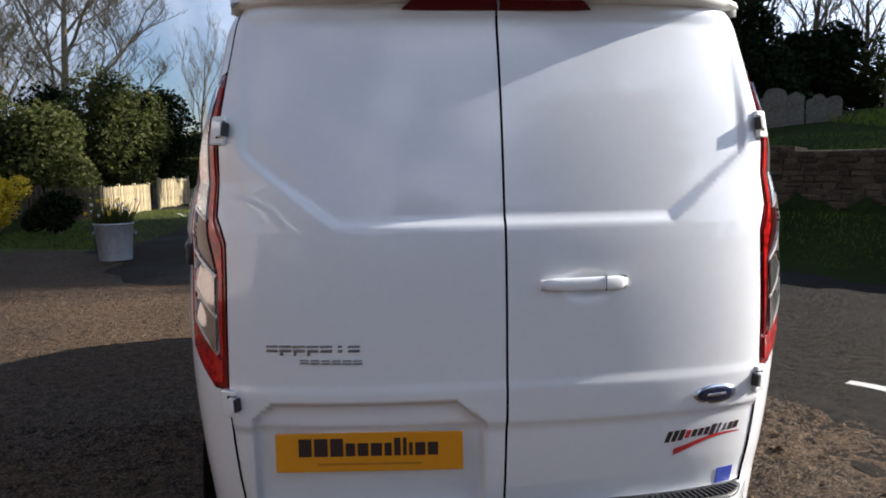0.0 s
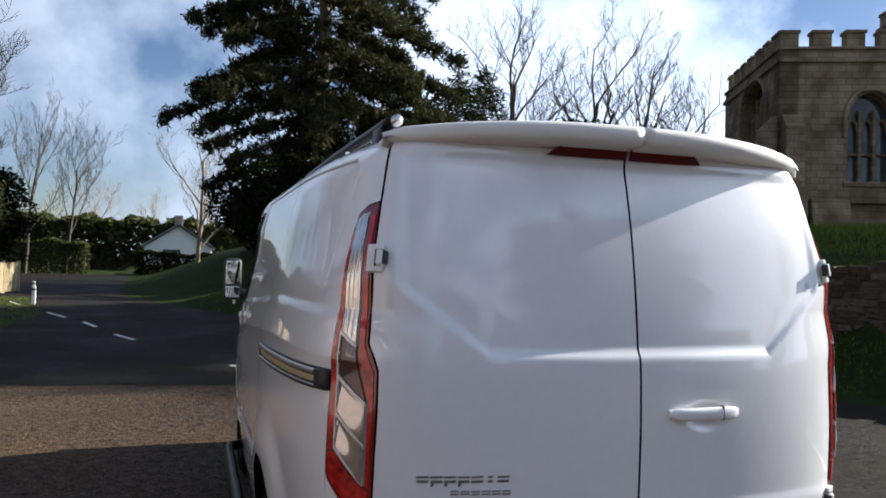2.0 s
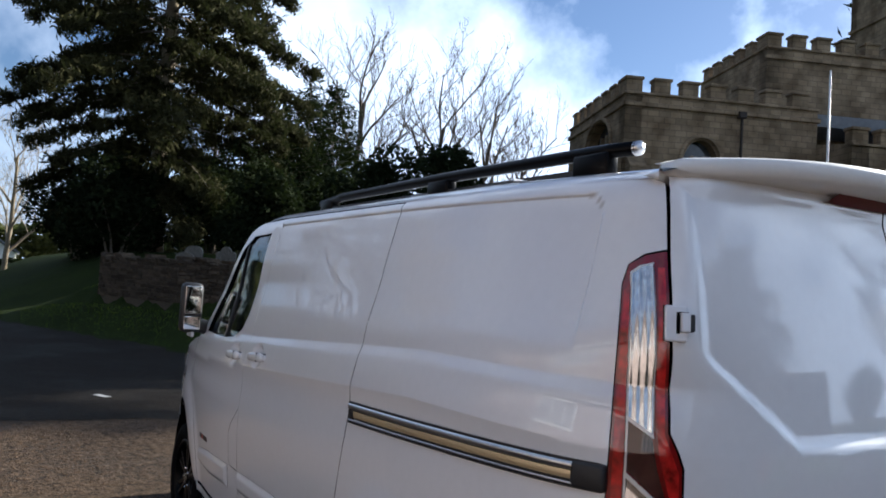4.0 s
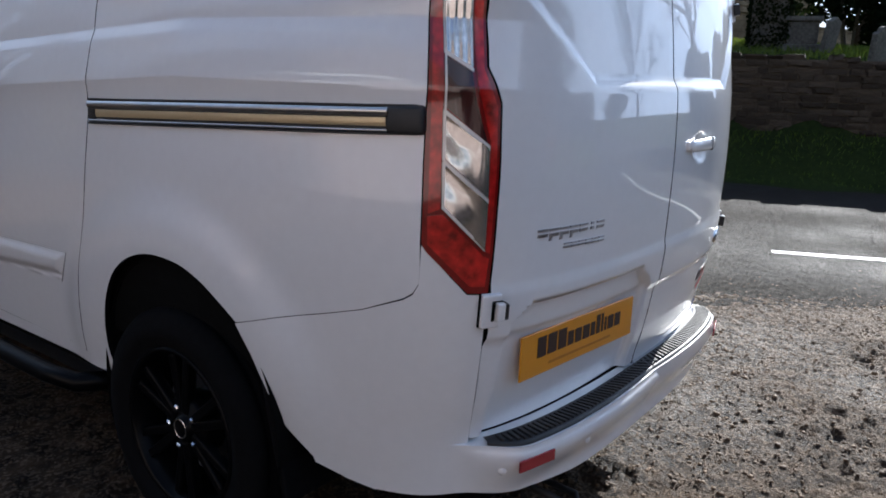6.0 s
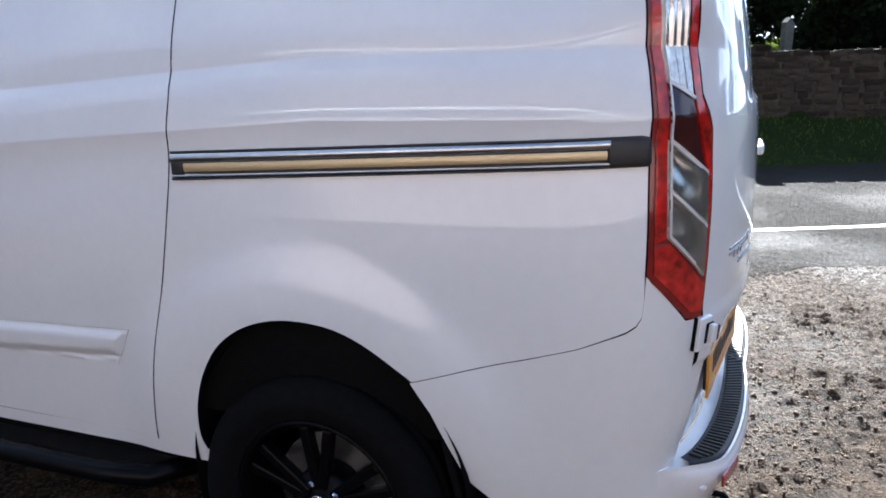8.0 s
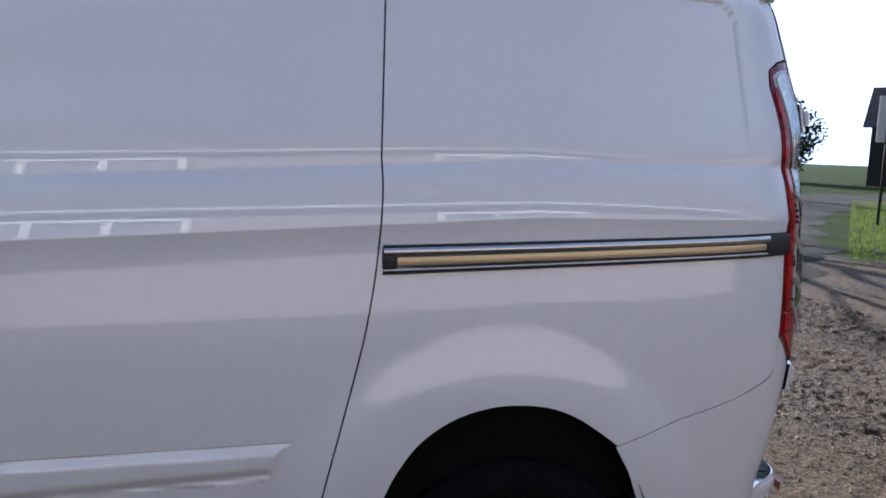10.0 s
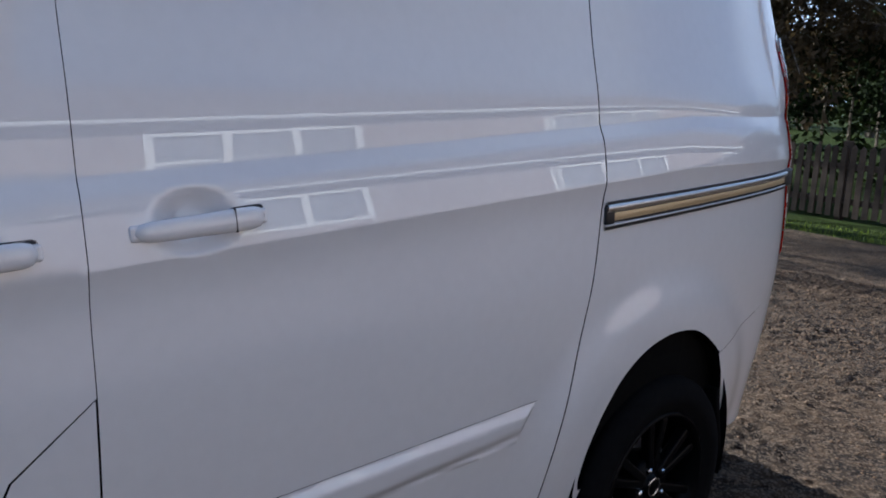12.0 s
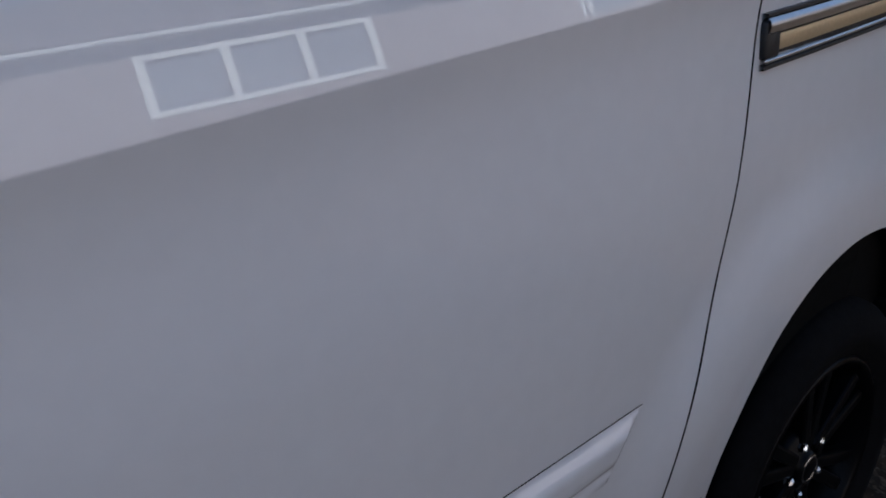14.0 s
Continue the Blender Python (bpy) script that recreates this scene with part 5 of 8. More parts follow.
HOUSEPANE = material("sky_toned_house_pane", (0.20, 0.22, 0.25), rough=0.06, spec=0.8, vary=0.2, fine=3, coarse=0.6)
POST = material("white_wooden_post", (0.75, 0.74, 0.70), rough=0.6, vary=0.12, fine=20)


def church_stone():
    """Yellow-brown ashlar in courses, with stains and weathering."""
    m = material("church_stone", (0.36, 0.27, 0.165), rough=0.92, spec=0.2)
    n, l = m.node_tree.nodes, m.node_tree.links
    p, co = n["Principled BSDF"], n.new("ShaderNodeTexCoord")
    sep, comb, add = n.new("ShaderNodeSeparateXYZ"), n.new("ShaderNodeCombineXYZ"), n.new("ShaderNodeMath")
    l.new(co.outputs["Object"], sep.inputs[0])
    l.new(sep.outputs[0], add.inputs[0]); l.new(sep.outputs[1], add.inputs[1])
    l.new(add.outputs[0], comb.inputs[0]); l.new(sep.outputs[2], comb.inputs[1])
    br = n.new("ShaderNodeTexBrick")
    br.inputs["Scale"].default_value, br.inputs["Brick Width"].default_value, br.inputs["Row Height"].default_value, br.inputs["Mortar Size"].default_value = 1.0, 0.46, 0.24, 0.012
    br.inputs["Color1"].default_value, br.inputs["Color2"].default_value, br.inputs["Mortar"].default_value = (0.40, 0.30, 0.185, 1), (0.28, 0.21, 0.13, 1), (0.20, 0.155, 0.105, 1)
    l.new(comb.outputs[0], br.inputs["Vector"])
    ns = n.new("ShaderNodeTexNoise")
    ns.inputs["Scale"].default_value, ns.inputs["Detail"].default_value = 1.1, 8.0
    l.new(co.outputs["Object"], ns.inputs["Vector"])
    rp = n.new("ShaderNodeValToRGB")
    rp.color_ramp.elements[0].position, rp.color_ramp.elements[1].position = 0.35, 0.65
    rp.color_ramp.elements[0].color, rp.color_ramp.elements[1].color = (0.50, 0.47, 0.43, 1), (1, 1, 1, 1)
    l.new(ns.outputs["Fac"], rp.inputs[0])
    mx = n.new("ShaderNodeMix"); mx.data_type, mx.blend_type = "RGBA", "MULTIPLY"; mx.inputs[0].default_value = 1.0
    l.new(br.outputs["Color"], mx.inputs[6]); l.new(rp.outputs[0], mx.inputs[7])
    l.new(mx.outputs[2], p.inputs["Base Color"])
    bp = n.new("ShaderNodeBump"); bp.inputs["Strength"].default_value, bp.inputs["Distance"].default_value, bp.invert = 0.7, 0.02, True
    l.new(br.outputs["Fac"], bp.inputs["Height"]); l.new(bp.outputs[0], p.inputs["Normal"])
    return m


CHURCH = church_stone()


# ---- the surroundings: building helpers ----
def soup(name, verts, faces, mat, parent=None, label="", kind=""):
    """A mesh from arrays, quick for many pieces. Faces all have the same number of corners."""
    me = bpy.data.meshes.new(name)
    verts, faces = np.asarray(verts, float), np.asarray(faces, int)
    me.vertices.add(len(verts)); me.vertices.foreach_set("co", verts.ravel())
    k = faces.shape[1]
    me.loops.add(faces.size); me.loops.foreach_set("vertex_index", faces.ravel())
    me.polygons.add(len(faces)); me.polygons.foreach_set("loop_start", np.arange(0, faces.size, k))
    me.update(calc_edges=True)
    me.materials.append(mat)
    ob = new(name, me)
    if parent:
        ob.parent = parent
    return tagged(ob, label, "", "", kind)


def leaves(centres, size, rng, droop=0.0, aspect=0.45, spread=1.0):
    """Folded leaf sprays, four corners each, turned by chance; returns verts and faces."""
    n = len(centres)
    d = rng.normal(size=(n, 3)) * np.array([1, 1, 0.6 * spread])
    d[:, 2] -= droop
    d /= np.linalg.norm(d, axis=1)[:, None] + 1e-9
    w = np.cross(d, rng.normal(size=(n, 3)))
    w /= np.linalg.norm(w, axis=1)[:, None] + 1e-9
    s = (size * rng.uniform(0.6, 1.4, n))[:, None] if np.isscalar(size) else (size * rng.uniform(0.7, 1.3, n))[:, None]
    a, c = centres - d * s * 0.5, centres + d * s * 0.5
    lift = np.cross(d, w) * s * 0.12
    b, e = centres + w * s * aspect * 0.5 + lift, centres - w * s * aspect * 0.5 + lift
    verts = np.stack([a, b, c, e], 1).reshape(-1, 3)
    i = np.arange(n) * 4
    return verts, np.stack([i, i + 1, i + 2, i + 3], 1)


def panel(name, outer, holes, depth, m, mat, parent, label=""):
    """A wall with openings right through it: outlines in (x, z), its face at y = 0, its back at y = depth."""
    from mathutils.geometry import delaunay_2d_cdt
    loops = [outer] + list(holes)
    pts, edges = [], []
    for lp in loops:
        b = len(pts)
        pts += [Vector(p) for p in lp]
        edges += [(b + i, b + (i + 1) % len(lp)) for i in range(len(lp))]
    vo, _, fo, *_ = delaunay_2d_cdt(pts, edges, [], 1, 1e-6)
    verts, faces = [], []
    n = len(vo)
    for dep in (0.0, depth):
        verts += [m @ Vector((p.x, dep, p.y)) for p in vo]
    for f in fo:
        c = [sum(vo[i][k] for i in f) / len(f) for k in (0, 1)]
        if any(inside(np.array([c[0]]), np.array([c[1]]), h)[0] for h in holes):
            continue
        faces += [list(f), [i + n for i in f][::-1]]
    for lp, hole in [(outer, False)] + [(h, True) for h in holes]:
        b = len(verts)
        area = sum(p[0] * q[1] - q[0] * p[1] for p, q in zip(lp, lp[1:] + lp[:1]))
        for p in lp:
            verts += [m @ Vector((p[0], 0, p[1])), m @ Vector((p[0], depth, p[1]))]
        k = len(lp)
        for i in range(k):
            j = (i + 1) % k
            q = [b + 2 * i, b + 2 * j, b + 2 * j + 1, b + 2 * i + 1]
            faces.append(q if (area < 0) != hole else q[::-1])
    return mesh_object(name, verts, faces, mat, parent, label)


def arch(x0, x1, sill, spring, apex, n=8):
    """The outline of a pointed opening."""
    mid, w = (x0 + x1) / 2, (x1 - x0) / 2
    pts = [(x0, sill), (x1, sill)]
    pts += [(mid + w * (1 - t ** 2.0), spring + (apex - spring) * (1 - (1 - t) ** 1.7)) for t in np.linspace(0, 1, n + 1)]
    pts += [(mid - w * (1 - t ** 2.0), spring + (apex - spring) * (1 - (1 - t) ** 1.7)) for t in np.linspace(1, 0, n + 1)[1:]]
    return pts


def pointed_window(m, x0, x1, sill, spring, apex, lights, parent):
    """Tracery, glass and hood mould for a pointed opening."""
    hole = arch(x0, x1, sill, spring, apex)
    w = part("window", bmesh.new(), CHURCH, parent, "pointed stone-traceried window")
    bm = bmesh.new()
    tube(bm, [m @ Vector((x, -0.04, z)) for x, z in [(x0 - 0.1, spring - 0.4)] + [(x + (0.1 if x > (x0 + x1) / 2 else -0.1 if x < (x0 + x1) / 2 else 0), z + 0.12) for x, z in hole[:1:-1]] + [(x1 + 0.1, spring - 0.4)]], 0.09, 6)
    bm.to_mesh(w.data); bm.free()
    step = (x1 - x0) / lights
    for k in range(1, lights):
        x = x0 + step * k
        bm = bmesh.new()
        top = spring + (apex - spring) * (1 - (abs(x - (x0 + x1) / 2) / ((x1 - x0) / 2))) * 0.75
        box(bm, (x - 0.06, 0.18, sill), (x + 0.06, 0.40, top), m, bevel=0.02)
        part("mullion", bm, CHURCH, w)
    for k in range(lights):
        a, b = x0 + step * k + 0.05, x0 + step * (k + 1) - 0.05
        bm = bmesh.new()
        tube(bm, [m @ Vector((x, 0.28, z)) for x, z in arch(a, b, spring - 0.3, spring - 0.25, spring + step * 0.55, 5)[1:]], 0.05, 5)
        part("tracery_head", bm, CHURCH, w)
    bm = bmesh.new()
    tube(bm, [m @ Vector((x0, 0.28, (sill + spring) / 2)), m @ Vector((x1, 0.28, (sill + spring) / 2))], 0.05, 5)
    part("transom", bm, CHURCH, w)
    verts = [m @ Vector((x, 0.42, z)) for x, z in hole]
    mesh_object("pane", verts, [list(range(len(verts)))], WINDOWPANE, w, "dark leaded glass")
    bm = bmesh.new()
    box(bm, (x0 - 0.15, -0.10, sill - 0.18), (x1 + 0.15, 0.3, sill), m, bevel=0.03)
    part("sill", bm, CHURCH, w)
    return hole


# ---- ground, road and yard ----
EDGE = [(34, -60), (33, -35), (31, -23), (25, -12.5), (17, -6.4), (12.4, -4.6), (11.1, -3.9), (9.3, 0), (8.4, 2.4), (5.47, 7.74), (1.4, 15.46), (-1.22, 21.49), (-4.44, 29.91), (-5.77, 49.89), (-6.13, 59.88)]
MIDDLE = [(28.5, -60), (27.5, -36), (25.5, -25), (20, -15), (13, -8.6), (8.6, -5.5), (6.5, -3.4), (5.14, -1.1), (4.4, 0.3), (2.9, 2.5), (-0.6, 9.31), (-2.2, 12.97), (-4.78, 19.9), (-7.79, 27.82), (-9.36, 49.79), (-9.73, 59.78)]


def past_edge(x, y):
    """Signed distance beyond the road's churchyard edge."""
    x, y = np.asarray(x, float), np.asarray(y, float)
    best, sign = np.full(x.shape, 1e9), np.ones(x.shape)
    for (ax, ay), (bx, by) in zip(EDGE, EDGE[1:]):
        dx, dy = bx - ax, by - ay
        t = np.clip(((x - ax) * dx + (y - ay) * dy) / (dx * dx + dy * dy), 0, 1)
        d = np.hypot(x - ax - t * dx, y - ay - t * dy)
        s = np.sign(-(dx * (y - ay) - dy * (x - ax)))
        sign = np.where(d < best - 1e-9, s, sign)
        best = np.minimum(best, d)
    return best * sign


def height(x, y):
    s = past_edge(x, y)
    near = 1 - ease(21, 27, y)
    h = 0.62 * ease(0.35, 1.75, s) * near + 0.85 * ease(1.95, 2.5, s) * near + (0.95 + 0.45 * ease(8, 13, y)) * ease(2.5, 13, s) * near
    h = h + (1 - near) * 2.4 * ease(0.5, 9, s)
    return h * (1 - ease(70, 120, s)) * (1 - ease(55, 75, y)) * ease(-8.5, -5.0, y)


def gz_at(x, y):
    return float(height(np.array(float(x)), np.array(float(y))))


axis_x = np.unique(np.concatenate([-np.geomspace(16, 600, 22), np.arange(-16, 30, 0.5), np.geomspace(30, 600, 24)]))
axis_y = np.unique(np.concatenate([-np.geomspace(12, 600, 22), np.arange(-12, 40, 0.5), np.geomspace(40, 600, 24)]))
gx, gy = np.meshgrid(axis_x, axis_y)
gz = height(gx, gy)
gz = gz + 0.03 * np.sin(gx * 1.7 + gy * 0.6) * np.sin(gy * 1.3) * (past_edge(gx, gy) > 2.6)
nx, ny = len(axis_x), len(axis_y)
idx = np.arange(nx * ny).reshape(ny, nx)
quads = np.stack([idx[:-1, :-1], idx[:-1, 1:], idx[1:, 1:], idx[1:, :-1]], -1).reshape(-1, 4)
ground = soup("ground", np.stack([gx, gy, gz], -1).reshape(-1, 3), quads, TURF, None, "green and brown turf rising to a churchyard", "structure")
ground["category"] = "ground"
ground.data.polygons.foreach_set("use_smooth", [True] * len(ground.data.polygons))


def strip(pts, left, right, z, n=8):
    """A ribbon along a smooth centre line, with its own half-widths; rows of cross points."""
    P = np.array(pts, float)
    t = np.concatenate([[0], np.cumsum(np.hypot(*np.diff(P, axis=0).T))])
    q = np.linspace(0, t[-1], 420)
    fx, fy = smooth_curve(list(zip(t, P[:, 0]))), smooth_curve(list(zip(t, P[:, 1])))
    c = np.stack([fx(q), fy(q)], -1)
    d = np.gradient(c, axis=0)
    d /= np.linalg.norm(d, axis=1)[:, None]
    nrm = np.stack([-d[:, 1], d[:, 0]], -1)
    verts, faces = [], []
    for i in range(len(q)):
        for k in range(n + 1):
            # left edge follows a shade line; the dark asphalt beyond stands in for shade
            lf = min(max((c[i, 1] - 7.75) / 0.45, 0.15 + 1.3 * (1 - float(ease(4, 7, c[i, 1])))), left)
            o = -right + (lf + right) * k / n
            wob = 0.16 * math.sin(q[i] * 1.9) + 0.10 * math.sin(q[i] * 4.3) if k in (0, n) else 0
            verts.append((c[i, 0] + nrm[i, 0] * (o + wob), c[i, 1] + nrm[i, 1] * (o + wob), z + 0.05 * (1 - abs(2 * k / n - 1) ** 2) * 0.0))
    for i in range(len(q) - 1):
        for k in range(n):
            a = i * (n + 1) + k
            faces.append((a, a + n + 1, a + n + 2, a + 1))
    return verts, faces


def flat(name, loop, z, mat, label, category, step=0.5, rough=0.0):
    """A flat patch with a slightly irregular outline, slightly uneven inside."""
    from mathutils.geometry import delaunay_2d_cdt
    edge = resample(loop, step)
    edge = [(x + rough * math.sin(3.1 * y + 1.7 * x), y + rough * math.sin(2.3 * x + 4.1 * y)) for x, y in edge]
    n = len(edge)
    vo, _, fo, *_ = delaunay_2d_cdt([Vector(p) for p in edge], [(i, (i + 1) % n) for i in range(n)], [], 1, 1e-6)
    me = mesh_object(name, [(p.x, p.y, z) for p in vo], fo, mat)
    return tagged(me, label, category, "", "structure")


flat("yard", [(-9.45, -8.5), (-3.0, -6.6), (2.3, -6.15), (3.3, -6.45), (5.0, -6.25), (6.9, -7.5), (8.2, -7.0), (8.6, -5.0), (6.6, -2.6), (5.6, 0.0), (4.0, 3.0), (0.9, 9.0), (-0.9, 12.2), (-3.0, 11.6), (-4.6, 12.6), (-7.5, 13.6), (-9.45, 14.0)], 0.004, GRAVEL, "brown stony gravel yard with damp patches", "yard", 0.4, 0.10)
verts, faces = strip(MIDDLE, 3.0, 4.3, 0.009)
road = mesh_object("road", verts, faces, ASPHALT)
tagged(road, "worn grey asphalt village road", "road", "", "structure")
for f in road.data.polygons:
    if f.normal.z < 0:
        f.flip()
for k, (a, b, w) in enumerate([((8.4, -5.4), (6.4, -3.3), 0.11), ((6.4, -3.3), (5.14, -1.1), 0.11), ((5.14, -1.1), (4.35, 0.6), 0.11), ((2.97, 2.21), (2.77, 2.51), 0.11), ((1.9, 4.4), (1.53, 5.11), 0.10), ((0.61, 6.92), (0.25, 7.62), 0.10), ((-0.56, 9.23), (-0.67, 9.46), 0.1), ((-2.22, 13.01), (-2.63, 14.06), 0.1), ((-3.15, 15.69), (-3.54, 16.93), 0.1), ((-4.1, 18.22), (-4.76, 19.9), 0.1), ((-5.96, 22.87), (-6.6, 24.65), 0.1)]):
    a, b = Vector((*a, 0.0125)), Vector((*b, 0.0125))
    d = (b - a).normalized()
    sd = Vector((-d.y, d.x, 0)) * w / 2
    n = max(3, int((b - a).length / 0.12))
    rr = random.Random(k)
    vs = []
    for i in range(n + 1):
        p = a.lerp(b, i / n)
        vs += [p - sd * rr.uniform(0.8, 1.08), p + sd * rr.uniform(0.8, 1.08)]
    fs = [(2 * i, 2 * i + 2, 2 * i + 3, 2 * i + 1) for i in range(n)]
    mesh_object("road_line", vs, [f[::-1] for f in fs], LINE, road, "worn white road line")
path = flat("footpath", [(5.0, -6.2), (6.8, -7.3), (11.0, -12.4), (23.5, -25.5), (22.0, -26.8), (10.5, -13.3), (5.3, -7.0)], 0.006, GRAVEL, "narrow trodden earth footpath across the lawn", "path", 1.0)

# trodden clods and chippings in the gravel near the van
def lattice(x, y, size, seed):
    """Smooth chance relief of the given grain, from 0 to 1."""
    table = np.random.default_rng(seed).random((128, 128))
    u, v = x / size, y / size
    i, j = np.floor(u).astype(int), np.floor(v).astype(int)
    a, b = u - i, v - j
    a, b = a * a * (3 - 2 * a), b * b * (3 - 2 * b)
    g = lambda p, q: table[p % 128, q % 128]
    return (g(i, j) * (1 - a) + g(i + 1, j) * a) * (1 - b) + (g(i, j + 1) * (1 - a) + g(i + 1, j + 1) * a) * b


def clods(x, y):
    """Height of the loose gravel over the flat yard."""
    rough = 0.40 + 0.60 * ease(0.35, 0.65, lattice(x, y, 0.55, 41))
    h = 0.030 * np.abs(lattice(x, y, 0.060, 42) - 0.5) + 0.024 * lattice(x + 3.3, y, 0.030, 43) ** 1.5 + 0.024 * np.abs(lattice(x, y + 1.7, 0.13, 44) - 0.5)
    rim = ease(-4.3, -3.9, y) * (1 - ease(2.3, 2.7, y)) * ease(-4.6, -4.1, x) * (1 - ease(-1.75, -1.25, x - 4.7 + 0.46 * y))
    return -0.012 + (0.013 + h * rough) * rim


cx, cy = np.meshgrid(np.arange(-4.62, 5.4, 0.018), np.arange(-4.32, 2.72, 0.018))
ny, nx = cx.shape
idx = np.arange(nx * ny).reshape(ny, nx)
quads = np.stack([idx[:-1, :-1], idx[:-1, 1:], idx[1:, 1:], idx[1:, :-1]], -1).reshape(-1, 4)
mid = (cx + 0.46 * cy)[:-1, :-1].ravel()
quads = quads[mid < 4.7 - 1.2]
cz = clods(cx, cy)
loose = soup("gravel", np.stack([cx, cy, cz], -1).reshape(-1, 3), quads, GRAVEL, None, "loose brown gravel and clods around the van", "stuff")
loose["category"] = "gravel"


# pebbles and loose chippings
def pebbles():
    n = 62000
    rng = np.random.default_rng(3)
    zones = [((-0.6, 5.0), (-4.0, 2.4), 0.56), ((-4.2, 0.6), (-4.5, -0.1), 0.20), ((-4.6, -1.05), (1.5, 8.3), 0.24)]
    xs, ys = [], []
    for (x0, x1), (y0, y1), f in zones:
        k = int(n * f)
        xs.append(rng.uniform(x0, x1, k)); ys.append(rng.uniform(y0, y1, k))
    x, y = np.concatenate(xs), np.concatenate(ys)
    keep = (np.sin(x * 2.1 + 1.3 * np.sin(y * 1.7)) + np.sin(y * 2.7 + x) + rng.normal(0, 1.0, len(x)) > -0.9) & (np.hypot(x - 9.3 + 0.46 * y, 0) > 0)
    road_d = x - (4.7 - 0.46 * y)
    keep &= (road_d < -1.3) | (rng.random(len(x)) < np.clip(0.5 + (-1.3 - road_d) * 0.45, 0.04, 1))
    x, y = x[keep], y[keep]
    r = np.minimum(0.0042 + rng.exponential(0.0024, len(x)), 0.014)
    ring = np.array([[1, 0.1, 0], [-0.1, 0.95, 0], [-0.9, -0.1, 0], [0.1, -1, 0]])
    base = np.concatenate([ring + [0, 0, -0.2], ring * 0.72 + [0, 0, 0.55]])
    tri = np.concatenate([[[i, (i + 1) % 4, 4 + (i + 1) % 4] for i in range(4)], [[i, 4 + (i + 1) % 4, 4 + i] for i in range(4)], [[4, 5, 6], [4, 6, 7]]])
    a = rng.uniform(0, 6.283, len(x))
    ca, sa = np.cos(a), np.sin(a)
    P = base[None] * rng.uniform(0.7, 1.3, (len(x), 8, 1)) * r[:, None, None] * np.stack([rng.uniform(0.8, 1.4, len(x)), rng.uniform(0.6, 1.0, len(x)), rng.uniform(0.5, 1.0, len(x))], -1)[:, None, :]
    Q = np.stack([P[..., 0] * ca[:, None] - P[..., 1] * sa[:, None] + x[:, None], P[..., 0] * sa[:, None] + P[..., 1] * ca[:, None] + y[:, None], P[..., 2] + (0.001 + np.maximum(0.004, clods(x, y)))[:, None]], -1)
    F = (tri[None] + (np.arange(len(x)) * 8)[:, None, None]).reshape(-1, 3)
    ob = soup("pebbles", Q.reshape(-1, 3), F, PEBBLE, None, "loose brown and grey pebbles on the gravel", "stuff")
    ob["category"] = "pebbles"


pebbles()


def grass(name, x, y, z, tall, rng, label):
    n = len(x)
    a, lean = rng.uniform(0, 6.283, n), rng.normal(0, 0.4, (n, 2))
    h = tall * rng.uniform(0.5, 1.5, n)
    w = 0.10 * h
    b = np.stack([x, y, z], -1)
    d = np.stack([np.cos(a), np.sin(a), np.zeros(n)], -1) * w[:, None]
    tip = b + np.stack([lean[:, 0] * h, lean[:, 1] * h, h], -1)
    V = np.stack([b - d, b + d, tip], 1).reshape(-1, 3)
    ob = soup(name, V, np.arange(3 * n).reshape(-1, 3), BLADE, None, label, "stuff")
    ob["category"] = "grass"


def scatter(n, x0, x1, y0, y1, test, rng):
    x, y = rng.uniform(x0, x1, n), rng.uniform(y0, y1, n)
    k = test(x, y)
    x, y = x[k], y[k]
    return x, y, height(x, y) - 0.01


rng = np.random.default_rng(5)
grass("grass", *scatter(130000, -1, 20, -3, 24, lambda x, y: (past_edge(x, y) > 0.3) & (past_edge(x, y) < 7) & ((past_edge(x, y) < 1.8) | (past_edge(x, y) > 2.6)), rng), 0.06, rng, "rough green grass on the churchyard bank")
grass("grass", *scatter(60000, 11, 30, -3, 16, lambda x, y: (past_edge(x, y) >= 7) & (past_edge(x, y) < 19), rng), 0.13, rng, "sunlit green grass among the gravestones")
grass("grass", *scatter(90000, 2.5, 24, -27, -6.2, lambda x, y: ((y < -7.1 - 1.17 * (x - 5.3)) & (y > -7.6 - 1.22 * (x - 4.1))) | ((y > -7.3 - 1.17 * (x - 6.9)) & (y < -7.4 - 0.80 * (x - 8.2)) & (x > 6.9)), rng), 0.06, rng, "bright green mown lawn")
grass("grass", *scatter(16000, -8.9, -4.7, 12.6, 27, lambda x, y: (x < -3.2 - 0.18 * (y - 13) * 0 - 1.6) & (x < -2.5 - 0.22 * (y - 9)), rng), 0.06, rng, "shaded green grass verge")
grass("grass", *scatter(5000, -6, 6.2, -7.0, -5.9, lambda x, y: (y < -6.2 - 0.05 * np.sin(x * 3)) & (y > -7.2), rng), 0.05, rng, "thin grass along the fence foot")


# ---- churchyard wall ----
WALL = [(24, -4.2), (16, -4.6), (13.6, -4.5), (11.4, 0), (10.5, 2.4), (7.77, 7.77), (3.7, 15.9), (1.32, 20.66), (0.87, 21.95), (1.66, 23.07)]
wt = np.concatenate([[0], np.cumsum(np.hypot(*np.diff(np.array(WALL), axis=0).T))])
wx, wy = smooth_curve(list(zip(wt, [p[0] for p in WALL]))), smooth_curve(list(zip(wt, [p[1] for p in WALL])))


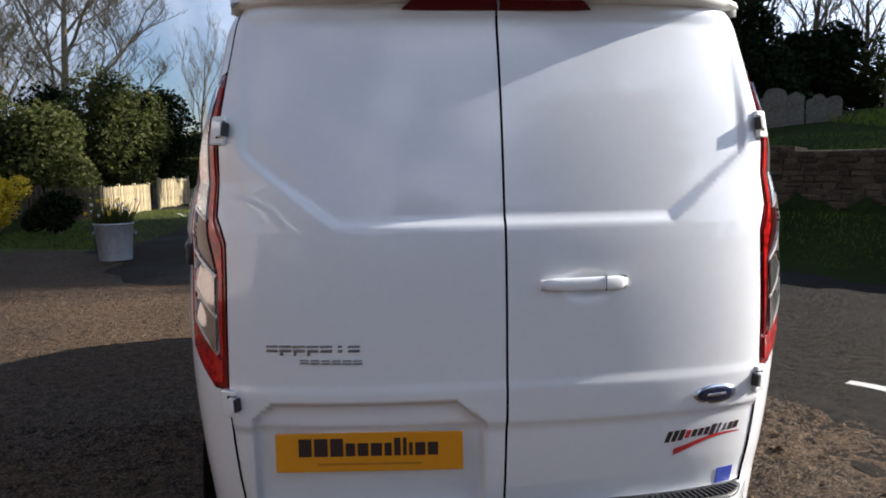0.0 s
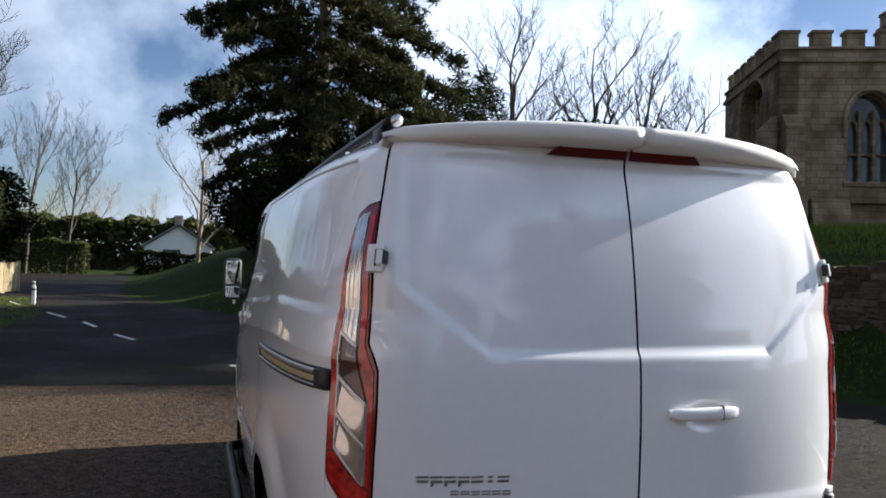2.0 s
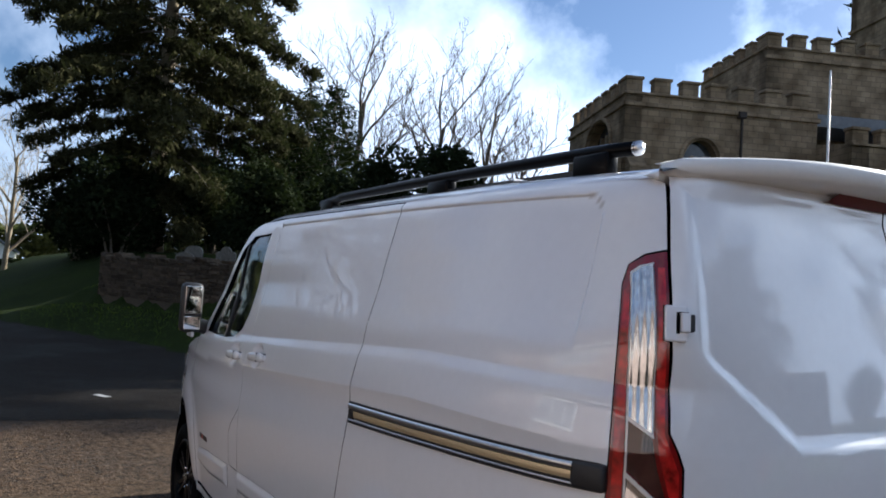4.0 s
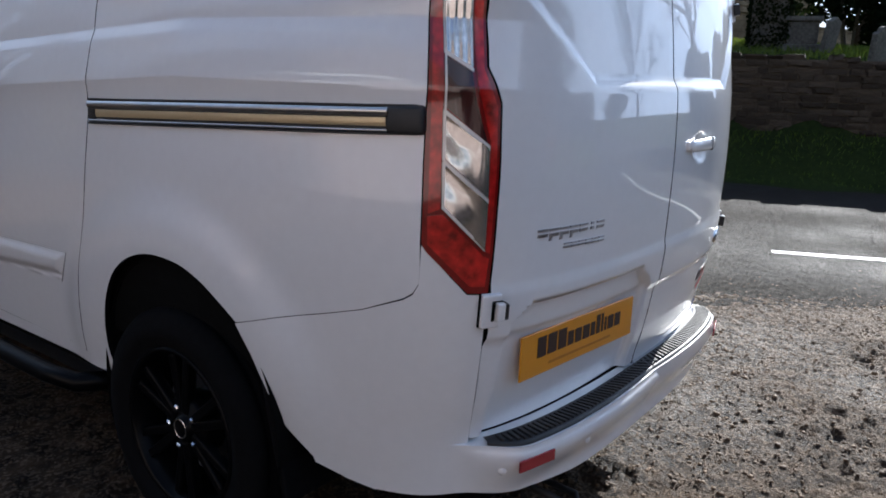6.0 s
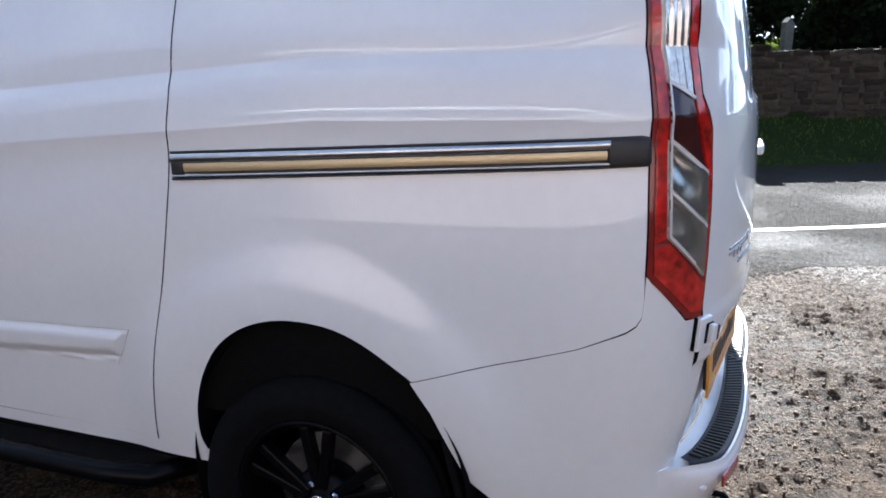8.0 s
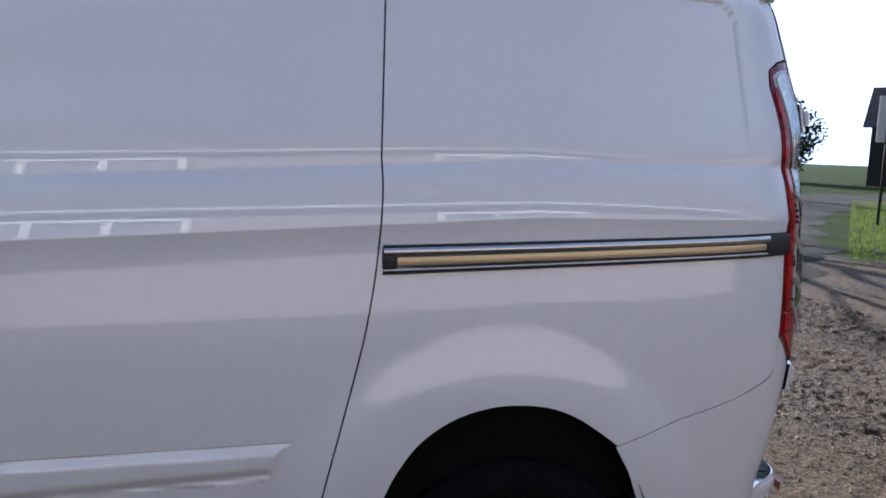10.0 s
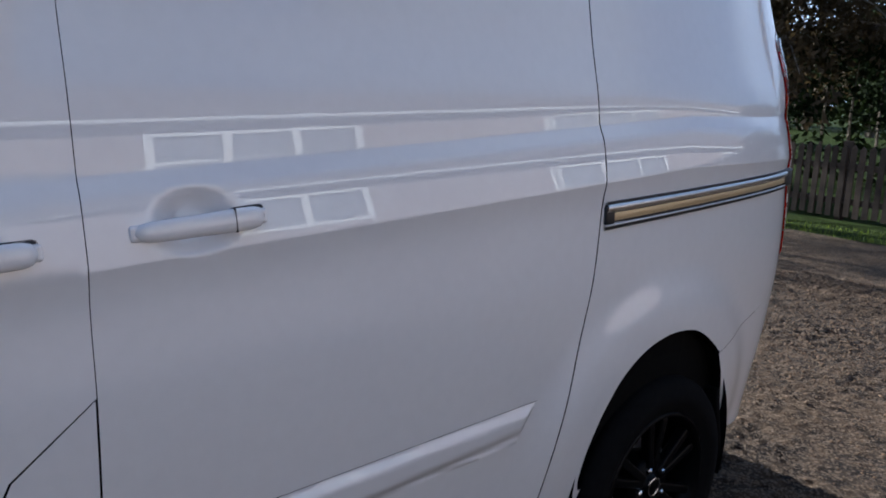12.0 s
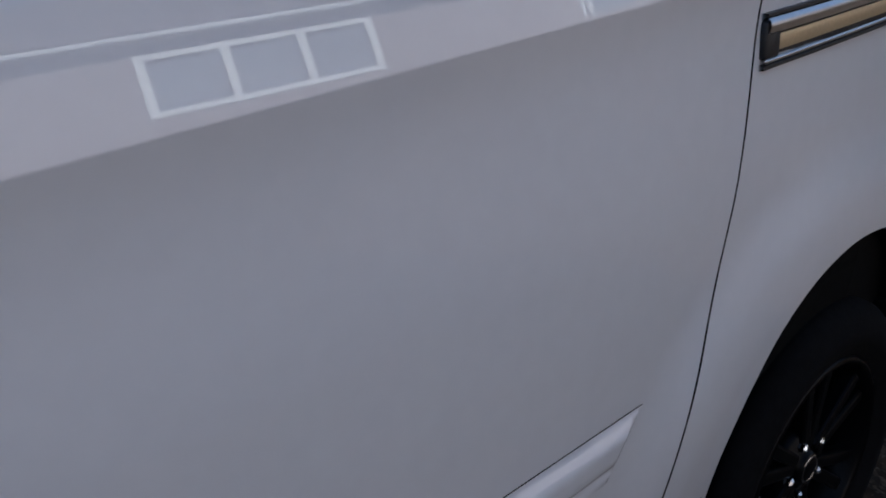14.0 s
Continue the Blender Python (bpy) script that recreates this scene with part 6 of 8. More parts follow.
def wall_at(q):
    x, y = float(wx(q)), float(wy(q))
    dx, dy = float(wx(q + 0.05)) - float(wx(q - 0.05)), float(wy(q + 0.05)) - float(wy(q - 0.05))
    L = math.hypot(dx, dy)
    base = 0.62 + 0.35 * float(ease(9, 20, y))
    top = 1.66 + 0.32 * float(ease(9, 20, y)) + 0.11 * float(ease(-2.5, 1, y) * (1 - ease(5, 9, y)))
    return Vector((x, y, 0)), Vector((dx / L, dy / L, 0)), Vector((-dy / L, dx / L, 0)), base, top


bm = bmesh.new()
prev = None
for i in range(110):
    c, d, nrm, base, top = wall_at(wt[-1] * i / 109)
    nrm = -nrm if nrm.x > 0 else nrm
    cur = [bm.verts.new(c + nrm * o + Vector((0, 0, z))) for o, z in ((0.06, base - 0.5), (0.05, top - 0.06), (-0.30, top - 0.05), (-0.32, base - 0.5))]
    if prev:
        for k in range(3):
            bm.faces.new((prev[k], cur[k], cur[k + 1], prev[k + 1]))
    else:
        bm.faces.new(cur)
    prev = cur
bm.faces.new(prev[::-1])
bmesh.ops.recalc_face_normals(bm, faces=bm.faces)
church_wall = part("wall_churchyard", bm, MORTAR)
tagged(church_wall, "dark rubble stone churchyard wall with a ragged top", "wall", "", "structure")


def stone_shape(rng):
    """A rough block, rounded by chance, of unit size about its middle."""
    bm = bmesh.new()
    box(bm, (-0.5, -0.5, -0.5), (0.5, 0.5, 0.5), None, 0.12)
    for v in bm.verts:
        v.co += Vector((rng.uniform(-0.09, 0.09), rng.uniform(-0.08, 0.08), rng.uniform(-0.09, 0.09)))
    bmesh.ops.recalc_face_normals(bm, faces=bm.faces)
    me = bpy.data.meshes.new("stone")
    bm.to_mesh(me); bm.free()
    me.materials.append(RUBBLE)
    return me


stone_meshes = [stone_shape(random.Random(k)) for k in range(9)]
stones = []
rr = random.Random(21)
for row in range(15):
    q = 5.0 + rr.uniform(0, 0.2)
    while q < wt[-1] - 0.2:
        w = rr.uniform(0.16, 0.42)
        c, d, nrm, base, top = wall_at(q + w / 2)
        nrm = -nrm if nrm.x > 0 else nrm
        z = base - 0.06 + row * 0.098 + rr.uniform(-0.014, 0.014)
        cap = z > top - 0.10
        if z < top + (0.03 if rr.random() < 0.55 else -0.05):
            hgt = rr.uniform(0.075, 0.096) * (1.25 if cap and rr.random() < 0.4 else 1)
            dep = 0.14 if not cap else 0.42
            off = 0.055 - dep / 2 + rr.uniform(0.02, 0.045)
            m = Matrix.Translation(c + nrm * off + Vector((0, 0, z))) @ Matrix(((d.x, nrm.x, 0, 0), (d.y, nrm.y, 0, 0), (0, 0, 1, 0), (0, 0, 0, 1))) @ Matrix.Rotation(rr.uniform(-0.06, 0.06), 4, "Y") @ Matrix.Diagonal((w - 0.014, dep, hgt, 1))
            stones.append((m, rr.randrange(9), c.y))
        q += w
WALL_STONES = stones

# ---- gravestones and tombs ----
def gravestone(at, w, h, style, turn, tilt, label):
    g = thing("gravestone", label, "gravestone", at, "gravestones in the churchyard")
    g.rotation_euler = (radians(tilt), 0, radians(turn))
    top = []
    if style == "round":
        top = [(w / 2 * math.cos(t), h - w * 0.32 + w * 0.32 * math.sin(t)) for t in np.linspace(0, math.pi, 11)]
    elif style == "shoulder":
        top = [(w / 2, h * 0.78), (w * 0.40, h * 0.84), (w * 0.28, h * 0.83)] + [(w * 0.26 * math.cos(t), h * 0.84 + h * 0.16 * math.sin(t)) for t in np.linspace(0.1, math.pi - 0.1, 8)] + [(-w * 0.28, h * 0.83), (-w * 0.40, h * 0.84), (-w / 2, h * 0.78)]
    else:
        top = [(w / 2, h * 0.86), (0, h), (-w / 2, h * 0.86)]
    outline = [(-w / 2, -0.35), (w / 2, -0.35)] + top
    ob = panel("slab", outline, [], 0.11, Matrix(), HEADSTONE, g)
    b = bmesh.new()
    b.from_mesh(ob.data)
    bmesh.ops.remove_doubles(b, verts=b.verts, dist=0.001)
    b.to_mesh(ob.data); b.free()
    return g


GRAVES = ((10.14, 16.61, 0.55, 1.0, "round", 58, 3), (10.55, 16.38, 0.42, 0.85, "point", 58, -4), (11, 16.1, 0.55, 0.7, "shoulder", 58, 2), (11.3, 15.91, 0.35, 0.6, "round", 58, 5), (9.92, 16.73, 0.5, 0.8, "round", 58, -3))
for x, y, w, h, st, tn, tl in GRAVES + ( (3.32, 22.3, 0.55, 0.9, "round", 50, -2), (3.74, 20.21, 0.55, 0.85, "shoulder", 55, 2), (2.75, 20.69, 0.5, 0.7, "round", 60, 5),
                            (5.3, 21.3, 0.6, 0.95, "round", 62, 0), (6.6, 22.5, 0.6, 0.9, "point", 60, -3), (15.6, 1.6, 0.55, 0.75, "shoulder", 70, 3), (17.5, 2.93, 0.5, 0.78, "point", 76, 9), (17.5, -0.8, 0.62, 0.9, "point", 72, 2), (13.6, 6.6, 0.5, 0.7, "round", 70, -4)):
    gravestone((x, y, float(height(np.array(x), np.array(y)))), w, h, st, tn + 90 - 180, tl, "grey weathered %s headstone in the churchyard grass" % {"round": "round-topped", "shoulder": "shouldered", "point": "pointed"}[st])


# a tomb lost under ivy, and a plain chest tomb beside it
ivy_tomb = thing("ivy_covered_tomb", "block-shaped tomb thickly covered with dark ivy", "tomb", (17.65, 4.33, gz_at(17.65, 4.33)))
ivy_tomb.rotation_euler = (0, 0, radians(14))
bm = bmesh.new()
box(bm, (-0.32, -0.40, -0.3), (0.32, 0.40, 1.18), None, 0.05)
part("tomb_body", bm, HEADSTONE, ivy_tomb)
ng = np.random.default_rng(77)
pts = ng.uniform(-1, 1, (3600, 3))
face = ng.integers(0, 5, 3600)
for k, (ax, sg) in enumerate(((0, -1), (0, 1), (1, -1), (1, 1), (2, 1))):
    pts[face == k, ax] = sg
pts = pts * np.array([0.36, 0.44, 0.66]) + np.array([0, 0, 0.60]) + ng.normal(0, 0.025, (3600, 3))
v, f = leaves(pts, 0.085, ng, 0.4, 0.7)
soup("ivy", v, f, YEW, ivy_tomb, "dark ivy leaves", "stuff")
chest_tomb = thing("chest_tomb", "pale weathered stone chest tomb on the grass", "tomb", (17.9, 3.62, gz_at(17.9, 3.62)))
chest_tomb.rotation_euler = (0, 0, radians(14))
for nm, a, b in (("plinth", (-0.50, -0.40, -0.3), (0.50, 0.40, 0.10)), ("chest", (-0.42, -0.33, 0.10), (0.42, 0.33, 0.62)), ("lid", (-0.50, -0.40, 0.62), (0.50, 0.40, 0.72))):
    bm = bmesh.new()
    box(bm, a, b, None, 0.02)
    part(nm, bm, HEADSTONE, chest_tomb)

# ---- church ----
church = thing("church", "brown stone church with battlements and pointed windows", "church", (18.84, 20.61, 0))
church.rotation_euler = (0, 0, -0.4233)
GND = 2.0


def battlement(m, length, z, parent, first=0.1, pitch=1.15, wide=0.66, tall=0.62, depth=0.45):
    bm = bmesh.new()
    box(bm, (0, -0.08, z - 0.10), (length, depth, z), m, bevel=0.02)
    part("coping", bm, CHURCH, parent)
    x = first
    while x + wide <= length + 0.01:
        bm = bmesh.new()
        box(bm, (x, 0.0, z - 0.002), (x + wide, depth, z + tall), m, bevel=0.02)
        box(bm, (x - 0.05, -0.06, z + tall - 0.13), (x + wide + 0.05, depth + 0.05, z + tall), m, bevel=0.03)
        part("merlon", bm, CHURCH, parent)
        x += pitch


def course(m, length, z, parent, out=0.10):
    bm = bmesh.new()
    box(bm, (-out, -out, z - 0.09), (length + out, 0.05, z + 0.09), m, bevel=0.03)
    part("string_course", bm, CHURCH, parent)


SIDE = Matrix()                                                   # faces the road, x along the church
END = Matrix(((0, 1, 0, 0), (1, 0, 0, 0), (0, 0, 1, 0), (0, 0, 0, 1)))   # the end wall, x runs back in depth

panel("chancel_wall", [(0, GND), (8.0, GND), (8.0, 9.75), (0, 9.75)], [arch(2.4, 3.9, 4.9, 6.9, 8.1)], 0.7, SIDE, CHURCH, church)
pointed_window(SIDE, 2.4, 3.9, 4.9, 6.9, 8.1, 3, church)
course(SIDE, 8.0, 9.3, church)
course(SIDE, 8.0, 4.2, church, 0.16)
battlement(SIDE, 8.0, 9.78, church, 0.0)
end = panel("end_wall", [(0, GND), (7.6, GND), (7.6, 9.75), (0, 9.75)], [arch(1.5, 4.7, 5.3, 7.7, 9.15)], 0.7, END, CHURCH, church)
pointed_window(END, 1.5, 4.7, 5.3, 7.7, 9.15, 5, church)
course(END, 7.6, 9.3, church)
course(END, 7.6, 5.0, church, 0.16)
battlement(END, 7.6, 9.78, church, 0.25, 1.05, 0.6)
bm = bmesh.new()
box(bm, (0.3, 0.4, 9.2), (16, 7.4, 9.7))
part("lead_roof", bm, SLATE, church)
for mm, x in ((SIDE, 0.05), (SIDE, 5.3), (END, 0.05), (END, 6.6), (END, 5.2)):
    bm = bmesh.new()
    box(bm, (x, -0.85, GND), (x + 0.75, 0.05, 4.6), mm, bevel=0.03)
    vs = box(bm, (x + 0.04, -0.60, 4.6), (x + 0.71, 0.05, 6.8), mm, bevel=0.03)
    top = bmesh.ops.create_cube(bm, size=1)["verts"]
    for v in top:
        k = Vector((x + 0.375 + v.co.x * 0.67, -0.275 + v.co.y * 0.65, 7.05 + v.co.z * 0.5))
        if v.co.z > 0 and v.co.y < 0:
            k.y = -0.05
        v.co = mm @ k
    part("buttress", bm, CHURCH, church)
bm = bmesh.new()
tube(bm, [(4.75, -0.12, 3.0), (4.75, -0.12, 9.2)], 0.055, 8)
box(bm, (4.6, -0.22, 9.1), (4.9, -0.02, 9.35))
part("drainpipe", bm, TIMBER, church, "dark iron drainpipe")
for mm, x0, x1, dep, top in ((END, -0.6, 2.6, 1.9, 4.5), (END, 3.2, 6.0, 1.5, 4.2), (SIDE, 0.9, 2.2, 1.4, 4.3)):
    bm = bmesh.new()
    vs = box(bm, (x0, -dep, GND), (x1, 0.02, top), None, 0.06)
    for v in bm.verts:
        if v.co.z > top - 0.2:
            v.co.y = 0.02 + (v.co.y - 0.02) * 0.62
            v.co.z += 0.12 * math.sin(v.co.x * 5.1)
        v.co = mm @ v.co
    bmesh.ops.recalc_face_normals(bm, faces=bm.faces)
    part("plinth", bm, CHURCH, church, "rough battered stone plinth")
# nave with its clerestory, behind the aisle
nv = 2.6
NAVE = Matrix.Translation((0, nv, 0))
panel("nave_wall", [(7.2, 8.0), (22, 8.0), (22, 13.1), (7.2, 13.1)], [arch(a, a + 1.7, 9.6, 11.4, 12.2) for a in (13.25, 16.4, 19.5)], 0.7, NAVE, CHURCH, church)
for a in (13.25, 16.4, 19.5):
    pointed_window(NAVE, a, a + 1.7, 9.6, 11.4, 12.2, 3, church)
for x in (15.65, 18.8):
    bm = bmesh.new()
    tube(bm, [(x, nv - 0.12, 8.0), (x, nv - 0.12, 12.5)], 0.07, 8)
    box(bm, (x - 0.17, nv - 0.25, 12.4), (x + 0.17, nv - 0.02, 12.7))
    part("drainpipe", bm, TIMBER, church, "dark iron drainpipe")
battlement(Matrix.Translation((7.2, nv, 0)), 14.8, 13.13, church, 0.0)
course(Matrix.Translation((7.2, nv, 0)), 14.8, 12.65, church)
NEND = Matrix.Translation((7.2, nv, 0)) @ END
panel("nave_gable", [(0.0, 8.0), (6.4, 8.0), (6.4, 13.1), (0.0, 13.1)], [], 0.7, NEND, CHURCH, church)
battlement(NEND, 6.4, 13.13, church, 0.3, 1.05, 0.6)
bm = bmesh.new()
box(bm, (7.5, nv + 0.4, 12.6), (22, nv + 6.2, 13.05))
part("lead_roof", bm, SLATE, church)
# aisle
AISLE = Matrix.Translation((8.0, -2.2, 0))
panel("aisle_wall", [(0, GND), (14, GND), (14, 8.0), (0, 8.0)], [arch(a, a + 1.8, 4.4, 6.3, 7.2) for a in (1.6, 4.6, 10.6)], 0.7, AISLE, CHURCH, church)
for a in (1.6, 4.6, 10.6):
    pointed_window(AISLE, a, a + 1.8, 4.4, 6.3, 7.2, 3, church)
battlement(AISLE, 14, 8.03, church, 0.0)
AEND = Matrix.Translation((8.0, -2.2, 0)) @ END
panel("aisle_end", [(0, GND), (5.0, GND), (5.0, 9.0), (2.0, 8.3), (0, 8.0)], [], 0.7, AEND, CHURCH, church)
bm = bmesh.new()
box(bm, (8.3, -1.8, 7.5), (22, nv + 0.2, 7.98))
part("lead_roof", bm, SLATE, church)
# porch, standing forward
PORCH = Matrix.Translation((15.2, -3.2, 0))
panel("porch_wall", [(0, 1.5), (6.9, 1.5), (6.9, 9.4), (0, 9.4)], [arch(2.7, 4.7, 4.9, 7.4, 8.7)], 0.6, PORCH, CHURCH, church)
pointed_window(PORCH, 2.7, 4.7, 4.9, 7.4, 8.7, 3, church)
course(PORCH, 6.9, 9.05, church)
course(PORCH, 6.9, 4.5, church, 0.16)
battlement(PORCH, 6.9, 9.43, church, 0.0)
panel("porch_side", [(0, 1.5), (5.6, 1.5), (5.6, 9.4), (0, 9.4)], [], 0.6, PORCH @ END, CHURCH, church)
battlement(PORCH @ END, 5.6, 9.43, church, 0.3, 1.05, 0.6)
panel("porch_side", [(0, 1.5), (5.6, 1.5), (5.6, 9.4), (0, 9.4)], [], 0.6, PORCH @ Matrix.Translation((6.3, 0, 0)) @ END, CHURCH, church)
battlement(PORCH @ Matrix.Translation((6.3, 0, 0)) @ END, 5.6, 9.43, church, 0.3, 1.05, 0.6)
bm = bmesh.new()
box(bm, (15.5, -2.9, 8.7), (21.8, 2.6, 9.3))
part("lead_roof", bm, SLATE, church)
bm = bmesh.new()
box(bm, (22.1, -1.9, 1.5), (25.3, 2.4, 7.8), None, 0.03)
box(bm, (22.05, -2.0, 7.7), (25.4, 2.5, 8.15), None, 0.04)
part("vestry", bm, CHURCH, church, "low flat-topped stone annexe")
bm = bmesh.new()
box(bm, (25.32, -1.0, 1.2), (41.0, -0.55, 4.2), None, 0.03)
box(bm, (25.42, -1.08, 4.2), (41.1, -0.47, 4.36), None, 0.04)
part("garden_wall", bm, CHURCH, church, "plain stone wall running on from the annexe")
# tower
TW = Matrix.Translation((16.4, 4.0, 0))
for mm, L in ((TW, 6.4), (TW @ END, 6.4), (Matrix.Translation((22.3, 4.0, 0)) @ END, 6.4), (Matrix.Translation((16.4, 9.9, 0)), 6.4)):
    panel("tower_wall", [(0, 2.0), (L, 2.0), (L, 24.0), (0, 24.0)], [arch(2.4, 4.0, 18.0, 20.2, 21.2)], 0.5, mm, CHURCH, church)
    battlement(mm, L, 24.03, church, 0.3, 1.15)
    course(mm, L, 17.2, church)

flagpole = thing("flagpole", "slim white pole standing in the churchyard", "flagpole", (14.45, 9.40, gz_at(14.45, 9.40)))
bm = bmesh.new()
tube(bm, [(0, 0, -0.2), (0, 0, 3.0), (0, 0, 5.1)], [0.04, 0.03, 0.022], 10)
part("pole", bm, WHITEPAINT, flagpole, smooth=True)
bm = bmesh.new()
lathe(bm, [(0.0001, 0.10), (0.05, 0.08), (0.06, 0.04), (0.03, 0.0)], Matrix.Translation((0, 0, 5.1)) @ Matrix.Scale(0.5, 4), 12)
part("finial", bm, WHITEPAINT, flagpole, smooth=True)


# ---- trees ----
def limb(pts, r0, r1):
    n = len(pts)
    return [r0 + (r1 - r0) * i / (n - 1) for i in range(n)]


def bare_tree(at, tall, wide, seed, bark, twig, label, fork=0.35, lean=0.1, dense=1.0, up=0.6, thick=1.0):
    """A leafless tree: trunk, limbs that fork again and again, and fine twigs."""
    rng = random.Random(seed)
    tree = thing("tree", label, "tree", at, "bare trees")
    trunk, branches, twigs = bmesh.new(), bmesh.new(), bmesh.new()

    def walk_limb(bm, p, d, length, r, bend, steps=5):
        pts = [p.copy()]
        for _ in range(steps):
            d = (d + Vector((rng.uniform(-bend, bend), rng.uniform(-bend, bend), rng.uniform(-bend * 0.4, bend * 0.8)))).normalized()
            p = p + d * length / steps
            pts.append(p.copy())
        tube(bm, pts, limb(pts, r, r * 0.45), 7 if r > 0.06 else 4 if r > 0.02 else 3, cap=False)
        return pts, d

    def branch(p, d, length, r, level):
        bm = branches if level < 3 else twigs
        pts, d2 = walk_limb(bm, p, d, length, r, 0.16 + 0.05 * level, 5 if level < 3 else 3)
        if level >= 5:
            return
        kids = (6, 6, 6, 5, 4)[level] if dense > 1.2 else (5, 5, 5, 4, 3)[level] if dense >= 1 else (4, 4, 4, 3, 2)[level]
        for k in range(kids):
            f = 0.30 + 0.70 * (k + rng.random()) / kids
            i = min(int(f * (len(pts) - 1)), len(pts) - 2)
            q = pts[i].lerp(pts[i + 1], f * (len(pts) - 1) - i)
            a = rng.uniform(0, 6.283)
            out = Vector((math.cos(a), math.sin(a), up * rng.uniform(0.1, 1.3)))
            dd = (d2 * 0.55 + out * 0.75 * wide / tall * 1.6).normalized()
            branch(q, dd, length * rng.uniform(0.42, 0.68), max(r * 0.42, tall * (0.0009 if dense >= 1 else 0.0007)), level + 1)

    r0 = tall * 0.017 * thick
    pts, d = walk_limb(trunk, Vector((0, 0, -0.3)), Vector((lean * rng.uniform(-1, 1), lean * rng.uniform(-1, 1), 1)), tall * 0.72, r0, 0.06, 8)
    n = 9
    for k in range(n):
        f = fork + (1 - fork) * k / (n - 1)
        i = min(int(f * 8), 7)
        q = pts[i].lerp(pts[i + 1], f * 8 - i)
        a = k * 2.4 + rng.uniform(-0.5, 0.5)
        dd = Vector((math.cos(a) * wide / tall * 1.5, math.sin(a) * wide / tall * 1.5, 0.55 + 0.6 * f * up)).normalized()
        branch(q, dd, tall * (0.42 - 0.16 * f) * rng.uniform(0.85, 1.15), r0 * (0.55 - 0.25 * f), 1)
    part("trunk", trunk, bark, tree, smooth=True)
    tagged(part("branches", branches, bark, tree, smooth=True), "", "", "", "stuff")
    tagged(part("twigs", twigs, twig, tree), "", "", "", "stuff")
    return tree


def conifer(at, tall, wide, seed, label, low=0.12, leaf=0.42, needles=NEEDLE, count=22000, droop=0.35, bend=0.0, category="conifer tree", gaps=0.5):
    """An evergreen: straight trunk, whorls of sweeping limbs and hanging sprays of needles."""
    rng = random.Random(seed)
    ng = np.random.default_rng(seed)
    tree = thing("conifer", label, category, at, "evergreen trees")
    bm, br = bmesh.new(), bmesh.new()
    tp = [(bend * math.sin(z * 0.2), 0.1 * math.sin(z * 0.31), z) for z in np.linspace(-0.4, tall, 12)]
    tube(bm, tp, limb(tp, tall * 0.019, 0.03), 12, cap=False)
    part("trunk", bm, PALEBARK if needles is NEEDLE else BARK, tree, smooth=True)
    pts = []
    z = tall * low
    while z < tall * 0.985:
        f = (z / tall - low) / (1 - low)
        reach = wide * (0.72 + 0.45 * math.sin(min(1, f * 1.6) * math.pi * 0.5)) * (1 - f ** 1.9) ** 0.8
        k = rng.choice((4, 5, 6))
        a0 = rng.uniform(0, 6.283)
        for i in range(k):
            a = a0 + i * 6.283 / k + rng.uniform(-0.3, 0.3)
            L = reach * rng.uniform(0.55, 1.18)
            p, prev = [], None
            for s in np.linspace(0, 1, 6):
                p.append((L * s * math.cos(a) + bend * math.sin(z * 0.2), L * s * math.sin(a), z + L * (0.22 * s - droop * 1.5 * s * s + 0.12 * s ** 4)))
            tube(br, p, limb(p, max(0.02, 0.075 * (1 - f) * wide / 6), 0.008), 4, cap=False)
            m = max(3, int(L * 7))
            for j in range(m):
                s = 0.18 + 0.82 * rng.random() ** 0.75
                ii = min(int(s * 5), 4)
                q = Vector(p[ii]).lerp(Vector(p[ii + 1]), s * 5 - ii)
                side = rng.gauss(0, 0.16) * L * (1.1 - s) * 1.2
                c = q + Vector((-math.sin(a) * side, math.cos(a) * side, -abs(rng.gauss(0, 0.16)) - abs(side) * 0.15))
                pts.append(c)
        z += tall * rng.uniform(0.022, 0.036) * (1.0 + gaps * rng.random())
    tagged(part("limbs", br, BARK, tree), "", "", "", "stuff")
    pts = np.array([tuple(p) for p in pts])
    rep = max(1, int(count / len(pts)))
    c = np.repeat(pts, rep, 0) + ng.normal(0, 0.20 * leaf / 0.42, (len(pts) * rep, 3)) * np.array([1, 1, 0.75])
    v, f = leaves(c, leaf, ng, droop * 2.2, 0.20)
    soup("needle_sprays", v, f, needles, tree, "dark drooping needles", "stuff")
    return tree


